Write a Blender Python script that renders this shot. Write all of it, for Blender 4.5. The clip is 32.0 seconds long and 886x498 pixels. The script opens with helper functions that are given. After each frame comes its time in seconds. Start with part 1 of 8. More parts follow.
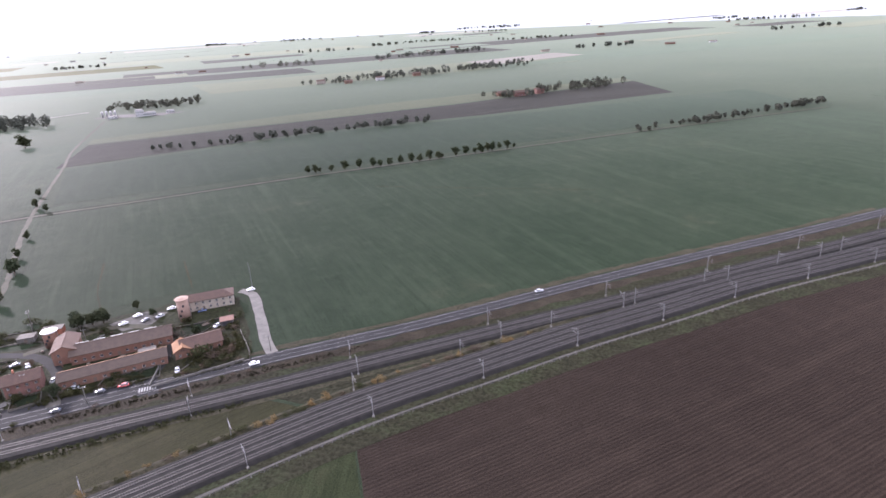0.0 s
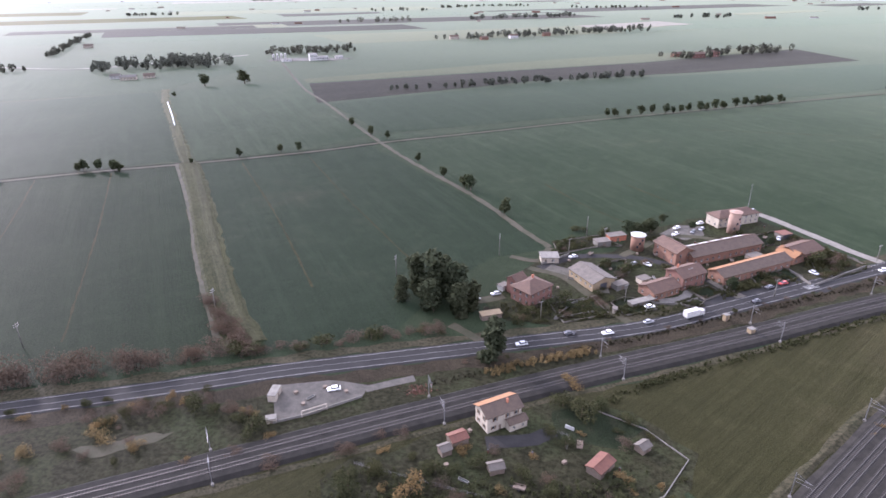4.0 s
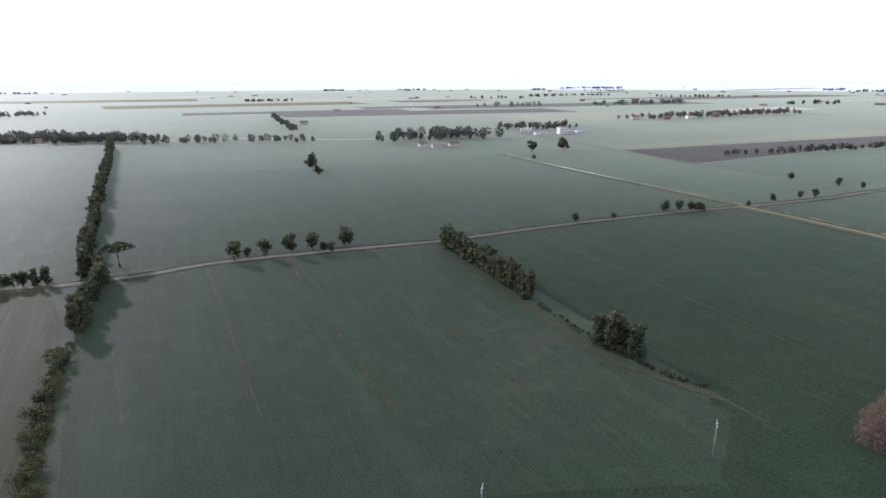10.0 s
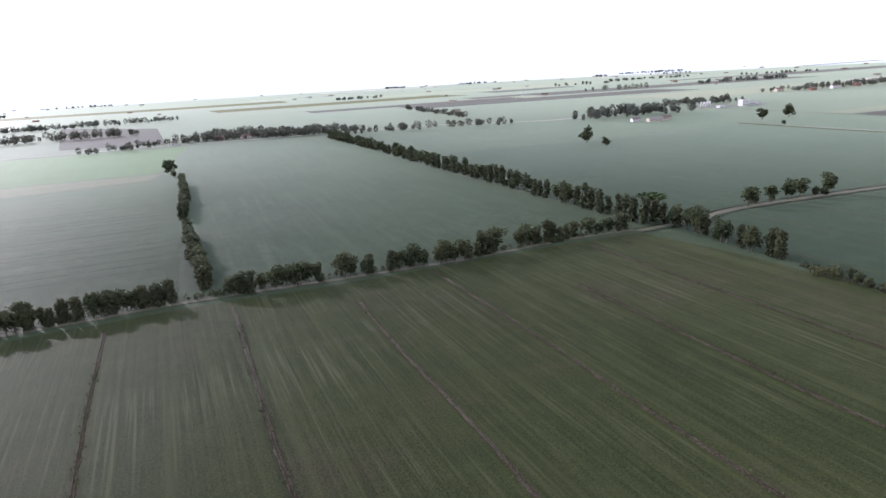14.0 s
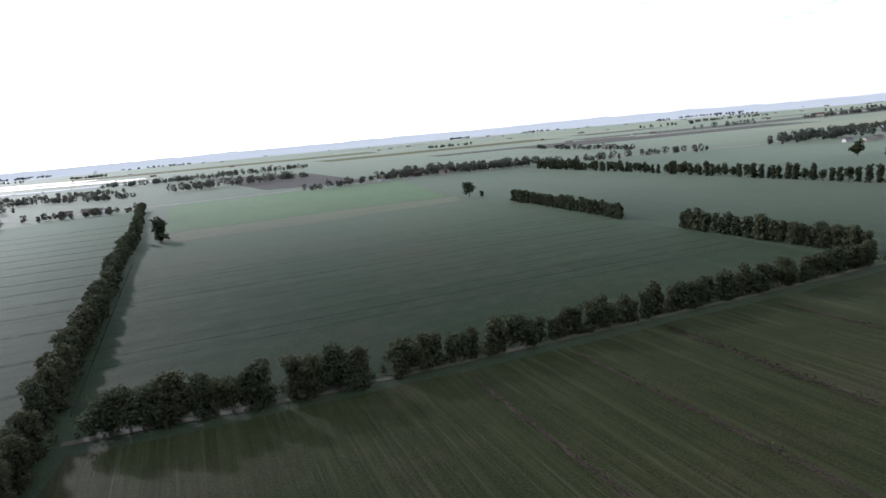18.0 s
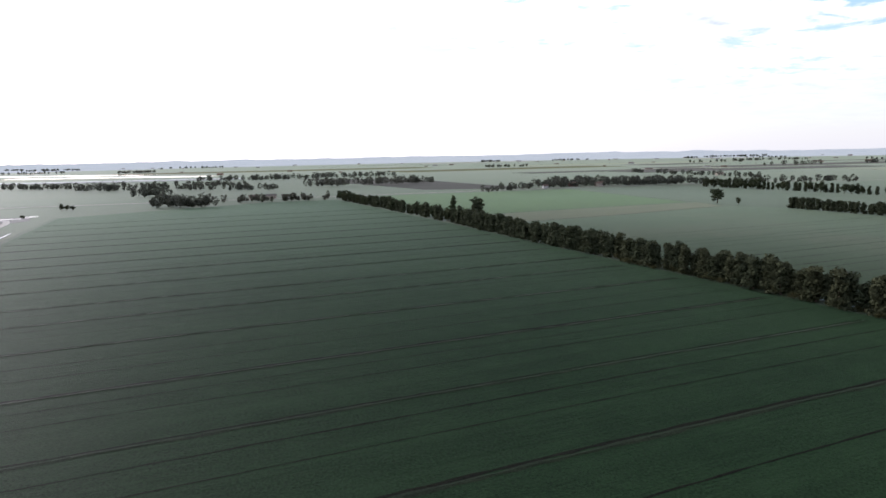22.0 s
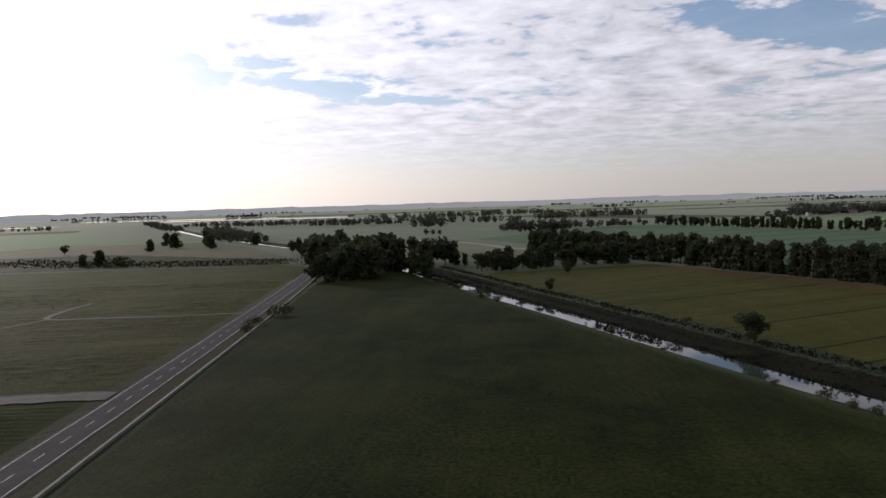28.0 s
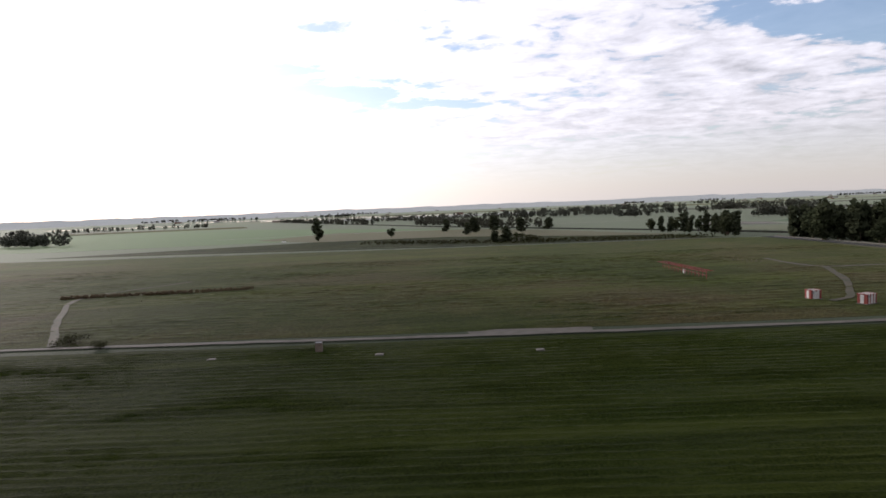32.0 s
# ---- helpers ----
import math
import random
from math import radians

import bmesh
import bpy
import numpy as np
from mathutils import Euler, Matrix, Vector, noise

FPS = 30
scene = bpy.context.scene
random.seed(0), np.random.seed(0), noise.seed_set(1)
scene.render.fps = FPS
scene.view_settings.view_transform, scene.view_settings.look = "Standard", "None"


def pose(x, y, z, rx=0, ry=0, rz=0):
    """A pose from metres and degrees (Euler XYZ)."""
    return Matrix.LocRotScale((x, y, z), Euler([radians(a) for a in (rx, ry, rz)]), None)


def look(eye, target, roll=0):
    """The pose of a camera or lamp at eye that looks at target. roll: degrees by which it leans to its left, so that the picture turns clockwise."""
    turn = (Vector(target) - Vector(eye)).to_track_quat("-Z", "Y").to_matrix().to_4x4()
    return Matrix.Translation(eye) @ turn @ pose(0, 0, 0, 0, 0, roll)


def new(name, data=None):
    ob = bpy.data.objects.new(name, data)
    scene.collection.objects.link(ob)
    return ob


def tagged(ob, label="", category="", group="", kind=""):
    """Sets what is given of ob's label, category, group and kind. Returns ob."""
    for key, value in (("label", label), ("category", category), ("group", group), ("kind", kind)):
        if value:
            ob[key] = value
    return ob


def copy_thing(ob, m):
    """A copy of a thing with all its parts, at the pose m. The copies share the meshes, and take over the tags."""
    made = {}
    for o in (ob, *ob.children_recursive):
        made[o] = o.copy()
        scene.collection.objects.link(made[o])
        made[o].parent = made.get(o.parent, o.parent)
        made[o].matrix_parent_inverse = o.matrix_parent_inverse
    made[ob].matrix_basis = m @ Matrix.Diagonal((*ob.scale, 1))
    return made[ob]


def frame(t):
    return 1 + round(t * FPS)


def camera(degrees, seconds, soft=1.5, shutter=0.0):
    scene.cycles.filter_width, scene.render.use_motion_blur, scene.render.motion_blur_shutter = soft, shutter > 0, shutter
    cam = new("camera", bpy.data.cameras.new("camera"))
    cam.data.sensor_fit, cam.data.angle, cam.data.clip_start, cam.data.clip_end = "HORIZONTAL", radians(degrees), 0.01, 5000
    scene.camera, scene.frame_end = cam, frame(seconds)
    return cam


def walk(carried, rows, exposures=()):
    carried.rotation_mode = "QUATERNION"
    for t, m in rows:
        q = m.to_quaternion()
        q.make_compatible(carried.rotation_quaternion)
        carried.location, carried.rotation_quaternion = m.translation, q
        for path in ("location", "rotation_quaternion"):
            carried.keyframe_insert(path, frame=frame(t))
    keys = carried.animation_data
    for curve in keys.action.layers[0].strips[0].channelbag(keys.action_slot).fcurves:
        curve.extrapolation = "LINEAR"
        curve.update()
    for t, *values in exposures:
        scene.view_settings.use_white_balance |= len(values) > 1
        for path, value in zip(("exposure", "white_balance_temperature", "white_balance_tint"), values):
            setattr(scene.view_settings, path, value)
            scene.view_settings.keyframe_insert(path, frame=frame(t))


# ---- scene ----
cam = camera(71.9, 32.0, soft=1.6)
PATH = [
    (0, (0.00, 0.00, 136.05), (6.343, 92.811, 99.361), -3.41),
    (0.5, (-35.02, 0.48, 134.21), (-29.731, 92.537, 95.509), -2.66),
    (1, (-70.05, 0.94, 132.38), (-64.283, 92.967, 93.675), -2.09),
    (1.5, (-105.07, 1.37, 130.54), (-99.890, 92.706, 90.145), -2.26),
    (2, (-140.10, 1.78, 128.69), (-136.453, 92.642, 87.088), -2.09),
    (2.5, (-175.13, 2.16, 126.84), (-168.699, 93.788, 87.301), -0.44),
    (3, (-210.16, 2.52, 124.99), (-203.155, 93.385, 83.824), -1.07),
    (3.5, (-245.20, 2.86, 123.14), (-238.382, 93.757, 82.016), -0.57),
    (4, (-280.23, 3.17, 121.29), (-273.092, 94.214, 80.538), -0.60),
    (4.5, (-315.27, 3.47, 119.44), (-309.238, 95.174, 80.024), -1.36),
    (6.5, (-455.47, 4.42, 112.02), (-447.922, 97.057, 75.110), -0.78),
    (7, (-490.53, 4.61, 110.16), (-483.461, 97.571, 73.985), -1.60),
    (7.5, (-525.59, 4.78, 108.31), (-518.624, 97.949, 72.653), -2.01),
    (8, (-560.65, 4.93, 106.46), (-554.756, 100.168, 76.534), -1.53),
    (8.5, (-595.72, 5.07, 104.61), (-589.572, 101.106, 77.434), -2.14),
    (9, (-630.80, 5.18, 102.77), (-622.590, 101.060, 75.562), -1.51),
    (9.5, (-665.87, 5.28, 100.93), (-658.039, 100.326, 70.841), -1.64),
    (10, (-700.95, 5.36, 99.09), (-692.299, 101.103, 71.541), -0.29),
    (10.5, (-736.04, 5.43, 97.25), (-726.316, 102.194, 73.974), -0.96),
    (11, (-771.12, 5.48, 95.42), (-760.981, 102.343, 72.745), -1.14),
    (11.5, (-806.21, 5.51, 93.60), (-796.262, 102.187, 70.038), -1.35),
    (12, (-841.30, 5.53, 91.78), (-831.077, 102.300, 68.723), -0.42),
    (12.5, (-876.40, 5.54, 89.97), (-866.398, 102.364, 67.054), -1.25),
    (13, (-911.49, 5.53, 88.16), (-901.831, 101.965, 63.518), -1.73),
    (13.5, (-946.59, 5.51, 86.36), (-938.905, 100.252, 55.292), -2.55),
    (14, (-981.69, 5.48, 84.56), (-976.830, 101.398, 56.716), -3.35),
    (14.5, (-1016.79, 5.43, 82.78), (-1012.956, 99.726, 49.704), -4.39),
    (16.5, (-1157.18, 5.14, 75.71), (-1154.115, 102.180, 51.775), -3.83),
    (17, (-1192.28, 5.04, 73.97), (-1190.090, 101.275, 46.891), -4.91),
    (17.5, (-1227.37, 4.93, 72.24), (-1225.325, 102.172, 49.013), -4.99),
    (18, (-1262.46, 4.81, 70.52), (-1260.699, 102.943, 51.362), -5.23),
    (18.5, (-1297.55, 4.69, 68.80), (-1295.233, 103.468, 53.421), -1.23),
    (19, (-1332.63, 4.55, 67.10), (-1329.980, 103.363, 51.957), -1.63),
    (19.5, (-1367.71, 4.41, 65.42), (-1365.430, 102.830, 47.848), -1.39),
    (20, (-1402.78, 4.26, 63.74), (-1402.807, 101.802, 41.684), -3.01),
    (20.5, (-1437.84, 4.11, 62.08), (-1437.421, 101.641, 39.992), -1.36),
    (21, (-1472.89, 3.95, 60.42), (-1471.483, 102.483, 43.405), -1.87),
    (21.5, (-1507.94, 3.79, 58.79), (-1503.834, 102.197, 41.505), -0.92),
    (22, (-1542.98, 3.62, 57.16), (-1537.939, 102.298, 41.774), -1.10),
    (22.5, (-1578.00, 3.44, 55.56), (-1573.042, 102.284, 41.193), -0.54),
    (23, (-1613.02, 3.27, 53.96), (-1608.670, 102.373, 41.341), -1.16),
    (23.5, (-1648.02, 3.09, 52.38), (-1644.460, 102.119, 38.967), -1.22),
    (24, (-1683.01, 2.90, 50.82), (-1679.911, 101.853, 36.697), -1.05),
    (24.5, (-1717.98, 2.72, 49.27), (-1714.922, 101.632, 34.897), -0.74),
    (26.5, (-1857.71, 1.96, 43.25), (-1853.052, 101.416, 33.894), -0.85),
    (27, (-1892.59, 1.77, 41.79), (-1888.303, 101.256, 32.574), -1.25),
    (27.5, (-1927.45, 1.59, 40.35), (-1923.434, 101.142, 31.844), -1.47),
    (28, (-1962.29, 1.40, 38.93), (-1958.226, 101.025, 31.317), -1.71),
    (28.5, (-1997.11, 1.21, 37.53), (-1992.982, 100.936, 31.347), -2.28),
    (29, (-2031.90, 1.03, 36.14), (-2029.555, 100.687, 28.220), -2.52),
    (29.5, (-2066.66, 0.85, 34.78), (-2065.105, 100.552, 27.257), -2.28),
    (30, (-2101.39, 0.67, 33.44), (-2099.571, 100.501, 27.922), -1.73),
    (30.5, (-2136.09, 0.50, 32.12), (-2134.967, 100.211, 24.663), -2.65),
    (31, (-2170.76, 0.33, 30.82), (-2170.589, 99.940, 22.051), -2.67),
    (31.5, (-2205.40, 0.16, 29.54), (-2205.833, 99.793, 20.995), -2.32),
    (32, (-2240.00, 0.00, 28.29), (-2240.751, 99.757, 21.355), -2.27),
]
SHRINK = 0.566        # scale of the whole plan, below true size so the camera flies slower
walk(cam, [(t, look(Vector(eye) * SHRINK, Vector(target) * SHRINK, roll)) for t, eye, target, roll in PATH],
     exposures=[(0, 2.0, 5850, 29), (1, 2.42, 5800, 29), (2.2, 2.32, 5800, 29), (4.5, 2.05, 5700, 29), (6.5, 2.25, 5750, 28), (8, 2.2, 5750, 28), (10, 1.75, 5700, 26), (12, 1.45, 5750, 24), (14, 1.92, 5750, 23), (17, 1.62, 5650, 18), (19.5, 0.6, 5700, 17), (21.5, 1.05, 5800, 17), (23, 0.5, 5950, 17), (24, 0.34, 6050, 17), (27.6, 0.05, 6350, 17), (28.8, -0.3, 6350, 18), (30, -0.25, 6350, 18), (30.8, -0.15, 6350, 18), (31.5, 0.2, 6400, 18), (32, 0.32, 6400, 18)])

# ---- world and sun ----
SUN_AZ, SUN_EL = 40.0, 22.0      # degrees west of +y, and above the horizon
sky_world = bpy.data.worlds.new("sky")
scene.world = sky_world
sky_world.use_nodes = True
wn, wl = sky_world.node_tree.nodes, sky_world.node_tree.links
wn.clear()
w_out, w_bg = wn.new("ShaderNodeOutputWorld"), wn.new("ShaderNodeBackground")
w_sky = wn.new("ShaderNodeTexSky")
w_sky.sky_type, w_sky.sun_disc = "NISHITA", False
w_sky.sun_elevation, w_sky.sun_rotation = radians(SUN_EL), radians(360 - SUN_AZ)
w_sky.air_density, w_sky.dust_density, w_sky.ozone_density = 1.1, 0.8, 2.5
w_bg.inputs["Strength"].default_value = 0.11
# a broken deck of altocumulus, laid out on a plane high overhead
w_tc, w_sep = wn.new("ShaderNodeTexCoord"), wn.new("ShaderNodeSeparateXYZ")
wl.new(w_tc.outputs["Generated"], w_sep.inputs[0])


def w_math(op, a, b=None, clamp=False):
    n = wn.new("ShaderNodeMath")
    n.operation, n.use_clamp = op, clamp
    for i, v in enumerate((a, b)):
        if v is None:
            continue
        if isinstance(v, (int, float)):
            n.inputs[i].default_value = v
        else:
            wl.new(v, n.inputs[i])
    return n.outputs[0]


w_up = w_math("MAXIMUM", w_math("ADD", w_sep.outputs[2], 0.10), 0.04)
w_com = wn.new("ShaderNodeCombineXYZ")
wl.new(w_math("DIVIDE", w_sep.outputs[0], w_up), w_com.inputs[0])
wl.new(w_math("DIVIDE", w_sep.outputs[1], w_up), w_com.inputs[1])


def w_noise(scale, detail, rough, stretch=(1, 1, 1), turn=0.0, warp=0.0):
    m, n = wn.new("ShaderNodeMapping"), wn.new("ShaderNodeTexNoise")
    m.inputs["Scale"].default_value, m.inputs["Rotation"].default_value = stretch, (0, 0, radians(turn))
    wl.new(w_com.outputs[0], m.inputs[0])
    wl.new(m.outputs[0], n.inputs["Vector"])
    n.inputs["Scale"].default_value, n.inputs["Detail"].default_value, n.inputs["Roughness"].default_value = scale, detail, rough
    n.inputs["Distortion"].default_value = warp
    return n.outputs["Fac"]


w_big = w_noise(0.7, 3, 0.5, (1, 1.2, 1), 15)
w_small = w_noise(3.4, 7, 0.58, (1, 1.15, 1), 12, 0.4)
w_fine = w_noise(9.5, 5, 0.6, (1, 1.1, 1), 30, 0.2)


def w_gap(x, y, turn, long, wide):
    """An opening in the deck, ragged at its edge."""
    m, n = wn.new("ShaderNodeMapping"), wn.new("ShaderNodeVectorMath")
    m.vector_type = "TEXTURE"
    m.inputs["Location"].default_value, m.inputs["Rotation"].default_value, m.inputs["Scale"].default_value = (x, y, 0), (0, 0, radians(turn)), (long, wide, 1)
    wl.new(w_com.outputs[0], m.inputs[0])
    n.operation = "LENGTH"
    wl.new(m.outputs[0], n.inputs[0])
    r = wn.new("ShaderNodeMapRange")
    r.interpolation_type = "SMOOTHSTEP"
    wl.new(n.outputs["Value"], r.inputs["Value"])
    r.inputs["From Min"].default_value, r.inputs["From Max"].default_value = 1.25, 0.25
    return r.outputs[0]


w_holes = w_math("MAXIMUM", w_math("MAXIMUM", w_gap(-0.75, 3.25, 32, 1.15, 0.42), w_gap(1.75, 2.55, 12, 0.75, 0.26)), w_gap(-0.25, 1.65, 15, 0.8, 0.3))
w_cov = w_math("SUBTRACT", w_math("ADD", w_math("MULTIPLY", w_big, 0.55), w_math("ADD", w_math("MULTIPLY", w_small, 0.6), w_math("MULTIPLY", w_fine, 0.18))), w_math("MULTIPLY", w_holes, 0.20))
w_ramp = wn.new("ShaderNodeMapRange")
w_ramp.interpolation_type = "SMOOTHSTEP"
wl.new(w_cov, w_ramp.inputs["Value"])
w_ramp.inputs["From Min"].default_value, w_ramp.inputs["From Max"].default_value = 0.52, 0.61
# the deck thins out into haze towards the horizon
w_hz = wn.new("ShaderNodeMapRange")
wl.new(w_sep.outputs[2], w_hz.inputs["Value"])
w_hz.inputs["From Min"].default_value, w_hz.inputs["From Max"].default_value = 0.02, 0.11
w_cl = w_math("MULTIPLY", w_math("ADD", w_math("MULTIPLY", w_ramp.outputs[0], 0.84), 0.10), w_hz.outputs[0])
# clouds take their brightness from the sky behind them, plus the sun scattered through them
w_dot = wn.new("ShaderNodeVectorMath")
w_dot.operation = "DOT_PRODUCT"
wl.new(w_tc.outputs["Generated"], w_dot.inputs[0])
w_dot.inputs[1].default_value = (-math.sin(radians(SUN_AZ)) * math.cos(radians(SUN_EL)), math.cos(radians(SUN_AZ)) * math.cos(radians(SUN_EL)), math.sin(radians(SUN_EL)))
w_near = w_math("POWER", w_math("MAXIMUM", w_dot.outputs["Value"], 0.0), 4.0)
w_cb = wn.new("ShaderNodeVectorMath")
w_cb.operation = "SCALE"
w_cb.inputs[0].default_value = (7.6, 7.7, 8.1)
wl.new(w_math("ADD", w_math("MULTIPLY", w_near, 1.0), w_math("ADD", w_math("ADD", w_math("MULTIPLY", w_small, 1.15), w_math("MULTIPLY", w_fine, 0.5)), -0.06)), w_cb.inputs["Scale"])
w_mix = wn.new("ShaderNodeMix")
w_mix.data_type = "RGBA"
wl.new(w_cl, w_mix.inputs["Factor"])
wl.new(w_sky.outputs[0], w_mix.inputs["A"])
wl.new(w_cb.outputs[0], w_mix.inputs["B"])
# pale haze low over the land, brighter towards the sun
w_low = wn.new("ShaderNodeMapRange")
w_low.interpolation_type = "SMOOTHSTEP"
wl.new(w_sep.outputs[2], w_low.inputs["Value"])
for k, v in (("From Min", 0.19), ("From Max", -0.02), ("To Min", 0.0), ("To Max", 0.8)):
    w_low.inputs[k].default_value = v
w_hc = wn.new("ShaderNodeVectorMath")
w_hc.operation = "SCALE"
w_hc.inputs[0].default_value = (6.7, 6.5, 6.35)
wl.new(w_math("ADD", w_math("MULTIPLY", w_near, 1.5), 0.72), w_hc.inputs["Scale"])
w_mix2 = wn.new("ShaderNodeMix")
w_mix2.data_type = "RGBA"
wl.new(w_low.outputs[0], w_mix2.inputs["Factor"])
wl.new(w_mix.outputs["Result"], w_mix2.inputs["A"])
wl.new(w_hc.outputs[0], w_mix2.inputs["B"])
wl.new(w_mix2.outputs["Result"], w_bg.inputs["Color"])
wl.new(w_bg.outputs[0], w_out.inputs[0])

sun_lamp = bpy.data.lights.new("sun", "SUN")
sun_lamp.energy, sun_lamp.angle, sun_lamp.color = 2.8, radians(2.0), (1.0, 0.93, 0.82)
sun = new("sun", sun_lamp)
sun.matrix_world = look((0, 0, 300), (math.sin(radians(SUN_AZ)) * 300, -math.cos(radians(SUN_AZ)) * 300, 300 - 300 * math.tan(radians(SUN_EL))))

# ---- materials ----


class Nodes:
    """Short hand for a node material."""

    def __init__(self, name, rough=0.9, spec=0.2):
        self.m = bpy.data.materials.new(name)
        self.m.use_nodes = True
        self.n, self.l = self.m.node_tree.nodes, self.m.node_tree.links
        self.b = self.n["Principled BSDF"]
        self.out = self.n["Material Output"]
        self.b.inputs["Roughness"].default_value = rough
        self.b.inputs["Specular IOR Level"].default_value = spec

    def put(self, a, b):
        if isinstance(a, (int, float, tuple)):
            b.default_value = a if not isinstance(a, tuple) or len(a) != 3 or b.type != "RGBA" else (*a, 1)
        else:
            self.l.new(a, b)

    def coords(self, turn=0.0, scale=(1, 1, 1)):
        t, r, m = self.n.new("ShaderNodeTexCoord"), self.n.new("ShaderNodeMapping"), self.n.new("ShaderNodeMapping")
        self.l.new(t.outputs["Object"], r.inputs[0])
        self.l.new(r.outputs[0], m.inputs[0])
        r.inputs["Rotation"].default_value, m.inputs["Scale"].default_value = (0, 0, radians(turn)), scale
        return m.outputs[0]

    def noise(self, vec, scale, detail=4, rough=0.6):
        n = self.n.new("ShaderNodeTexNoise")
        self.l.new(vec, n.inputs["Vector"])
        n.inputs["Scale"].default_value, n.inputs["Detail"].default_value, n.inputs["Roughness"].default_value = scale, detail, rough
        return n.outputs["Fac"]

    def wave(self, vec, period, warp=2.0, detail=2, wscale=0.3):
        n = self.n.new("ShaderNodeTexWave")
        self.l.new(vec, n.inputs["Vector"])
        n.inputs["Scale"].default_value, n.inputs["Distortion"].default_value = 0.31416 / period, warp
        n.inputs["Detail"].default_value, n.inputs["Detail Scale"].default_value = detail, wscale
        return n.outputs["Fac"]

    def range(self, v, a, b, c=0.0, d=1.0):
        n = self.n.new("ShaderNodeMapRange")
        self.l.new(v, n.inputs["Value"])
        for k, x in zip(("From Min", "From Max", "To Min", "To Max"), (a, b, c, d)):
            n.inputs[k].default_value = x
        return n.outputs[0]

    def mix(self, f, a, b, mode="MIX"):
        n = self.n.new("ShaderNodeMix")
        n.data_type, n.blend_type = "RGBA", mode
        self.put(f, n.inputs["Factor"])
        self.put(a, n.inputs["A"])
        self.put(b, n.inputs["B"])
        return n.outputs["Result"]

    def math(self, op, a, b=0.0):
        n = self.n.new("ShaderNodeMath")
        n.operation = op
        self.put(a, n.inputs[0])
        self.put(b, n.inputs[1])
        return n.outputs[0]

    def bump(self, h, strength, dist):
        n = self.n.new("ShaderNodeBump")
        n.inputs["Strength"].default_value, n.inputs["Distance"].default_value = strength, dist
        self.l.new(h, n.inputs["Height"])
        self.l.new(n.outputs[0], self.b.inputs["Normal"])

    def add_haze(self, haze_coat, haze_sheen):
        """Distance haze imitated by a coat and a pale sheen that brighten at low angles."""
        self.b.inputs["Coat Weight"].default_value, self.b.inputs["Coat Roughness"].default_value, self.b.inputs["Coat IOR"].default_value = haze_coat, 0.62, 1.33
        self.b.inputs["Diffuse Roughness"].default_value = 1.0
        haze_lobe, add = self.n.new("ShaderNodeBsdfSheen"), self.n.new("ShaderNodeAddShader")
        haze_lobe.inputs["Color"].default_value, haze_lobe.inputs["Roughness"].default_value = (*haze_sheen, 1), 0.17
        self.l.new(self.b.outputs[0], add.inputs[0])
        self.l.new(haze_lobe.outputs[0], add.inputs[1])
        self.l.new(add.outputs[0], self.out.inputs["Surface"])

    def colour(self, c):
        self.put(c, self.b.inputs["Base Color"])
        return self.m


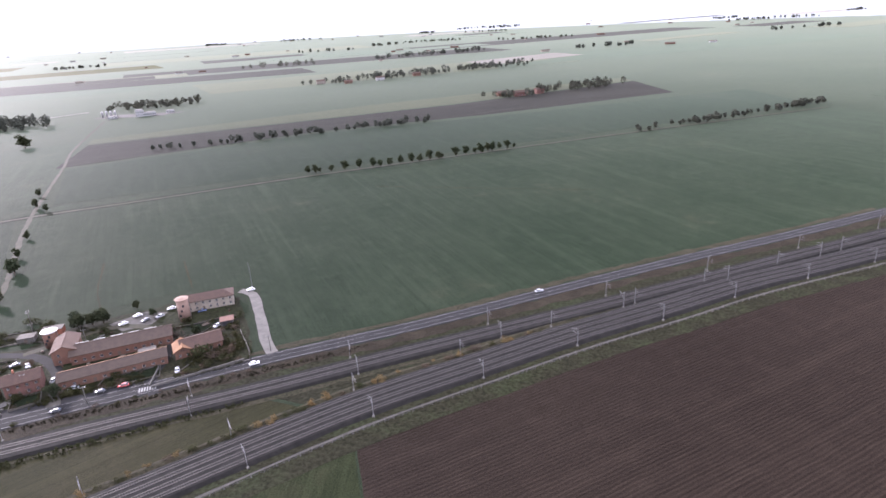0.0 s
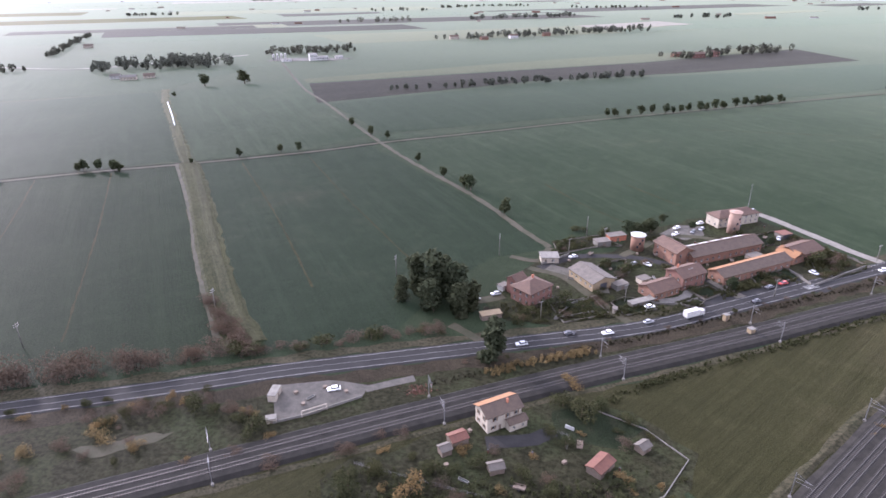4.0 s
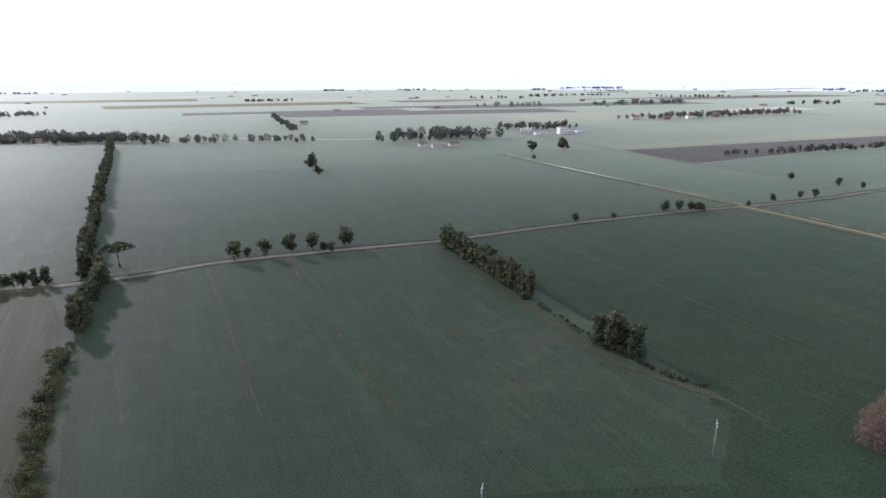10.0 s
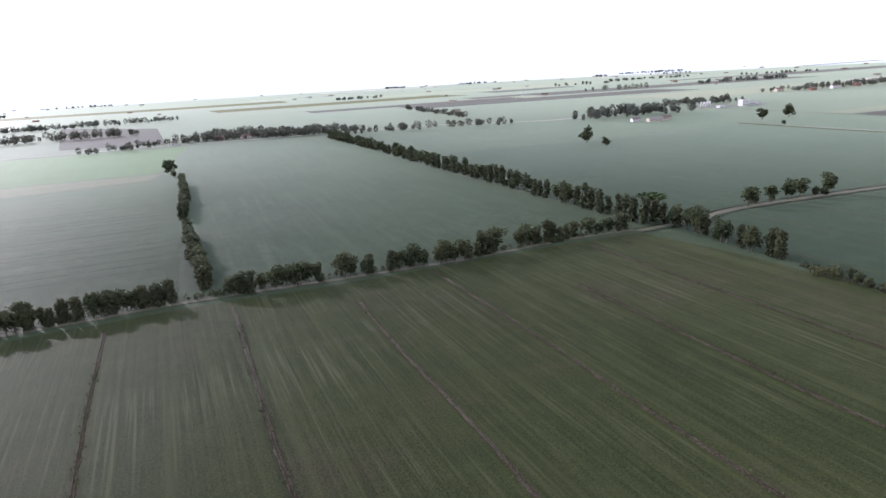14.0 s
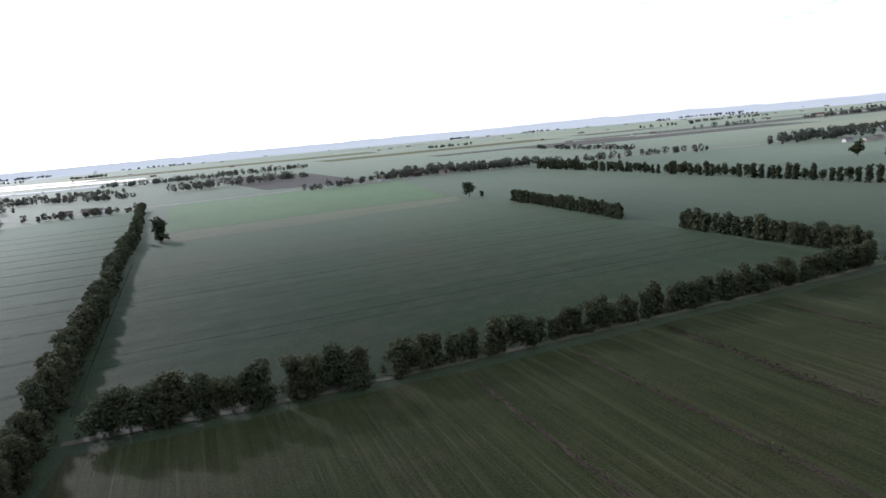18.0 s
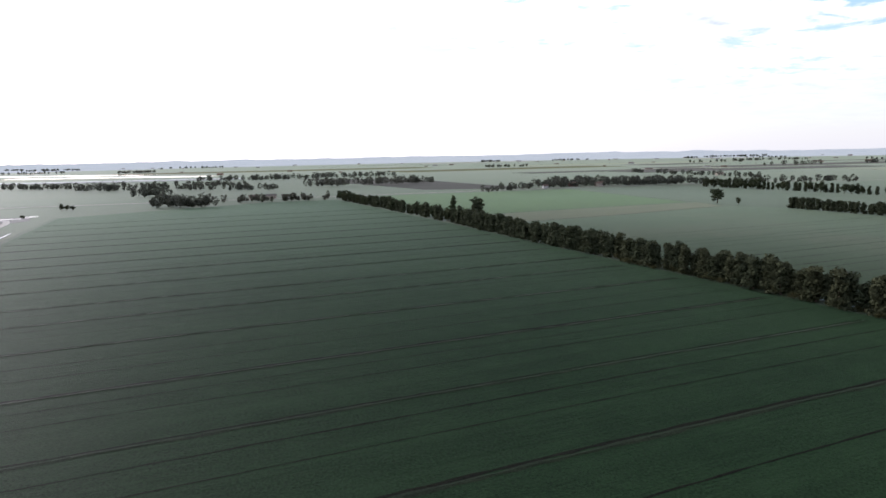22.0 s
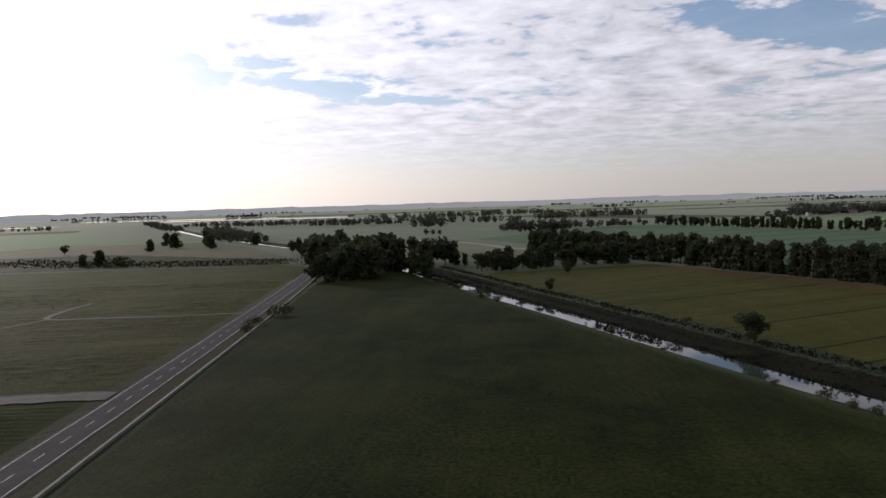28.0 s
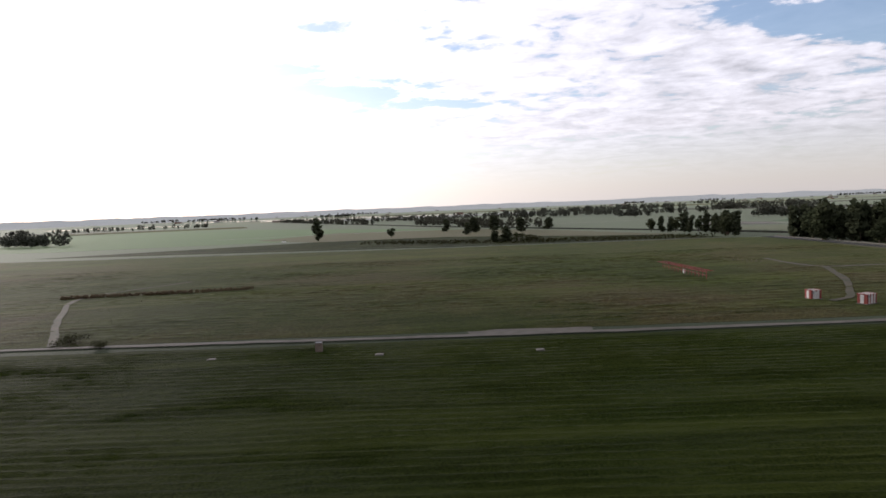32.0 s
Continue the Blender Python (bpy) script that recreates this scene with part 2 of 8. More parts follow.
def field_mat(name, a, b, turn=0.0, period=0.0, stripe=0.35, bare=None, bare_at=0.62, patch=0.012, grain=1.0, bump=0.5, dim=0.62, ridges=0.0, ridge=0.3, sat=0.80, straw=None, haze_gloss=0.05, haze_sheen=0.33):
    """A field: two tones in broad patches, fine grain, drill rows and streaks along it, bare earth showing through."""
    grey = lambda c: tuple(0.78 * dim * (sat * v + (1 - sat) * (0.3 * c[0] + 0.6 * c[1] + 0.1 * c[2])) for v in c)
    a, b = grey(a), grey(b)
    k = Nodes(name, 0.8, 0.01)
    # pale sheen over the relief stands in for distance haze
    k.add_haze(haze_gloss, tuple(haze_sheen * (0.52 + 0.48 * v / max(b)) for v in b))
    flat = k.coords(turn)
    broad, mid, fine = k.noise(flat, patch, 5, 0.6), k.noise(flat, 0.10, 6, 0.7), k.noise(flat, grain * 1.8, 5, 0.7)
    c = k.mix(k.range(broad, 0.35, 0.65), a, b)
    if bare:
        c = k.mix(k.range(k.math("ADD", k.math("MULTIPLY", broad, 0.7), k.math("MULTIPLY", mid, 0.3)), bare_at - 0.08, bare_at + 0.06, 0, 0.85), c, tuple(v * dim for v in bare))
    height = k.math("ADD", k.math("MULTIPLY", mid, 0.6), fine)
    c = k.mix(k.range(fine, 0.46, 0.60, 0.0, 0.72), c, tuple(v * 0.4 for v in a))
    c = k.mix(k.range(fine, 0.44, 0.32, 0.0, 0.45), c, tuple(v * 1.5 for v in b))
    c = k.mix(k.range(mid, 0.48, 0.72, 0.0, 0.35), c, tuple(v * 1.4 for v in b))
    if period:
        streak = k.noise(k.coords(turn, (1.0 / period, 0.012, 1)), 1.0, 5, 0.75)
        streak2 = k.noise(k.coords(turn, (0.22 / period, 0.006, 1)), 1.0, 4, 0.7)
        c = k.mix(k.range(streak, 0.46, 0.66, 0.0, stripe), c, tuple(v * 0.45 for v in a))
        c = k.mix(k.range(streak2, 0.50, 0.68, 0.0, stripe), c, tuple(v * 1.35 for v in b))
        height = k.math("ADD", height, k.math("MULTIPLY", streak, -1.2))
        if straw:
            swath = k.noise(k.coords(turn, (1.1 / period, 0.014, 1)), 1.0, 4, 0.65)
            part_of = k.range(k.noise(flat, 0.022, 4, 0.6), 0.44, 0.60, 0.1, 0.6)
            c = k.mix(k.math("MULTIPLY", k.range(swath, 0.52, 0.66), part_of), c, tuple(v * dim for v in straw))
            c = k.mix(k.range(swath, 0.44, 0.32, 0.0, 0.35), c, tuple(v * 0.7 for v in a))
    if ridges:
        rows = k.wave(flat, ridges, 3.5, 4, 0.35)
        c = k.mix(k.math("MULTIPLY", k.range(rows, 0.55, 1.0), ridge), c, tuple(v * 0.35 for v in a))
        height = k.math("ADD", height, k.math("MULTIPLY", rows, -4.0 * ridge))
    k.bump(height, bump, 0.35)
    return k.colour(c)


def plain_mat(name, a, b=None, scale=0.8, rough=0.85, spec=0.25, bump=0.15, fine=9.0, metal=0.0, haze_gloss=0.0):
    """A surface of two near tones, with stains and grain."""
    k = Nodes(name, rough, spec)
    b = b or tuple(v * 0.7 for v in a)
    v = k.coords()
    big, small = k.noise(v, scale, 5, 0.65), k.noise(v, fine, 3, 0.6)
    c = k.mix(k.range(big, 0.38, 0.68), a, b)
    c = k.mix(k.range(small, 0.45, 0.75, 0.0, 0.4), c, tuple(x * 0.6 for x in b))
    k.b.inputs["Metallic"].default_value = metal
    # level surfaces get a grey sheen in place of haze too
    if haze_gloss:
        k.add_haze(haze_gloss, (0.05, 0.05, 0.052))
    k.bump(small, bump, 0.05)
    return k.colour(c)


def leaf_mat(name, a, b, thin=0.28):
    """Foliage: every leaf clump a tone of its own, every tree too, some light through it."""
    a, b = tuple(v * 0.54 for v in a), tuple(v * 0.54 for v in b)
    k = Nodes(name, 0.85, 0.03)
    isl, obj = k.n.new("ShaderNodeNewGeometry").outputs["Random Per Island"], k.n.new("ShaderNodeObjectInfo").outputs["Random"]
    c = k.mix(isl, a, b)
    c = k.mix(k.math("MULTIPLY", obj, 0.45), c, (b[0] * 1.15, b[1] * 0.95, b[2] * 0.8))
    k.colour(c)
    tr, mx = k.n.new("ShaderNodeBsdfTranslucent"), k.n.new("ShaderNodeMixShader")
    k.l.new(c, tr.inputs["Color"])
    mx.inputs[0].default_value = thin
    k.l.new(k.b.outputs[0], mx.inputs[1])
    k.l.new(tr.outputs[0], mx.inputs[2])
    k.l.new(mx.outputs[0], k.out.inputs["Surface"])
    return k.m


def roof_mat(name, a, b, turn=0.0):
    """Clay pantiles in courses, faded and lichened."""
    k = Nodes(name, 0.85, 0.2)
    v = k.coords(turn)
    big, small = k.noise(v, 0.5, 5, 0.7), k.noise(v, 5.0, 3, 0.7)
    rows = k.wave(k.coords(turn, (1, 1, 1)), 0.35, 0.3, 1, 1.0)
    c = k.mix(k.range(big, 0.35, 0.7), a, b)
    c = k.mix(k.range(small, 0.5, 0.75, 0, 0.5), c, tuple(x * 0.5 for x in b))
    c = k.mix(k.math("MULTIPLY", rows, 0.3), c, tuple(x * 0.45 for x in a))
    k.bump(rows, 0.5, 0.06)
    return k.colour(c)


GREEN, GREEN2 = (0.040, 0.070, 0.030), (0.060, 0.090, 0.042)
M_ground = field_mat("rough_pasture", (0.042, 0.068, 0.029), (0.062, 0.086, 0.040), -20, 0, patch=0.004, bare=(0.085, 0.075, 0.048), bare_at=0.66)
M_crop_e = field_mat("young_wheat_east", GREEN, GREEN2, -20, 1.8, 0.3, bare=(0.085, 0.085, 0.048), bare_at=0.66)
M_crop_c = field_mat("young_wheat_middle", (0.038, 0.067, 0.031), (0.052, 0.084, 0.040), -20, 2.0, 0.22, dim=0.52, patch=0.008, bare=(0.075, 0.075, 0.046), bare_at=0.64)
M_crop_d = field_mat("clover_dark", (0.030, 0.058, 0.024), (0.044, 0.074, 0.031), -20, 2.4, 0.22, grain=0.7, bump=1.0, dim=0.52)
M_bright = field_mat("bright_winter_wheat", (0.046, 0.092, 0.028), (0.066, 0.122, 0.036), -20, 2.0, 0.2, dim=0.58, sat=0.98, haze_sheen=0.34)
M_strip = field_mat("stubble_green_brown", (0.048, 0.062, 0.024), (0.068, 0.077, 0.032), -21, 1.3, 0.5, bare=(0.070, 0.054, 0.036), bare_at=0.60, patch=0.016, dim=0.46, sat=1.05, straw=(0.104, 0.108, 0.058), haze_sheen=0.24)
M_furrow = field_mat("furrowed_crop", (0.035, 0.062, 0.026), (0.048, 0.078, 0.033), 71, 2.6, 0.25, grain=0.8, bump=1.0, dim=0.58, bare=(0.060, 0.054, 0.034), bare_at=0.57, patch=0.008, sat=0.9, haze_sheen=0.40)
M_furrow_w = field_mat("furrowed_dark_crop", (0.028, 0.064, 0.026), (0.040, 0.084, 0.034), 71, 2.2, 0.25, grain=0.9, bump=1.0, dim=0.47, sat=1.0, haze_sheen=0.28)
M_gold = field_mat("dry_stubble", (0.078, 0.086, 0.020), (0.112, 0.112, 0.030), 70.5, 1.8, 0.4, bare=(0.120, 0.086, 0.034), bare_at=0.58, dim=0.54, sat=1.05, haze_sheen=0.10)
M_headland = field_mat("brown_headland", (0.106, 0.070, 0.028), (0.138, 0.096, 0.038), 70.5, 1.8, 0.3, bare=(0.105, 0.105, 0.030), bare_at=0.50, dim=0.52, sat=1.05, haze_sheen=0.12)
M_ridge = field_mat("crop_ridge", (0.042, 0.066, 0.032), (0.056, 0.080, 0.040), 71, 0, patch=0.05, grain=1.5, bump=1.0, dim=0.42, sat=0.9)
M_plough = field_mat("ploughed_earth", (0.056, 0.040, 0.030), (0.074, 0.054, 0.040), 68, 1.4, 0.3, patch=0.008, bump=0.8, dim=0.56, ridges=1.6, ridge=0.09, sat=1.0, haze_sheen=0.15)
M_barley = field_mat("young_barley", (0.058, 0.082, 0.026), (0.088, 0.112, 0.036), 8, 2.4, 0.5, patch=0.02, bare=(0.085, 0.070, 0.042), bare_at=0.60, dim=0.44, haze_sheen=0.15)
M_plough2 = field_mat("ploughed_far", (0.046, 0.045, 0.032), (0.060, 0.057, 0.040), 72, 2.5, 0.5, patch=0.015, haze_sheen=0.12)
M_yellow = field_mat("pale_grass", (0.072, 0.094, 0.038), (0.098, 0.112, 0.046), 74, 2.0, 0.3)
# far stubble, its pale tone partly standing in for haze
M_pale_haze = field_mat("pale_hazed_stubble", (0.19, 0.175, 0.125), (0.25, 0.225, 0.16), 74, 2.5, 0.3)
M_meadow = field_mat("damp_meadow", (0.024, 0.044, 0.014), (0.108, 0.134, 0.038), 10, 9.0, 0.30, patch=0.024, grain=0.7, bump=1.0, bare=(0.072, 0.060, 0.032), bare_at=0.60, dim=0.35, sat=1.08, haze_sheen=0.05)
M_rough = field_mat("rough_airfield_grass", (0.052, 0.068, 0.020), (0.090, 0.108, 0.032), 84, 5.0, 0.55, patch=0.011, grain=0.8, bump=1.0, bare=(0.105, 0.072, 0.042), bare_at=0.54, dim=0.66, sat=1.15, haze_sheen=0.12, haze_gloss=0.02)
M_mown = field_mat("mown_grass", (0.046, 0.066, 0.018), (0.066, 0.082, 0.024), 88, 1.3, 0.62, patch=0.02, grain=1.7, bump=1.0, dim=0.64, sat=1.15, haze_sheen=0.10, haze_gloss=0.015)
M_verge = field_mat("dry_verge", (0.085, 0.082, 0.040), (0.115, 0.100, 0.055), 20, 0, patch=0.05, grain=0.5, bump=1.0)
M_scrub = field_mat("railside_scrub", (0.050, 0.050, 0.024), (0.070, 0.065, 0.031), 20, 0, patch=0.05, grain=0.35, bump=1.0, bare=(0.045, 0.058, 0.026), bare_at=0.55, haze_sheen=0.14)
M_olive = field_mat("olive_field", (0.058, 0.058, 0.023), (0.075, 0.072, 0.029), 55, 1.5, 0.45, patch=0.012, grain=1.6, bump=0.6, bare=(0.076, 0.066, 0.036), bare_at=0.60, sat=0.9, haze_sheen=0.26)
M_ditch = field_mat("ditch_weeds", (0.070, 0.055, 0.034), (0.098, 0.078, 0.046), 0, 0, patch=0.1, grain=1.2, bump=1.0, haze_sheen=0.1)
# soil colour darkened further to paint in the shade inside furrows
M_dark = field_mat("ditch_shade_soil", (0.026, 0.030, 0.016), (0.036, 0.040, 0.020), 0, 0, patch=0.1, grain=1.2, bump=1.0, dim=0.32, haze_sheen=0.05)
M_bank = field_mat("bank_weeds", (0.036, 0.042, 0.022), (0.056, 0.056, 0.030), 0, 0, patch=0.08, grain=0.9, bump=1.0, dim=0.33, haze_sheen=0.1)
M_canal = field_mat("canal_reeds", (0.082, 0.093, 0.038), (0.112, 0.112, 0.048), -20, 3.0, 0.5, sat=0.85, patch=0.05, grain=0.6, bump=1.0)
M_track = plain_mat("dirt_track", (0.064, 0.056, 0.038), (0.038, 0.041, 0.023), 0.15, 0.95, 0.1, 0.4, 2.0, haze_gloss=0.05)
M_gravel = plain_mat("pale_gravel", (0.104, 0.096, 0.083), (0.064, 0.060, 0.052), 0.25, 0.95, 0.1, 0.5, 3.0, haze_gloss=0.05)
M_pale_road = plain_mat("white_gravel", (0.26, 0.24, 0.21), (0.19, 0.175, 0.15), 0.25, 0.95, 0.1, 0.5, 3.0, haze_gloss=0.05)
M_drive = plain_mat("drive_gravel", (0.180, 0.168, 0.146), (0.125, 0.116, 0.100), 0.25, 0.95, 0.1, 0.5, 3.0, haze_gloss=0.05)
M_gravel_dull = plain_mat("dull_gravel", (0.100, 0.091, 0.077), (0.062, 0.058, 0.046), 0.25, 0.95, 0.1, 0.5, 3.0, haze_gloss=0.05)
M_asphalt = plain_mat("asphalt", (0.028, 0.028, 0.029), (0.020, 0.020, 0.021), 0.2, 0.95, 0.06, 0.3, 4.0, haze_gloss=0.05)
M_asphalt_old = plain_mat("worn_asphalt", (0.034, 0.033, 0.032), (0.025, 0.024, 0.024), 0.15, 0.95, 0.06, 0.3, 4.0, haze_gloss=0.05)
M_paint_new = plain_mat("fresh_road_paint", (0.46, 0.46, 0.45), (0.28, 0.28, 0.27), 0.8, 0.7)
M_paint = plain_mat("road_paint", (0.24, 0.24, 0.23), (0.12, 0.12, 0.115), 0.8, 0.7)
M_concrete = plain_mat("concrete", (0.135, 0.127, 0.113), (0.085, 0.081, 0.071), 0.5, 0.9)
M_ballast = plain_mat("ballast", (0.032, 0.030, 0.0265), (0.020, 0.019, 0.017), 0.3, 1.0, 0.03, 0.9, 5.0, haze_gloss=0.05)
M_sleeper = plain_mat("sleeper_concrete", (0.046, 0.042, 0.039), (0.032, 0.029, 0.027), 1.0)
M_rail = plain_mat("rail_steel", (0.080, 0.072, 0.064), (0.052, 0.047, 0.042), 0.6, 0.6, 0.3, 0.1, 6.0, 0.3)
M_galv = plain_mat("galvanised_steel", (0.20, 0.20, 0.205), (0.13, 0.13, 0.135), 1.5, 0.55, 0.4, 0.1, 8.0, 0.5)
M_wood = plain_mat("weathered_pole_wood", (0.14, 0.11, 0.085), (0.09, 0.07, 0.055), 2.0)
M_white = plain_mat("white_paint", (0.42, 0.42, 0.40), (0.29, 0.285, 0.27), 0.8, 0.6)
M_red = plain_mat("red_paint", (0.185, 0.034, 0.026), (0.13, 0.026, 0.021), 0.8, 0.6)
M_pink = plain_mat("pink_stucco", (0.165, 0.088, 0.070), (0.120, 0.064, 0.052), 0.4, 0.92)
M_orange = plain_mat("terracotta_stucco", (0.175, 0.098, 0.068), (0.128, 0.072, 0.052), 0.4, 0.92)
M_cream = plain_mat("cream_stucco", (0.34, 0.30, 0.24), (0.25, 0.22, 0.178), 0.4, 0.92)
M_pink_pale = plain_mat("faded_pink_stucco", (0.27, 0.185, 0.145), (0.20, 0.135, 0.105), 0.4, 0.92)
M_brick = plain_mat("brick_wall", (0.32, 0.13, 0.08), (0.25, 0.10, 0.065), 0.6, 0.9, 0.2, 0.4, 4.0)
M_yellow_wall = plain_mat("ochre_stucco", (0.22, 0.170, 0.105), (0.165, 0.125, 0.078), 0.4, 0.92)
M_roof = roof_mat("clay_tiles", (0.100, 0.064, 0.048), (0.070, 0.047, 0.037))
M_roof_b = roof_mat("clay_tiles_brown", (0.092, 0.068, 0.052), (0.066, 0.050, 0.040))
# orange tiles; on north slopes they also paint in the sunlight
M_roof_o = roof_mat("clay_tiles_orange", (0.22, 0.115, 0.056), (0.16, 0.082, 0.045))
M_fibre = plain_mat("fibre_cement_sheet", (0.095, 0.084, 0.072), (0.066, 0.058, 0.050), 0.4, 0.9)
M_rust = plain_mat("rusty_sheet", (0.115, 0.050, 0.034), (0.075, 0.036, 0.027), 0.6, 0.8)
M_bark = plain_mat("bark", (0.115, 0.090, 0.068), (0.075, 0.058, 0.045), 1.5, 0.95, 0.1, 0.6)
M_tyre = plain_mat("tyre_rubber", (0.025, 0.025, 0.026), (0.018, 0.018, 0.018), 2.0)
M_dark_metal = plain_mat("dark_metal", (0.05, 0.05, 0.055), (0.035, 0.035, 0.04), 1.0, 0.5)
L_euc = leaf_mat("eucalyptus_leaves", (0.047, 0.060, 0.034), (0.083, 0.096, 0.055))
L_green = leaf_mat("broad_leaves", (0.042, 0.059, 0.031), (0.076, 0.092, 0.050))
L_pine = leaf_mat("pine_needles", (0.022, 0.045, 0.018), (0.040, 0.065, 0.026), 0.08)
L_shrub = leaf_mat("winter_shrub_twigs", (0.120, 0.096, 0.074), (0.150, 0.116, 0.088), 0.25)
# far woods' foliage, its colour paled to stand in for haze
L_far_haze = leaf_mat("far_wood_haze_leaves", (0.088, 0.100, 0.078), (0.118, 0.128, 0.102))
L_reed = leaf_mat("dry_reeds", (0.190, 0.146, 0.070), (0.260, 0.195, 0.095), 0.25)
L_bank = leaf_mat("bank_weed_leaves", (0.033, 0.034, 0.021), (0.046, 0.045, 0.029), 0.1)
L_weed = leaf_mat("dry_weed_stalks", (0.150, 0.120, 0.078), (0.205, 0.165, 0.108), 0.15)
L_bramble = leaf_mat("bramble_leaves", (0.045, 0.055, 0.024), (0.075, 0.078, 0.038), 0.12)
glass = Nodes("window_glass", 0.08, 0.5)
M_glass = glass.colour((0.025, 0.030, 0.035))
water = Nodes("still_water", 0.04, 0.5)
_r = water.noise(water.coords(), 0.7, 3, 0.5)
water.bump(_r, 0.04, 0.05)
M_water = water.colour((0.020, 0.026, 0.022))


# far land glows: haze is put into its colour and emission
far = Nodes("hazed_distant_land", 1.0, 0.0)
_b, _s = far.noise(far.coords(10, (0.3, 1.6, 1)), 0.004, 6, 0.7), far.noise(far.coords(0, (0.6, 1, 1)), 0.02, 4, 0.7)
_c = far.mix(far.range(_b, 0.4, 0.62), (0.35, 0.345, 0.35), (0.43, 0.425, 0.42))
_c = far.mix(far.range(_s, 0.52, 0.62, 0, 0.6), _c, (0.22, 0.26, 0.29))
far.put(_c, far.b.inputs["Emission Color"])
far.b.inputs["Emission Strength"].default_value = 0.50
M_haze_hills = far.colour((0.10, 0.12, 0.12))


def paint_mat(name, c):
    k = Nodes(name, 0.25, 0.5)
    k.b.inputs["Coat Weight"].default_value = 0.5
    return k.colour(k.mix(k.range(k.noise(k.coords(), 2.0), 0.4, 0.7, 0, 0.25), c, tuple(v * 0.8 + 0.01 for v in c)))


M_car = {n: paint_mat("car_paint_" + n, c) for n, c in dict(white=(0.75, 0.75, 0.74), silver=(0.38, 0.39, 0.40), grey=(0.14, 0.145, 0.15), black=(0.02, 0.02, 0.022), red=(0.30, 0.03, 0.025), blue=(0.05, 0.08, 0.16)).items()}

# ---- building blocks ----


def mesh_of(name, verts, faces, mat, smooth=False):
    me = bpy.data.meshes.new(name)
    me.from_pydata([tuple(map(float, v)) for v in verts], [], faces)
    me.materials.append(mat)
    if smooth:
        me.polygons.foreach_set("use_smooth", [True] * len(me.polygons))
    me.update()
    return me


def bm_mesh(name, bm, mat, smooth=False):
    me = bpy.data.meshes.new(name)
    bmesh.ops.recalc_face_normals(bm, faces=bm.faces)
    bm.to_mesh(me)
    bm.free()
    me.materials.append(mat)
    if smooth:
        me.polygons.foreach_set("use_smooth", [True] * len(me.polygons))
    return me


def part(name, data, mat, parent, label="", m=None, smooth=False):
    """One mesh object under a thing or a part; data is a bmesh or a mesh."""
    me = data if isinstance(data, bpy.types.Mesh) else bm_mesh(name, data, mat, smooth)
    ob = new(name, me)
    ob.parent = parent
    if m is not None:
        ob.matrix_basis = m
    return tagged(ob, label)


def thing(name, label, category, group="", kind="", m=None):
    ob = new(name)
    ob.empty_display_size = 0.5
    if m is not None:
        ob.matrix_basis = m
    return tagged(ob, label, category, group, kind)


def box(bm, x0, y0, z0, x1, y1, z1, bevel=0.0):
    v = [bm.verts.new((x, y, z)) for z in (z0, z1) for x, y in ((x0, y0), (x1, y0), (x1, y1), (x0, y1))]
    fs = [bm.faces.new([v[i] for i in f]) for f in ((3, 2, 1, 0), (4, 5, 6, 7), (0, 1, 5, 4), (1, 2, 6, 5), (2, 3, 7, 6), (3, 0, 4, 7))]
    if bevel:
        bmesh.ops.bevel(bm, geom=list({e for f in fs for e in f.edges}), offset=bevel, segments=2, affect="EDGES", profile=0.5)
    return bm


def boxed(*a, bevel=0.0):
    return box(bmesh.new(), *a, bevel=bevel)


def tube(bm, p, q, r0, r1, n=8, caps=True):
    p, q = Vector(p), Vector(q)
    d = (q - p).normalized()
    u = d.orthogonal().normalized()
    w = d.cross(u)
    rings = [[bm.verts.new(c + (u * math.cos(k * math.tau / n) + w * math.sin(k * math.tau / n)) * r) for k in range(n)] for c, r in ((p, r0), (q, r1))]
    for k in range(n):
        bm.faces.new((rings[0][k], rings[0][(k + 1) % n], rings[1][(k + 1) % n], rings[1][k]))
    if caps:
        bm.faces.new(rings[0][::-1])
        bm.faces.new(rings[1])
    return bm


def tubed(*a, **k):
    return tube(bmesh.new(), *a, **k)


def smooth_line(pts, step=6.0):
    """A curve through the points, cut into steps."""
    pts = [np.array(p, float) for p in pts]
    pts = [2 * pts[0] - pts[1]] + pts + [2 * pts[-1] - pts[-2]]
    out = []
    for a, b, c, d in zip(pts, pts[1:], pts[2:], pts[3:]):
        n = max(1, int(np.linalg.norm(c - b) / step))
        for k in range(n):
            s = k / n
            out.append(0.5 * (2 * b + (c - a) * s + (2 * a - 5 * b + 4 * c - d) * s * s + (3 * b - a - 3 * c + d) * s**3))
    out.append(pts[-2])
    return np.array(out)


def normals2(line):
    d = np.gradient(line, axis=0)
    d /= np.linalg.norm(d, axis=1)[:, None] + 1e-9
    return np.stack([-d[:, 1], d[:, 0]], 1)


def ribbon(pts, width, z, profile=None, rough=0.0, step=6.0, seed=0, off=0.0):
    """A strip along a line: profile is rows of (share of the half width, height); rough: how ragged its edges are."""
    rnd = np.random.RandomState(seed)
    line = smooth_line(pts, step)
    nor = normals2(line)
    profile = profile or [(-1, 0), (1, 0)]
    verts, faces, k = [], [], len(profile)
    for i in range(len(line)):
        for j, (s, h) in enumerate(profile):
            w = width / 2 * s * (1 + (rnd.uniform(-rough, rough) if j in (0, k - 1) else 0)) + off
            p = line[i] + nor[i] * w
            verts.append((p[0], p[1], z + h))
    for i in range(len(line) - 1):
        for j in range(k - 1):
            a = i * k + j
            faces.append((a + 1, a, a + k, a + k + 1))
    return verts, faces


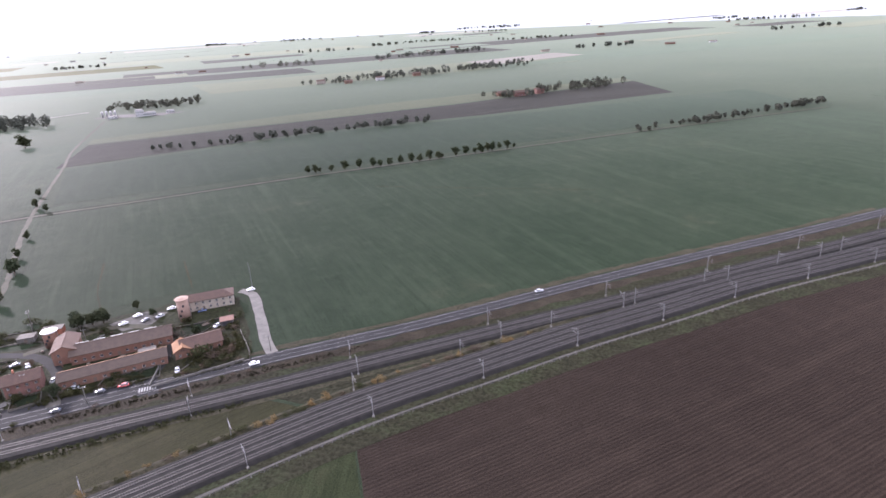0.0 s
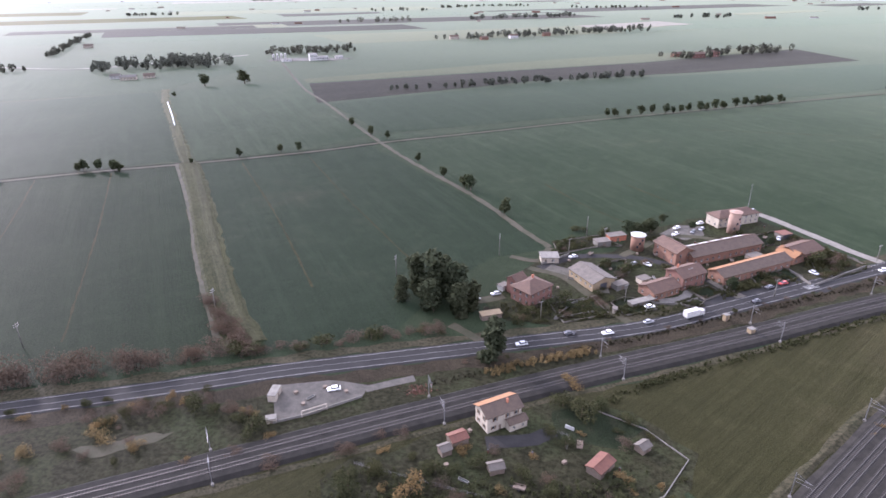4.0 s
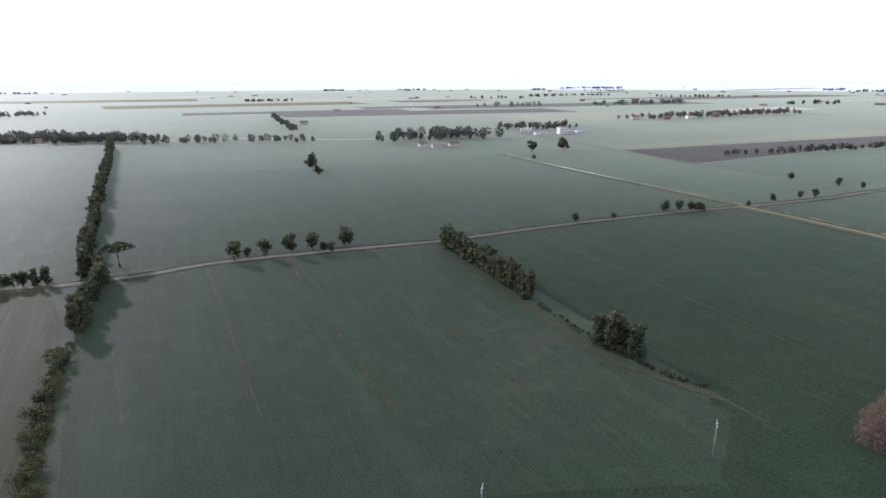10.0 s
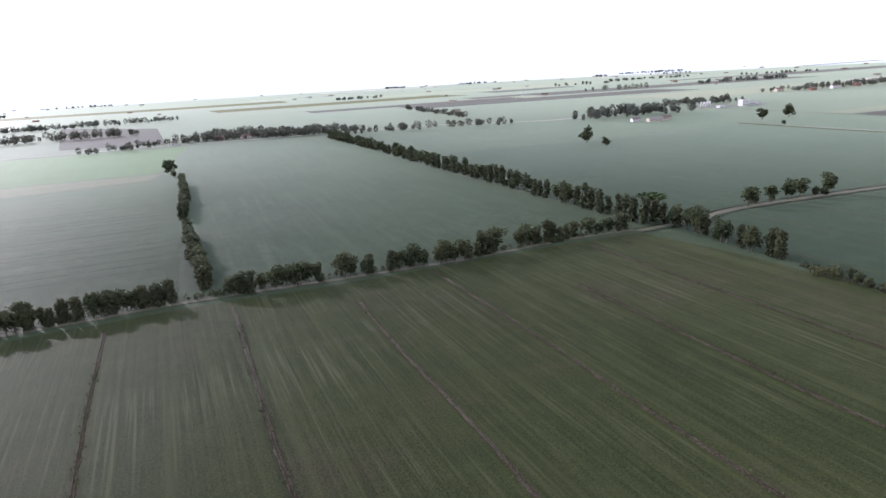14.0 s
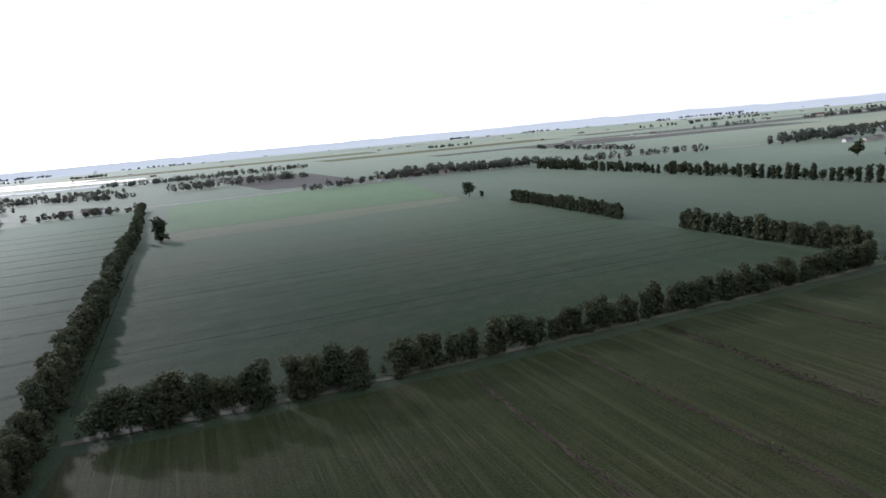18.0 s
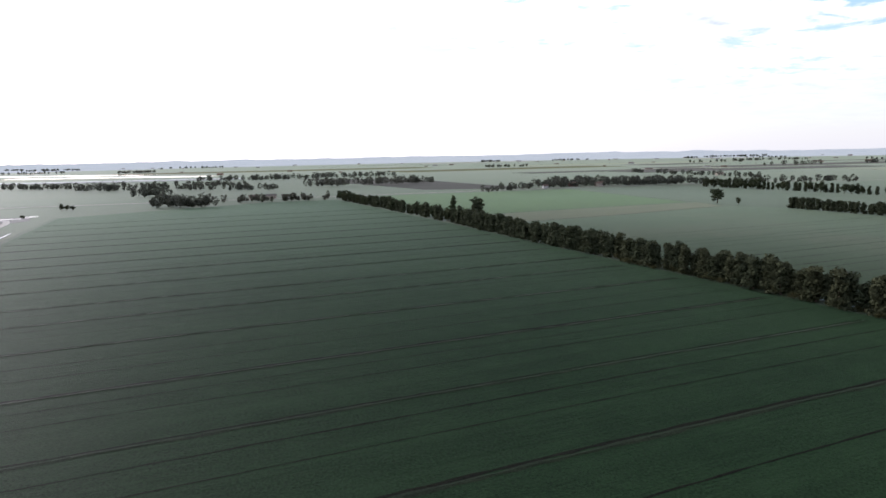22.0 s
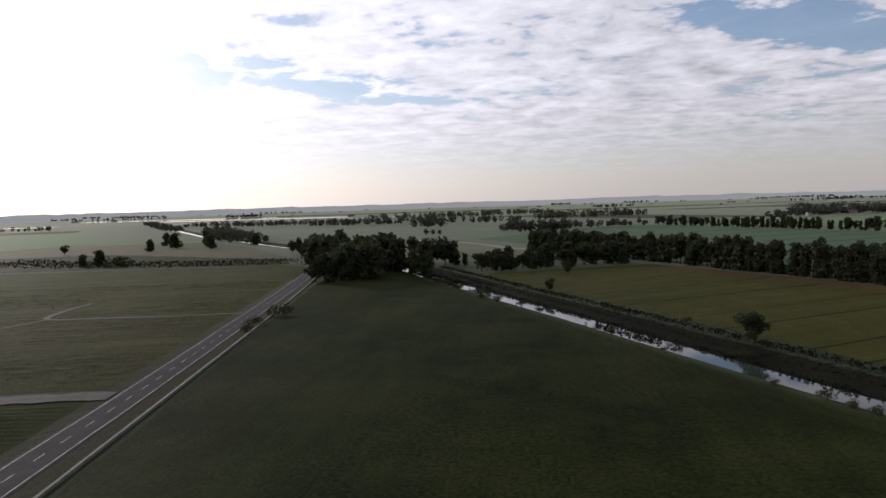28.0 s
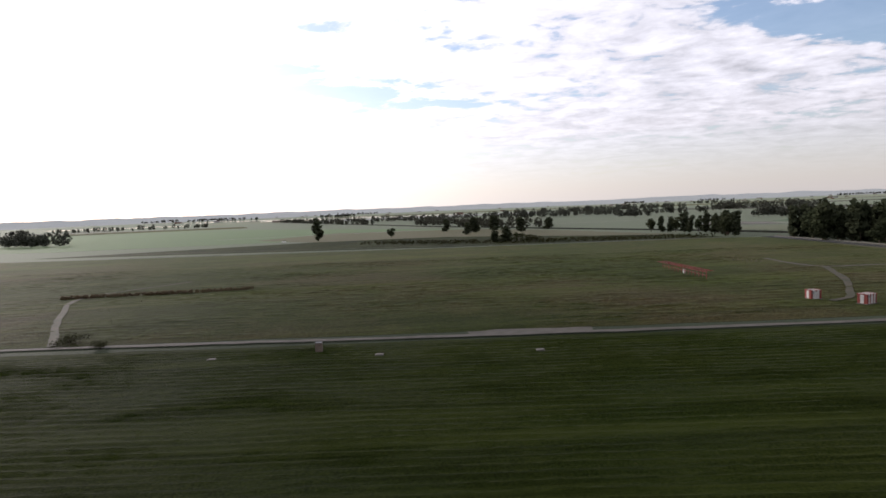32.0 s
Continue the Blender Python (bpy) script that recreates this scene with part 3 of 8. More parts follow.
def strip(name, pts, width, z, mat, label="", category="", kind="structure", profile=None, rough=0.0, step=6.0, seed=0, off=0.0, parent=None):
    v, f = ribbon(pts, width, z, profile, rough, step, seed, off)
    ob = new(name, mesh_of(name, v, f, mat))
    ob.parent = parent
    return tagged(ob, label, category, "", kind if parent is None else "")


def dashes(pts, width, length, gap, z, off=0.0):
    line = smooth_line(pts, 1.0)
    nor = normals2(line)
    verts, faces, s = [], [], 0.0
    dist = np.r_[0, np.cumsum(np.linalg.norm(np.diff(line, axis=0), axis=1))]
    at = lambda d: (np.array([np.interp(d, dist, line[:, 0]), np.interp(d, dist, line[:, 1])]), np.array([np.interp(d, dist, nor[:, 0]), np.interp(d, dist, nor[:, 1])]))
    while s + length < dist[-1]:
        n = len(verts)
        for d in (s, s + length):
            p, q = at(d)
            for w in (-1, 1):
                e = p + q * (off + w * width / 2)
                verts.append((e[0], e[1], z))
        faces.append((n + 1, n, n + 2, n + 3))
        s += length + gap
    return verts, faces


def field(name, pts, z, mat, label, seed=0, rough=0.6, step=12.0, category="field"):
    """A field of a given outline, its edge slightly uneven, as one low slab."""
    rnd = np.random.RandomState(seed + 7)
    out = []
    for a, b in zip(pts, pts[1:] + pts[:1]):
        a, b = np.array(a, float), np.array(b, float)
        n = max(1, int(np.linalg.norm(b - a) / step))
        out += [a + (b - a) * k / n + (rnd.uniform(-rough, rough, 2) if k else 0) for k in range(n)]
    bm = bmesh.new()
    top = [bm.verts.new((p[0], p[1], z)) for p in out]
    low = [bm.verts.new((p[0], p[1], -0.3)) for p in out]
    bm.faces.new(top)
    for i in range(len(top)):
        j = (i + 1) % len(top)
        bm.faces.new((top[i], low[i], low[j], top[j]))
    bmesh.ops.triangulate(bm, faces=[f for f in bm.faces if len(f.verts) > 4])
    ob = new(name, bm_mesh(name, bm, mat))
    for p in ob.data.polygons:
        if p.normal.z < -0.5:
            p.flip()
    return tagged(ob, label, category, "", "structure")

# ---- ground, to the horizon ----


def hill(x, y):
    """Height of the far hills: nothing on the plain, a low ridge beyond it."""
    d = math.hypot(x + 1100, y * 1.05)
    s = min(1.0, max(0.0, (d - 5600) / 1500))
    return s * s * 0.58 * (52 + 34 * noise.noise((x * 0.0009, y * 0.0009, 3)) + 26 * noise.noise((x * 0.004, y * 0.004, 7)) + 12 * noise.noise((x * 0.013, y * 0.013, 1)))


def ring(radii, n=150):
    """A level sheet of rings about the middle of the path."""
    v = [(-1100 + r * math.cos(k * math.tau / n), r * math.sin(k * math.tau / n)) for r in radii for k in range(n)]
    f = [(i * n + k, i * n + (k + 1) % n, (i + 1) * n + (k + 1) % n, (i + 1) * n + k) for i in range(len(radii) - 1) for k in range(n)]
    return [(x, y, hill(x, y)) for x, y in v], [q[::-1] for q in f]


CANAL_2 = [(-2633, 1619), (-2369, 1096), (-2245, 856), (-2187, 768), (-2110, 640), (-2020, 496), (-1979, 402), (-1957, 340), (-1938, 285), (-1923, 241), (-1911, 209), (-1898, 171), (-1886, 137), (-1878, 115), (-1869, 92), (-1850, 38), (-1822, -42)]


def rim(p, d, r=4200.0):
    """Where a line leaves the level sheet."""
    q = np.array(p) - (-1100, 0)
    b = q @ d
    return np.array(p) + d * (-b + math.sqrt(b * b - q @ q + r * r))


# the plain is one sheet, cut along the sunken canal, which runs from rim to rim
mid_line = smooth_line(CANAL_2, 10.0)
d0, d1 = mid_line[0] - mid_line[2], mid_line[-1] - mid_line[-3]
mid_line = np.vstack([rim(mid_line[0], d0 / np.linalg.norm(d0)), mid_line, rim(mid_line[-1], d1 / np.linalg.norm(d1))])
n0, n1 = d0 / np.linalg.norm(d0), d1 / np.linalg.norm(d1)
CANAL_LONG = [tuple(mid_line[0] - n0 * 2)] + [tuple(np.array(CANAL_2[0]) + n0 * q) for q in (1200, 500, 150)] + CANAL_2 + [tuple(np.array(CANAL_2[-1]) + n1 * q) for q in (100, 300, 900, 2000)] + [tuple(mid_line[-1] - n1 * 2)]
CANAL_LONG = [p for p in CANAL_LONG if math.hypot(p[0] + 1100, p[1]) < 4200]
mid_nor = normals2(mid_line)
slope_w = np.interp(mid_line[:, 1], (290, 370), (18.6, 9.0))      # the meadow falls gently to the water
edge_w, edge_e = mid_line - mid_nor * slope_w[:, None], mid_line + mid_nor * 12.5
bearing = lambda p: math.atan2(p[1], p[0] + 1100)
gv, gf = [], []
for edge, west in ((edge_w, True), (edge_e, False)):
    a, b, n, k = bearing(edge[-1]), bearing(edge[0]), len(edge), len(gv)
    a += math.tau if west else 0.0
    for i, p in enumerate(edge):
        w = b + (a - b) * i / (n - 1)
        gv += [(p[0], p[1], 0.0), (-1100 + 4200 * math.cos(w), 4200 * math.sin(w), 0.0)]
    gf += [(k + 2 * i, k + 2 * i + 1, k + 2 * i + 3, k + 2 * i + 2) for i in range(n - 1)]
ground = new("ground", mesh_of("ground", gv, gf, M_ground))
for p in ground.data.polygons:
    if p.normal.z < 0:
        p.flip()
tagged(ground, "flat green farmland reaching to the horizon", "ground", "", "structure")
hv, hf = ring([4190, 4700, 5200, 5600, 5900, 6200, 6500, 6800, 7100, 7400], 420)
tagged(new("backdrop", mesh_of("backdrop", hv, hf, M_haze_hills, True)), "distant plain and low hills at the horizon, glowing with painted haze", "distance", "", "structure")

# ---- lines that the plan hangs on ----
T1_EAST = [(-671, 367), (-576, 403), (-486, 430), (-428, 443), (-344, 466), (-284, 490), (-210, 512), (-97, 548), (61, 590), (260, 640), (520, 700)]
T1_MID = [(-866, 304), (-829, 317), (-795, 336), (-729, 354), (-671, 367)]
T1_WEST = [(-1362, 150), (-1334, 157), (-1300, 166), (-1241, 185), (-1189, 203), (-1127, 224), (-1075, 243), (-1002, 262), (-958, 274), (-906, 294), (-866, 304)]
ROW_K = [(-1093, 924), (-1020, 740), (-946, 545), (-883, 383), (-856, 312), (-835, 261), (-818, 214), (-805, 177), (-788, 140), (-765, 80)]
ROW_4 = [(-1318, 30), (-1336, 70), (-1354, 115), (-1376, 170), (-1399, 232), (-1431, 314), (-1464, 392), (-1505, 505), (-1566, 650), (-1637, 818)]
ROAD_A = [(620, 442), (307, 344), (229, 320), (168, 303), (108, 285), (64, 271), (6, 252), (-56, 235), (-105, 220), (-152, 205), (-190, 194), (-240, 188), (-285, 183), (-321, 179), (-358, 173), (-400, 167), (-446, 161), (-476, 156), (-501, 153), (-526, 148), (-544, 142), (-557, 134), (-572, 116), (-586, 84), (-596, 40), (-600, -60)]
RAIL_1 = [(560, 398), (280, 310), (208, 289), (135, 267), (74, 249), (-7, 226), (-61, 210), (-109, 197), (-151, 185), (-190, 175), (-233, 164), (-287, 149), (-345, 132), (-400, 116), (-470, 96), (-600, 60), (-900, -30)]
RAIL_B = [(520, 366), (261, 288), (170, 264), (118, 246), (70, 230), (27, 213), (-18, 195), (-54, 177), (-92, 156), (-126, 137), (-152, 121), (-200, 88), (-270, 30), (-360, -60)]
CANAL_1 = [(-336, 196), (-352, 228), (-378, 300), (-400, 365), (-418, 415), (-430, 445)]
CANAL_1B = [(-430, 445), (-473, 560), (-520, 680), (-552, 776)]
TRACK_H = [(-207, 271), (-216, 295), (-235, 352), (-270, 432), (-300, 512), (-352, 668), (-388, 770), (-450, 1010)]
ROAD_C = [(-1850, 455), (-1820, 377), (-1779, 271), (-1750, 197), (-1733, 150), (-1722, 130), (-1706, 114), (-1686, 105), (-1663, 99), (-1630, 94), (-1560, 84), (-1470, 74)]
PALE_ROAD = [(-2500, 690), (-1900, 830), (-1640, 880), (-1523, 915), (-1336, 960), (-1120, 995), (-926, 1030), (-742, 990), (-600, 1075), (-527, 1130)]

# ---- fields ----
field("field_east", [(-207, 271), (-235, 352), (-300, 512), (-97, 548), (61, 590), (520, 700), (620, 452), (307, 353), (108, 293), (-56, 244), (-66, 240), (-80, 312), (-120, 315), (-185, 288)], 0.05, M_crop_e, "wide green field of young wheat beside the road", 1)
field("field_between_tracks", [(-330, 192), (-424, 443), (-344, 466), (-302, 484), (-228, 330), (-206, 270), (-236, 262), (-262, 236), (-282, 202)], 0.05, M_crop_c, "green crop field between the reed canal and a farm track", 2)
field("field_west_of_canal", [(-346, 196), (-438, 443), (-486, 430), (-576, 403), (-660, 366), (-640, 300), (-604, 190), (-590, 150), (-560, 152), (-500, 162), (-400, 178)], 0.05, M_crop_d, "dark green crop field above the bending road", 3)
field("field_row_r", [(-664, 360), (-795, 330), (-850, 308), (-832, 262), (-800, 178), (-780, 130), (-620, 130), (-600, 160), (-618, 205)], 0.05, M_crop_c, "green field with faint furrows between two tree rows", 4)
field("field_strips", [(-866, 300), (-906, 290), (-1002, 258), (-1075, 238), (-1127, 219), (-1241, 180), (-1334, 151), (-1357, 146), (-1350, 113), (-1332, 70), (-1314, 28), (-1100, 20), (-900, 10), (-770, 60), (-800, 170), (-840, 258)], 0.06, M_strip, "striped brown-green stubble field cut by ditches", 5)
field("field_north_k", [(-1080, 250), (-1002, 268), (-906, 300), (-872, 316), (-900, 400), (-1030, 760), (-1110, 935), (-1300, 940), (-1230, 640), (-1135, 420)], 0.05, M_crop_e, "green field between tree rows", 6)
field("field_furrows_east", [(-1350, 165), (-1241, 191), (-1127, 231), (-1080, 250), (-1118, 365), (-1190, 570), (-1222, 600), (-1356, 536), (-1476, 492), (-1405, 235), (-1366, 165)], 0.06, M_furrow, "green field with long dark furrows", 7)
field("field_yellow_strip", [(-1480, 498), (-1358, 541), (-1228, 604), (-1232, 650), (-1340, 620), (-1500, 560)], 0.07, M_yellow, "pale yellow-green strip of grass", 8)
field("field_behind_yellow", [(-1505, 565), (-1340, 625), (-1240, 655), (-1300, 930), (-1500, 895), (-1620, 860)], 0.05, M_bright, "bright green field behind a pale strip", 9)
field("field_furrows_west", [(-1322, 25), (-1340, 70), (-1358, 112), (-1395, 215), (-1440, 325), (-1510, 505), (-1640, 815), (-1720, 800), (-1900, 640), (-1806, 372), (-1768, 270), (-1736, 172), (-1716, 134), (-1684, 115), (-1560, 92), (-1400, 75), (-1395, 20)], 0.06, M_furrow_w, "dark green field with parallel furrows", 10)
field("lane_grass", [(-1904, 640), (-1815, 380), (-1774, 272), (-1745, 198), (-1729, 152), (-1717, 133), (-1702, 119), (-1684, 110), (-1560, 88), (-1460, 77), (-1400, 90), (-1560, 130), (-1690, 200), (-1780, 420), (-1860, 640)], 0.045, M_crop_d, "dark smooth grass beside the lane", 34, 1.0, 8, "grass")
field("field_stubble", [(-1832, 346), (-1924, 326), (-1928, 312), (-1890, 218), (-1866, 148), (-1849, 90), (-1826, 20), (-1720, 20), (-1732, 95), (-1757, 192), (-1787, 265)], 0.06, M_gold, "golden brown stubble field by a canal", 11)
field("stubble_headland", [(-1828, 346), (-1846, 340), (-1806, 264), (-1779, 192), (-1757, 95), (-1738, 22), (-1722, 22), (-1732, 95), (-1757, 192), (-1787, 265)], 0.075, M_headland, "brown trampled headland of the stubble field along the lane trees", 36, 1.4, 9)
field("field_stubble_far", [(-1860, 390), (-1950, 395), (-2020, 550), (-1895, 540)], 0.06, M_yellow, "small pale field behind trees", 12)
field("field_damp_meadow", [(-1990, 398), (-1966, 338), (-1956, 285), (-1941, 239), (-1916, 169), (-1896, 113), (-1868, 36), (-1851, -14), (-2012, -20), (-2014, 130), (-2014, 300), (-2012, 330)], 0.05, M_meadow, "dark damp meadow between road and canal", 13, category="meadow")
field("lane_scrub", [(-1462, 66), (-1560, 76), (-1630, 86), (-1670, 92), (-1700, 98), (-1716, 108), (-1728, 118), (-1738, 95), (-1725, 20), (-1460, 10)], 0.05, M_bank, "dark rough scrub below the lane", 33, 1.5, 6, "scrub")
field("airfield_rough", [(-2030, 136), (-2029, 400), (-2060, 412), (-2230, 414), (-2480, 430), (-2800, 470), (-2800, 136)], 0.05, M_rough, "rough brown-green airfield grass", 14, category="grass")
field("airfield_mown", [(-2030, 128), (-2800, 128), (-2800, -400), (-2030, -400)], 0.05, M_mown, "mown airfield grass in parallel bands", 15, category="grass")
field("reddish_patch", [(-2335, 226), (-2316, 228), (-2296, 246), (-2300, 262), (-2330, 262), (-2346, 246)], 0.065, M_ditch, "reddish dry patch in the airfield grass", 35, 2.0, 5, "grass")
field("field_beyond_airfield", [(-2060, 470), (-2300, 600), (-2600, 560), (-3300, 700), (-3600, 1300), (-2700, 1200), (-2240, 770)], 0.05, M_bright, "bright green field beyond the airfield", 16)
field("field_reedy_rough", [(-2058, 458), (-2240, 568), (-2362, 560), (-2440, 640), (-2380, 760), (-2200, 720), (-2120, 600)], 0.058, M_olive, "rough brown damp ground beyond a marsh", 68, 3.0, 8, "meadow")
field("field_marsh", [(-2050, 420), (-2240, 424), (-2560, 470), (-2360, 560), (-2240, 570), (-2060, 462)], 0.05, M_meadow, "reedy dark marsh strip", 17, category="meadow")
field("field_ploughed", [(-22, 178), (30, 198), (82, 220), (149, 243), (239, 266), (600, 370), (700, 0), (0, -60), (-14, 100)], 0.05, M_plough, "dark brown ploughed field below the railway", 18)
field("field_green_patch", [(-23, 177), (-14.4, 100), (-7.4, 20), (-2, -44), (-180, -44), (-150, 92), (-104, 126), (-60, 154)], 0.055, M_barley, "yellow-green field patch with drill rows below the railway", 19, 0.3)
field("field_wedge", [(-44, 196), (-62, 205), (-150, 178), (-205, 161), (-226, 150), (-214, 128), (-200, 96), (-160, 124), (-126, 148), (-95, 166)], 0.05, M_olive, "wedge of olive green field between two railway lines", 20)
field("railside_scrub", [(-60, 226), (-150, 198), (-240, 181), (-321, 172), (-400, 160), (-500, 146), (-545, 132), (-570, 100), (-580, 60), (-470, 92), (-345, 128), (-233, 160), (-109, 193), (-50, 211)], 0.07, M_scrub, "rough brown scrub between road and railway", 28, 1.5, 8, "scrub")
field("railside_scrub", [(620, 436), (307, 338), (168, 297), (64, 264), (-56, 228), (-62, 207), (-40, 196), (27, 214), (118, 247), (261, 289), (520, 367)], 0.045, M_scrub, "rough brown weeds between main road and railway", 37, 0.8, 10, "scrub")
field("field_below_railway", [(-300, 140), (-233, 158), (-205, 161), (-226, 150), (-214, 128), (-204, 92), (-290, 10), (-600, 20), (-560, 64), (-400, 112)], 0.06, M_olive, "olive brown ground below the railway", 29, 1.5, 8)
field("field_road_bend", [(-600, 172), (-590, 150), (-562, 152), (-566, 130), (-586, 90), (-600, 20), (-780, 20), (-790, 140), (-625, 135)], 0.045, M_crop_d, "green field inside the road bend", 30)
field("field_far_dark", [(-384, 800), (-360, 668), (-250, 715), (-100, 780), (130, 820), (420, 900), (420, 1060), (100, 930)], 0.06, M_plough2, "far dark ploughed field", 21)
field("field_far_pale", [(-388, 806), (100, 936), (420, 1066), (420, 1110), (-30, 985), (-396, 840)], 0.06, M_yellow, "pale strip beside a dark field", 22)
field("field_far_dark_west", [(-1350, 985), (-1520, 1000), (-1840, 1620), (-1520, 1400)], 0.06, M_plough2, "far dark ploughed field beyond a pale road", 23)
field("field_north_of_track", [(-486, 437), (-576, 410), (-671, 375), (-795, 344), (-850, 322), (-890, 405), (-940, 545), (-985, 655), (-780, 690), (-560, 760), (-528, 690), (-438, 450)], 0.05, M_crop_c, "large green field beyond a farm track", 24)
field("field_north_far", [(-985, 665), (-780, 700), (-560, 770), (-470, 1000), (-740, 960), (-926, 1010), (-1085, 925)], 0.05, M_crop_e, "pale green field with a lone tree", 25)
field("field_canal_to_track", [(-424, 450), (-520, 680), (-545, 760), (-400, 830), (-350, 660), (-300, 520), (-344, 474)], 0.05, M_crop_e, "green field beyond the canal", 26)
field("field_behind_hedge", [(-290, 520), (-210, 540), (60, 610), (520, 725), (520, 880), (130, 800), (-100, 765), (-345, 660)], 0.055, M_crop_c, "green field behind a hedge", 27)
for i, (x, y, w, h, m) in enumerate([(-900, 1500, 700, 200, 0), (0, 1500, 900, 240, 1), (-200, 2000, 1200, 200, 2), (-1900, 1700, 800, 260, 0), (-2600, 2000, 900, 240, 1), (900, 1700, 900, 260, 0), (-1200, 2200, 900, 220, 3), (1400, 1100, 800, 300, 1), (-3300, 1700, 700, 250, 0), (700, 2500, 1300, 240, 2), (-600, 2700, 1100, 260, 1), (-2100, 2600, 1300, 260, 3), (-3600, 2600, 1200, 300, 0), (-3000, 1250, 700, 160, 3), (900, 700, 500, 260, 0), (1200, 300, 700, 300, 1)]):
    a = radians(17 + (i * 7) % 11)
    c, s = math.cos(a), math.sin(a)
    pts = [(x + u * w / 2 * c - v * h / 2 * s, y + u * w / 2 * s * 0.5 + v * h / 2 * c) for u, v in ((-1, -1), (1, -1), (1, 1), (-1, 1))]
    field("far_field", pts, 0.05, (M_crop_e, M_yellow, M_plough2, M_gold)[m], ("far green crop field", "far pale grass field", "far ploughed brown field", "far dry stubble field")[m], 40 + i, 3.0, 40)

ff = random.Random(41)
for i in range(46):     # a patchwork of far fields, some paled to stand in for haze
    x, y = ff.uniform(-4600, 2400), ff.uniform(1250, 3900)
    w, h, a = ff.uniform(200, 800), ff.uniform(60, 190), radians(ff.uniform(8, 24))
    if abs(x + 1900 + (y - 700) * 0.5) < w / 2 + 160:
        continue
    pts = [(x + u * w / 2 * math.cos(a) - v * h / 2 * 0.35, y + u * w / 2 * math.sin(a) + v * h / 2) for u, v in ((-1, -1), (1, -1), (1, 1), (-1, 1))]
    m = ff.choice((0, 1, 2, 3, 3, 0))
    field("far_field", pts, 0.07 + 0.004 * i, (M_crop_e, M_yellow, M_plough2, M_pale_haze)[m], ("far green crop field", "far pale grass field", "far ploughed brown field", "far stubble field, paled further for haze")[m], 140 + i, 3.0, 40)

# ---- roads and tracks ----
road_a = strip("road_main", ROAD_A, 7.8, 0.22, M_asphalt_old, "two-lane asphalt main road with worn white edge lines", "road", profile=[(-1.25, -0.25), (-1, 0), (1, 0), (1.25, -0.25)], step=4)
for off in (-3.4, 3.4):
    strip("edge_line", ROAD_A, 0.16, 0.232, M_paint, off=off, parent=road_a, step=4)
strip("centre_line", ROAD_A, 0.10, 0.232, M_paint, parent=road_a, step=4)
strip("verge_main_north", ROAD_A[1:20], 4.5, 0.12, M_verge, "dry grass verge beside the main road", "verge", rough=0.5, off=-7.2, step=5, seed=2)
strip("verge_main_south", ROAD_A[1:19], 7.0, 0.10, M_ditch, "weedy ditch between road and railway", "verge", rough=0.4, off=8.4, step=5, seed=3)
road_d = strip("road_perimeter", [(-2024, -300), (-2024, 60), (-2023.6, 130), (-2023.8, 230), (-2025, 330), (-2028, 405)], 7.2, 0.20, M_asphalt, "dark asphalt perimeter road with dashed centre line", "road", profile=[(-1.2, -0.2), (-1, 0), (1, 0), (1.2, -0.2)])
RD = [(-2024, -300), (-2024, 60), (-2023.6, 130), (-2023.8, 230), (-2025, 330), (-2028, 403)]
for off in (-3.2, 3.2):
    strip("edge_line", RD, 0.18, 0.212, M_paint, off=off, parent=road_d)
part("centre_line", mesh_of("centre_line", *dashes(RD, 0.16, 3.0, 4.5, 0.212), M_paint), None, road_d)
strip("concrete_kerb_wall", [(-2015.5, -300), (-2015.5, 130), (-2016, 240), (-2018, 330), (-2022, 408)], 0.55, 0.0, M_concrete, "low pale concrete channel wall along the perimeter road", "wall", profile=[(-1, 0), (-1, 0.55), (1, 0.55), (1, 0)])
strip("verge_perimeter_west", [(-2029.6, -300), (-2029.4, 130), (-2029.8, 330)], 3.6, 0.08, M_olive, "dry grass edge of the perimeter road", "verge", rough=0.2)
strip("verge_perimeter", [(-2019, -300), (-2019, 130), (-2019.5, 330)], 5.2, 0.09, M_olive, "dry grass strip beside the perimeter road", "verge", rough=0.1)
road_c = strip("road_lane", ROAD_C, 6.4, 0.20, M_asphalt_old, "narrow asphalt lane curving past a field", "road", profile=[(-1.2, -0.2), (-1, 0), (1, 0), (1.2, -0.2)], step=4)
for off in (-2.85, 2.85):
    strip("edge_line", ROAD_C, 0.13, 0.212, M_paint_new, off=off, parent=road_c, step=4)
strip("lane_branch", [(-1732, 148), (-1724, 122), (-1716, 101), (-1709, 84), (-1695, 40)], 3.6, 0.16, M_asphalt_old, "old asphalt lane under trees", "road", rough=0.05)
for k, (pts, off) in enumerate([(T1_EAST, -4.2), (T1_MID, -4.5), (T1_EAST[:8], 4.0), (T1_MID, 4.2)]):
    strip("track_ditch", pts, 1.6, 0.11, M_bank, "dark weedy ditch beside a farm track", "ditch", rough=0.6, off=off, step=4, seed=700 + k)
strip("pale_farm_road", PALE_ROAD, 6.0, 0.36, M_pale_road, "pale gravel farm road across far fields", "track", rough=0.15, step=12)
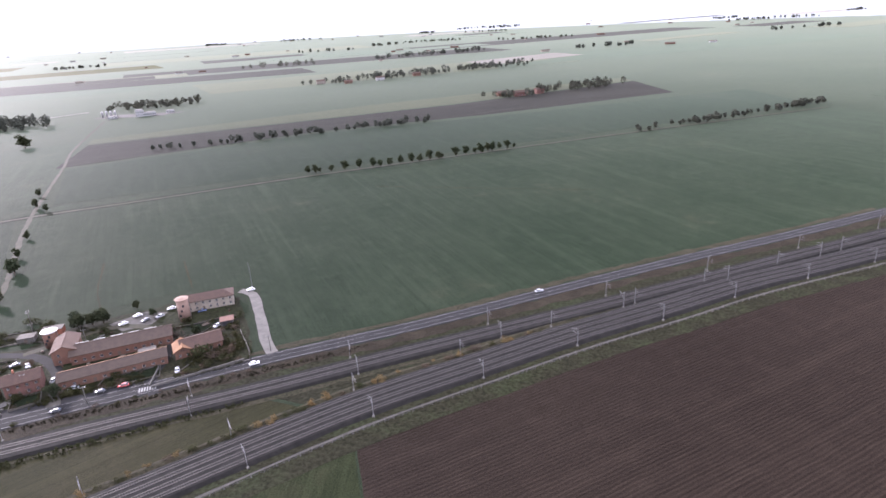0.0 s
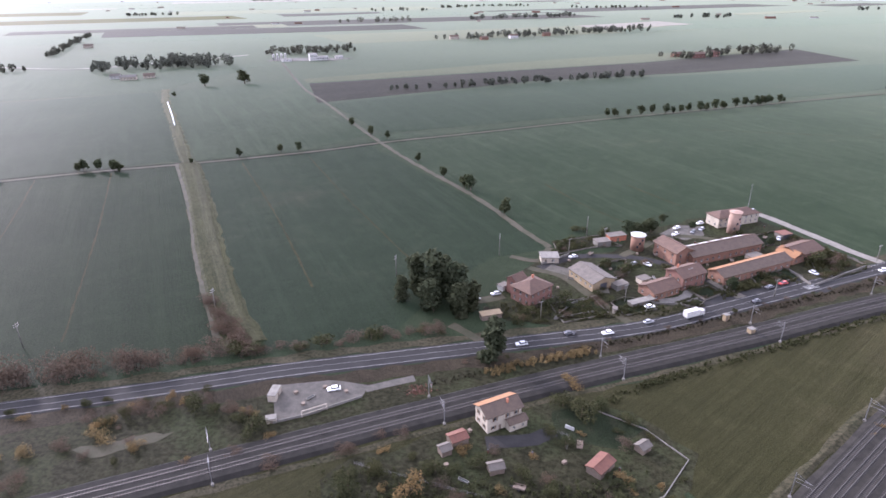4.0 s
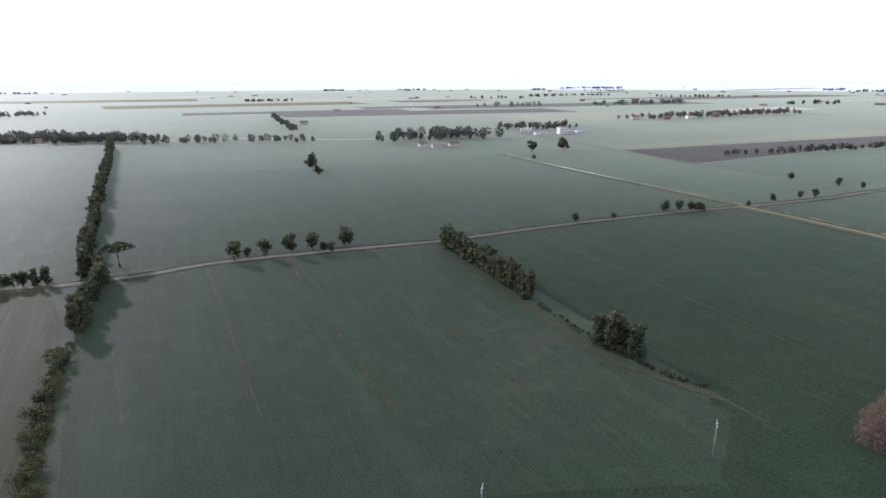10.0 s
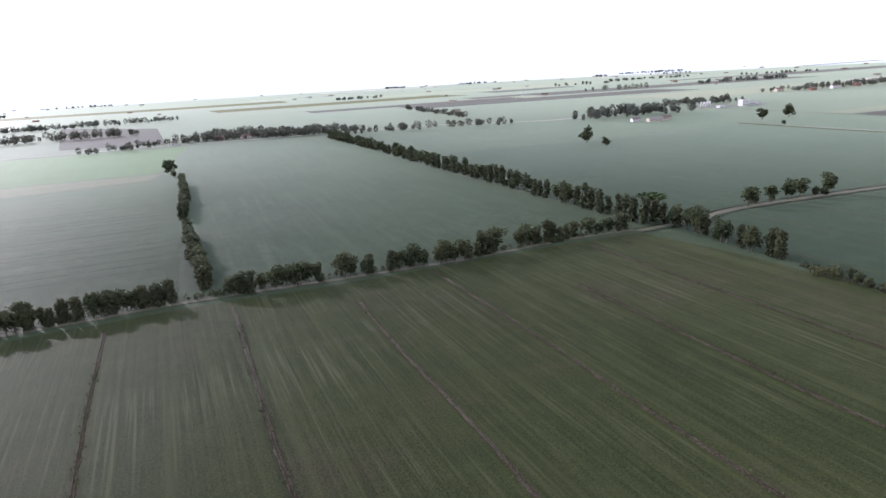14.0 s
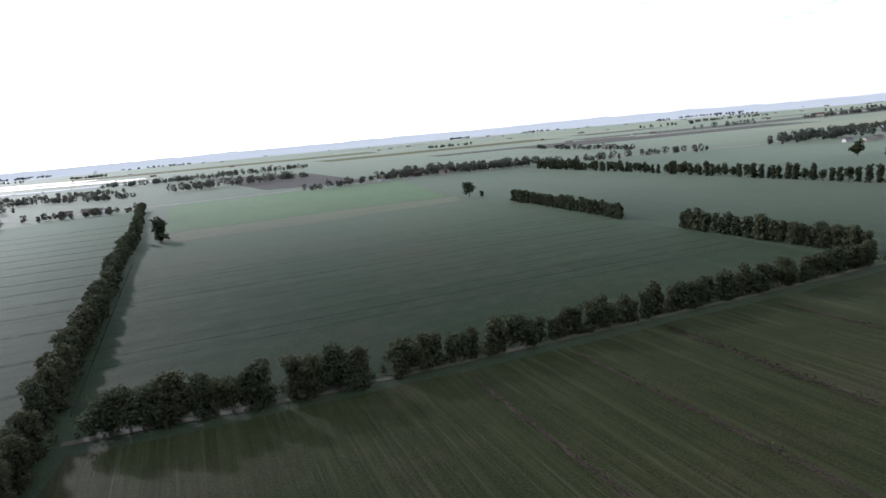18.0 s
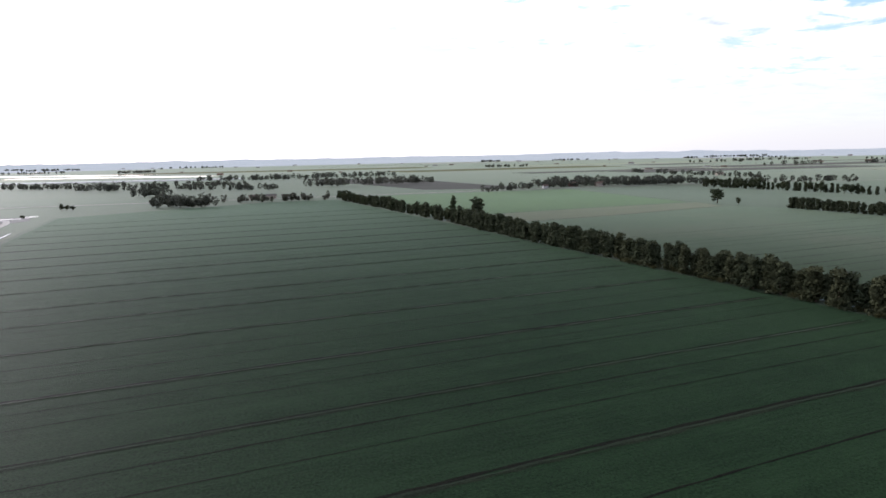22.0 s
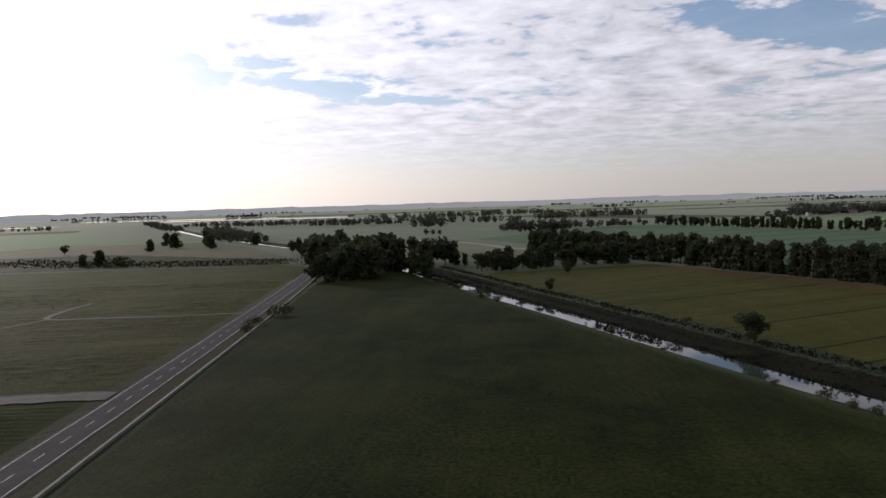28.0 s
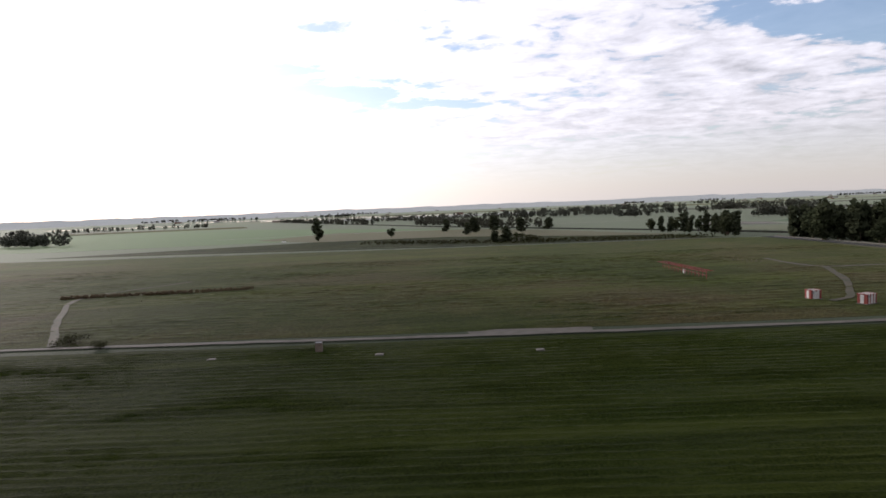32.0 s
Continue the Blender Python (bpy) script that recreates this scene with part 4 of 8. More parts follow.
for k, (pts, w, m, lab) in enumerate([
    (T1_EAST, 4.0, M_track, "dirt farm track between fields"), (T1_MID, 4.5, M_track, "dirt farm track between fields"), ([(x, y + 2.5) for x, y in T1_WEST], 3.2, M_track, "pale dirt track under a row of trees"),
    (TRACK_H, 4.2, M_track, "pale dirt track leading from the hamlet"), ([(-676, 350), (-660, 306), (-640, 250), (-626, 206), (-612, 184), (-598, 168)], 2.0, M_olive, "dirt track along a row of trees"),
    ([(-2028, 132), (-2067, 131), (-2110, 131), (-2187, 130), (-2250, 131), (-2330, 133), (-2520, 134)], 2.8, M_gravel_dull, "pale gravel service track across the airfield"),
    ([(-2028, 228), (-2054, 227), (-2080, 228), (-2099, 229), (-2103, 245), (-2102, 266)], 2.4, M_gravel_dull, "pale gravel service track"),
    ([(-2099, 229), (-2106, 212), (-2114, 194), (-2125, 175), (-2135, 160), (-2142, 156)], 2.4, M_track, "worn track to the equipment shelters"),
    ([(-2040, 412), (-2180, 424), (-2260, 436), (-2500, 476)], 2.5, M_track, "track behind the airfield"),
    ([(-2031, 410), (-2060, 412), (-2230, 414), (-2480, 430)], 2.2, M_dark, "dark ditch bounding the airfield"),
    ([(-2330, 135), (-2356, 180), (-2372, 220), (-2350, 260)], 2.2, M_track, "faint worn track in the grass"),
    ([(-437, 443), (-400, 345), (-372, 262), (-348, 200)], 2.6, M_track, "dirt track beside the reed canal")]):
    strip("farm_track" if k < 5 else "service_track", pts, w * 0.85, 0.14 + 0.012 * k + (0.12 if k > 4 else 0), m, lab, "track", rough=0.3, step=5, seed=20 + k)
strip("gravel_lay_by", [(-2209, 132), (-2216, 133), (-2226, 133.5), (-2236, 132)], 4.6, 0.30, M_gravel_dull, "wider gravel patch on the service track", "track", rough=0.3, step=3, seed=77)
strip("gravel_apron", [(-2067.2, 81), (-2066.4, 76), (-2066.4, 70), (-2067, 58)], 3.2, 0.42, M_asphalt_old, "small worn gravel apron by the equipment shelters", "pavement", profile=[(-1.15, -0.4), (-1, 0), (1, 0), (1.15, -0.4)], rough=0.12, step=2)
strip("gravel_apron", [(-2028, 131), (-2040, 131), (-2052, 130.5), (-2062, 131.5), (-2068, 131)], 5.4, 0.27, M_gravel_dull, "wide gravel mouth of the service track at the road", "pavement", rough=0.22, step=3, seed=78)

# ---- water ----
strip("canal_near", CANAL_1, 15.0, 0.10, M_canal, "strip of yellow reeds along a filled canal", "canal", profile=[(-1, 0), (-0.6, 0.7), (0, 0.15), (0.6, 0.6), (1, 0)], rough=0.12, step=5, seed=5)
strip("canal_far", CANAL_1B, 9.0, 0.09, M_canal, "narrow reed canal between far fields", "canal", profile=[(-1, 0), (-0.5, 0.5), (0.5, 0.5), (1, 0)], rough=0.3, step=6, seed=6)
strip("canal_water_glint", [(-478, 572), (-500, 632), (-522, 690)], 1.1, 0.72, M_water, "narrow open water in the reed canal", "water", rough=0.4, step=4, seed=7)
strip("canal_bank", CANAL_LONG, 2.0, 0.0, M_bank, "weedy slopes of a sunken canal", "bank", profile=[(-6.2, -1.5), (-5.5, -2.2), (2.0, -2.2), (3.0, -1.4), (8.0, -0.8), (11.0, -0.2), (13.0, 0.03)], rough=0.02, step=5, seed=8)
sv, sf = [], []
for p, q, w in zip(mid_line, mid_nor, slope_w):
    sv += [(*(p - q * (w + 0.4)), 0.03), (*(p - q * (w * 0.5 + 4)), -0.5), (*(p - q * 6.4), -1.0), (*(p - q * 5.7), -1.75)]
for k in range(len(mid_line) - 1):
    sf += [(4 * k + c, 4 * k + c + 1, 4 * k + c + 5, 4 * k + c + 4) for c in (0, 1, 2)]
tagged(new("meadow_slope", mesh_of("meadow_slope", sv, sf, M_meadow, True)), "dark meadow falling gently to the canal", "bank", "", "structure")
strip("canal_water", CANAL_LONG, 9.0, -1.6, M_water, "still canal water reflecting the bright sky", "water", rough=0.06, step=3, seed=9, off=-1.6)
for pts, w in (([(-2880, 2120), (-2500, 2080), (-2180, 2000)], 95), ([(-3300, 2500), (-2900, 2430), (-2500, 2330)], 120), ([(-3500, 1900), (-3250, 1850), (-3000, 1800)], 40)):
    strip("flooded_field", pts, w, 0.4, M_water, "sheet of bright water in far fields", "water", rough=0.3, step=30, seed=12)
strip("row_ditch_water", [(-1463.5, 411.3), (-1427.2, 318.2), (-1398.3, 244.4), (-1382.3, 203.5), (-1369.2, 170.0)], 0.32, 0.13, M_water, "narrow bright water in a ditch beside a tree row", "water", rough=0.5, step=3, seed=13)
strip("roadside_ditch_water", [(-1818, 385), (-1840, 440), (-1866, 510)], 1.1, 0.2, M_water, "bright water in a roadside ditch", "water", rough=0.4, step=3, seed=11)

# ---- field ditches: ragged lines of weeds in the stubble ----


def weeds_along(name, pts, width, height, density, mat, label, seed, size=0.5, category="ditch", kind="stuff"):
    """Tufts scattered along a line, joined into one mesh."""
    rnd = np.random.RandomState(seed)
    line = smooth_line(pts, 2.0)
    nor = normals2(line)
    n = max(8, int(len(line) * density))
    i = rnd.randint(0, len(line), n)
    gaps = np.array([noise.noise((line[k][0] * 0.05, line[k][1] * 0.05, seed)) for k in i])
    keep = gaps > -0.25
    i = i[keep]
    p = line[i] + nor[i] * (rnd.normal(0, 0.33, len(i)) * width)[:, None] + rnd.uniform(-1, 1, (len(i), 2))
    c = np.c_[p, np.abs(rnd.normal(0, 0.5, len(i))) * height]
    return tagged(new(name, leaf_mesh(name, c, size, mat, rnd)), label, category, "", kind)


def leaf_mesh(name, centres, size, mat, rnd, ways=None):
    """Small bent quads at the centres, each its own island; ways: where they face, roughly."""
    n = len(centres)
    a = rnd.normal(0, 1, (n, 3))
    a /= np.linalg.norm(a, axis=1)[:, None]
    b = rnd.normal(0, 1, (n, 3))
    if ways is not None:
        face = 0.7 * ways + b / np.linalg.norm(b, axis=1)[:, None] + (0, 0, 0.2)
        face /= np.linalg.norm(face, axis=1)[:, None]
        a = np.cross(a, face)
        a /= np.linalg.norm(a, axis=1)[:, None] + 1e-9
        b = face
    b = np.cross(a, b)
    b /= np.linalg.norm(b, axis=1)[:, None] + 1e-9
    s = (size * rnd.uniform(0.55, 1.3, n))[:, None]
    bend = np.cross(a, b) * s * 0.35
    q = np.stack([centres - a * s - bend, centres + b * s * 0.6, centres + a * s - bend, centres - b * s * 0.6], 1).reshape(-1, 3)
    me = bpy.data.meshes.new(name)
    me.vertices.add(4 * n)
    me.vertices.foreach_set("co", q.ravel())
    me.loops.add(4 * n)
    me.loops.foreach_set("vertex_index", np.arange(4 * n, dtype=np.int32))
    me.polygons.add(n)
    me.polygons.foreach_set("loop_start", np.arange(0, 4 * n, 4, dtype=np.int32))
    me.update(calc_edges=True)
    me.materials.append(mat)
    return me


DITCHES = [[(-1254, 168), (-1240, 132), (-1225, 95), (-1205, 50)], [(-1222, 182), (-1209, 150), (-1196, 117), (-1180, 75), (-1165, 40)], [(-1188, 196), (-1170, 147), (-1155, 110), (-1135, 60)],
           [(-1142, 207), (-1122, 157), (-1105, 115), (-1085, 70), (-1070, 35)], [(-1096, 219), (-1073, 157), (-1053, 107), (-1035, 60)], [(-1054, 236), (-1033, 178), (-1018, 136), (-1003, 98), (-985, 50)],
           [(-1004, 231), (-990, 190), (-970, 138), (-955, 95)], [(-973, 262), (-941, 180), (-925, 136), (-905, 85)], [(-917, 232), (-897, 178), (-880, 132), (-862, 90)], [(-896, 284), (-868, 212), (-846, 158), (-830, 118)]]
for k, d in enumerate(DITCHES):
    strip("field_ditch", d, 1.3, 0.12, M_ditch, "narrow weedy drainage ditch across the stubble", "ditch", profile=[(-1, 0), (-0.4, 0.3), (0, 0.0), (0.5, 0.25), (1, 0)], rough=0.5, step=2.5, seed=100 + k)
    weeds_along("ditch_weeds", d, 2.9 if k == 2 else 1.7, 0.9, 24.0 if k == 2 else 12.0, (L_bramble, L_bramble, L_bank)[k % 3], "ragged dry weeds along a drainage ditch", 200 + k, 0.30)
def furrow_lines(cs, x0, slope, east, west, bow=1.0):
    """Long furrows at the heights cs over x0, between an eastern and a western edge (x, y, way)."""
    out = []
    for c in cs:
        ends = []
        for (ex, ey), (fx, fy) in (east, west):
            k = (fx - ex) / (fy - ey)
            x = (ex + k * (c - slope * x0 - ey)) / (1 - k * slope)
            ends.append(np.array([x, c + slope * (x - x0)]))
        if c < 190 and x0 == -1500:          # the lane cuts the field's corner off
            x = (78 - 0.1455 * 1470 - c + slope * x0) / (slope + 0.1455)
            if x > ends[1][0]:
                ends[1] = np.array([x, c + slope * (x - x0)])
        a, b = ends[0] * 0.985 + ends[1] * 0.015, ends[0] * 0.006 + ends[1] * 0.994
        out.append([tuple(a), tuple(a * 0.66 + b * 0.34 + (0, bow)), tuple(a * 0.33 + b * 0.67 + (0, bow)), tuple(b)])
    return out


EDGE_4, EDGE_C, EDGE_N = ((-1362, 120), (-1600, 735)), ((-1712, 128), (-1900, 640)), ((-1090, 262), (-1215, 590))
FURROWS = furrow_lines([76, 116, 157, 196, 242, 280, 310, 349, 386, 428, 466, 508, 545, 590, 640, 690], -1500, 0.34, EDGE_4, EDGE_C)
THIN = furrow_lines([97, 135, 146, 176, 186, 212, 224, 260, 270, 296, 330, 366, 400, 446], -1500, 0.34, EDGE_4, EDGE_C)
THIN += furrow_lines([235, 262, 281, 306, 322, 350, 371, 396, 420], -1300, 0.33, EDGE_4, EDGE_N)
FURROWS += furrow_lines([248, 296, 338, 385, 432], -1300, 0.33, EDGE_4, EDGE_N)
FURROWS += furrow_lines([92, 120, 141, 154, 169, 198, 217, 247, 276], -1800, 0.35, ((-1738, 100), (-1812, 320)), ((-1856, 110), (-1926, 312)), 0.5)
for k, d in enumerate(THIN):
    strip("furrow_line", d, (0.45, 0.35, 0.5)[k % 3], 0.10, M_dark, "thin dark furrow line in the crop", "furrow", rough=0.7, step=4, seed=500 + k)
for k, d in enumerate(FURROWS):
    strip("furrow_line", d, (1.3, 1.8, 1.1, 2.2, 1.4)[k % 5] * (0.4 if k > 15 else 0.52), 0.10, M_dark, "dark furrow line in the crop", "furrow", rough=0.6, step=4, seed=300 + k)
    if k > 15:
        continue
    strip("crop_ridge", d, 1.5, 0.09, M_ridge, "paler ridge of crop beside a furrow", "furrow", profile=[(-1, 0), (0, 0.14), (1, 0)], rough=0.6, step=4, seed=340 + k, off=1.4)
for k, d in enumerate([[(-836, 300), (-812, 240), (-780, 170)], [(-798, 325), (-770, 250), (-740, 170)], [(-760, 345), (-735, 270), (-700, 170)], [(-720, 350), (-692, 270), (-655, 170)],
                       [(-560, 395), (-530, 310), (-492, 190)], [(-520, 415), (-488, 320), (-450, 190)], [(-475, 425), (-440, 320), (-405, 205)], [(-610, 390), (-580, 300), (-545, 190)],
                       [(-390, 440), (-350, 335), (-318, 240)], [(-345, 455), (-312, 360), (-270, 250)], [(-186, 368), (-173, 328), (-160, 300)], [(-135, 360), (-118, 318)], [(-770, 640), (-960, 600)], [(-800, 660), (-690, 690)], [(-20, 500), (150, 440)]]):
    strip("wheel_line", d, 0.9, 0.09, M_olive, "faint wheel line in the crop", "furrow", rough=0.7, step=5, seed=400 + k)

# ---- railways ----


def track(line, off, name):
    """One line of rails on sleepers."""
    base = thing(name, "railway track with brown steel rails on concrete sleepers", "railway track", "railway tracks", "structure")
    for o in (-0.72, 0.72):
        part("rail", mesh_of("rail", *ribbon(line, 0.14, 0.94, [(-1, 0), (-1, 0.16), (1, 0.16), (1, 0)], off=off + o, step=8), M_rail), None, base)
    part("sleepers", mesh_of("sleepers", *dashes(line, 2.5, 0.26, 0.5, 0.95, off), M_sleeper), None, base)
    return base


def bed(line, width, label):
    return strip("railway_bed", line, width, 0.0, M_ballast, label, "railway bed", profile=[(-1.12, 0), (-0.9, 0.9), (0.9, 0.9), (1.12, 0)], rough=0.03, step=6)


bed(RAIL_1, 11.5, "dark ballast bed of a two-track railway")
bed(RAIL_B, 17.0, "wide dark ballast bed of a railway line")
for o in (-2.0, 2.0):
    track(RAIL_1, o, "railway_track")
for o in (-5.8, -1.9, 1.9, 5.8):
    track(RAIL_B, o, "railway_track")
strip("railside_path", RAIL_B[1:12], 1.1, 0.16, M_gravel_dull, "pale dirt path below the railway", "path", rough=0.3, off=13.0, seed=31)
strip("railside_weeds_south", RAIL_B[1:12], 14.0, 0.12, M_scrub, "dark weeds below the railway bank", "verge", rough=0.06, off=16.0, seed=32)
strip("railside_weeds_north", RAIL_B[1:13], 3.4, 0.14, M_verge, "pale dry weeds on the railway bank", "verge", profile=[(-1, 0), (0, 0.5), (1, 0)], rough=0.4, off=-11.0, seed=33)
strip("railside_weeds_mid", RAIL_1[1:14], 2.4, 0.13, M_verge, "yellow dry grass along the railway", "verge", rough=0.5, off=8.2, seed=34)

# ---- trees ----


def crown_points(rnd, lobes, n, hollow=0.42):
    """Points in the outer shell of several overlapping lobes (x, y, z, rx, rz)."""
    out = []
    vol = np.array([l[3] ** 2 * l[4] for l in lobes])
    for l, k in zip(lobes, (vol ** 0.7 / (vol ** 0.7).sum() * n).astype(int)):
        d = rnd.normal(0, 1, (k, 3))
        d /= np.linalg.norm(d, axis=1)[:, None]
        r = (hollow + (1 - hollow) * rnd.uniform(0, 1, k) ** 0.6)[:, None]
        bump = np.array([1 + 0.5 * noise.noise((v[0] * 2.1 + l[0], v[1] * 2.1 + l[1], v[2] * 2.1 + l[2])) for v in d])[:, None]
        out.append(np.c_[np.array(l[:3]) + d * r * bump * (l[3], l[3], l[4]), d])
    p = np.concatenate(out)
    p = p[p[:, 2] > 0.25]
    return p[:, :3], p[:, 3:]


def limbs(rnd, h, r, targets, lean=0.04):
    bm = bmesh.new()
    top = Vector((rnd.normal(0, lean) * h, rnd.normal(0, lean) * h, h))
    mid = top * 0.5 + Vector((rnd.normal(0, 0.02) * h, rnd.normal(0, 0.02) * h, 0))
    tube(bm, (0, 0, -0.3), mid, r * 1.15, r * 0.75, 7)
    tube(bm, mid, top, r * 0.75, r * 0.35, 6)
    for t in targets:
        s = rnd.uniform(0.55, 0.95)
        p = mid.lerp(top, (s - 0.5) * 2) if s > 0.5 else mid
        tube(bm, p, t, r * 0.38, r * 0.10, 5)
    return bm


def tree_kind(name, seed, kind, n, near=1.0):
    """Trunk and crown meshes for a tree 14 m high (a shrub: 3 m)."""
    rnd = np.random.RandomState(seed)
    if kind == "broad":
        lobes = [(rnd.uniform(-2.8, 2.8), rnd.uniform(-2.8, 2.8), rnd.uniform(3.6, 11.6), rnd.uniform(1.7, 2.9), rnd.uniform(1.6, 2.5)) for _ in range(11)] + [(0, 0, 7.2, 3.4, 4.6)]
        mat, th, r, size = L_green, 8.0, 0.30, 0.52
    elif kind == "gum":
        lobes = [(rnd.uniform(-1.7, 1.7) * (1.1 - z / 24), rnd.uniform(-1.7, 1.7) * (1.1 - z / 24), z + rnd.uniform(-0.6, 0.6), rnd.uniform(1.5, 2.3) * (1.1 - z / 60), rnd.uniform(1.4, 2.2)) for z in (1.3, 2.4, 3.6, 4.8, 6, 7.2, 8.4, 9.6, 10.6, 11.4, 11.9)] + [(0, 0, 6.2, 2.2, 5.6)]
        mat, th, r, size = L_euc, 9.0, 0.28, 0.58
    elif kind == "poplar":
        lobes = [(rnd.uniform(-0.7, 0.7), rnd.uniform(-0.7, 0.7), z, rnd.uniform(1.2, 1.9) * (1.1 - abs(z - 6) / 13), rnd.uniform(1.6, 2.3)) for z in (2.2, 4, 5.8, 7.6, 9.4, 11, 12.6)]
        mat, th, r, size = L_green, 11.0, 0.22, 0.52
    elif kind == "pine":
        lobes = [(3.6 * math.cos(a) * q, 3.6 * math.sin(a) * q, 11.3 + rnd.uniform(-0.5, 0.7), 2.3, 1.1) for a in np.arange(0, 6.28, 0.9) for q in (0.55, 1.1)] + [(0, 0, 12, 3, 1.3)]
        mat, th, r, size = L_pine, 9.5, 0.34, 0.5
    elif kind == "shrub":
        lobes = [(rnd.uniform(-1.5, 1.5), rnd.uniform(-1.2, 1.2), rnd.uniform(0.8, 2.0), rnd.uniform(0.8, 1.3), rnd.uniform(0.7, 1.2)) for _ in range(7)]
        mat, th, r, size = L_shrub, 1.6, 0.07, 0.115
    elif kind == "reed":
        lobes = [(rnd.uniform(-2, 2), rnd.uniform(-1, 1), rnd.uniform(0.7, 1.7), rnd.uniform(0.7, 1.1), rnd.uniform(0.9, 1.3)) for _ in range(8)]
        mat, th, r, size = L_reed, 1.4, 0.05, 0.19
    else:
        lobes = [(rnd.uniform(-1.6, 1.6), rnd.uniform(-1.6, 1.6), rnd.uniform(0.9, 2.3), rnd.uniform(0.9, 1.5), rnd.uniform(0.8, 1.2)) for _ in range(7)]
        mat, th, r, size = L_bramble, 1.6, 0.08, 0.21
    n, size = int(n * near), size / math.sqrt(near)
    pts, ways = crown_points(rnd, lobes, n)
    tgt = [Vector(l[:3]) for l in lobes[:6]]
    return bm_mesh(name + "_trunk", limbs(rnd, th, r, tgt), M_bark, True), leaf_mesh(name + "_crown", pts, size, mat, rnd, ways if kind in ("broad", "gum", "poplar", "pine", "bramble") else None)


COUNTS = [("broad", 1800, 4), ("gum", 1500, 5), ("poplar", 1000, 3), ("pine", 1200, 2), ("shrub", 800, 4), ("reed", 460, 3), ("bramble", 480, 4)]
# crowns in four finenesses: beside the flight path, near it, in the middle, far out
KINDS = [{k: [tree_kind(k, 50 * j + i, k, n, near) for i in range(m)] for j, (k, n, m) in enumerate(COUNTS)} for near in (5.0, 1.9, 0.8, 0.25)]
TREE_WORDS = {"broad": ("broadleaf_tree", "tree"), "gum": ("eucalyptus_tree", "tree"), "poplar": ("poplar_tree", "tree"), "pine": ("umbrella_pine", "tree"), "shrub": ("shrub", "shrub"), "reed": ("reed_clump", "reeds"), "bramble": ("bramble_bush", "bush")}
tree_rnd = random.Random(11)
FAR_GUMS = []


def joined(name, pieces):
    """Many placed meshes as one mesh."""
    co, lv, ls, mi, nv, nl = [], [], [], [], 0, 0
    for me, m in pieces:
        v, l, p = np.empty(len(me.vertices) * 3), np.empty(len(me.loops), np.int32), np.empty(len(me.polygons), np.int32)
        me.vertices.foreach_get("co", v)
        me.loops.foreach_get("vertex_index", l)
        me.polygons.foreach_get("loop_start", p)
        a = np.array(m)
        co.append(v.reshape(-1, 3) @ a[:3, :3].T + a[:3, 3])
        lv.append(l + nv)
        ls.append(p + nl)
        mi.append(np.full(len(p), 0 if me.materials[0] == L_euc else 1, np.int32))
        nv, nl = nv + len(me.vertices), nl + len(l)
    me = bpy.data.meshes.new(name)
    for pool, size, key, data in ((me.vertices, nv, "co", co), (me.loops, nl, "vertex_index", lv), (me.polygons, sum(len(p) for p in ls), "loop_start", ls)):
        pool.add(size)
        pool.foreach_set(key, np.concatenate(data).ravel())
    me.materials.append(L_euc)
    me.materials.append(M_bark)
    me.polygons.foreach_set("material_index", np.concatenate(mi))
    me.update(calc_edges=True)
    return me



def tree(kind, x, y, h, label, group="", wide=1.0, z=0.0):
    """One tree of a kind, h metres high."""
    name, cat = TREE_WORDS[kind]
    trunk, crown = tree_rnd.choice(KINDS[0 if y < 136 and kind in ("gum", "broad") else 1 if y < 172 else 2 if y < 300 else 3][kind])
    full = 3.0 if kind in ("shrub", "reed", "bramble") else 13.6
    s = h / full
    w = s * wide * tree_rnd.uniform(0.88, 1.15)
    m = Matrix.LocRotScale((x, y, z), Euler((0, 0, tree_rnd.uniform(0, 6.28))), (w, w, s))
    if kind == "gum" and y > 330:
        FAR_GUMS.extend([(trunk, m), (crown, m)])
        return None
    ob = thing(name, label, cat, group, "", m)
    part("trunk", trunk, None, ob)
    part("crown", crown, None, ob)
    return ob


def row(pts, spacing, kinds, lo, hi, label, group, jitter=1.2, skip=0.0, wide=1.0, gaps=()):
    """Trees along a line."""
    line = smooth_line(pts, 1.0)
    dist = np.r_[0, np.cumsum(np.linalg.norm(np.diff(line, axis=0), axis=1))]
    d = tree_rnd.uniform(0, spacing * 0.5)
    while d < dist[-1]:
        if tree_rnd.random() >= skip and not any(a < d / dist[-1] < b for a, b in gaps):
            x, y = np.interp(d, dist, line[:, 0]), np.interp(d, dist, line[:, 1])
            tree(tree_rnd.choice(kinds), x + tree_rnd.uniform(-jitter, jitter), y + tree_rnd.uniform(-jitter, jitter), tree_rnd.uniform(lo, hi), label, group, wide)
        d += spacing * tree_rnd.uniform(0.7, 1.3)


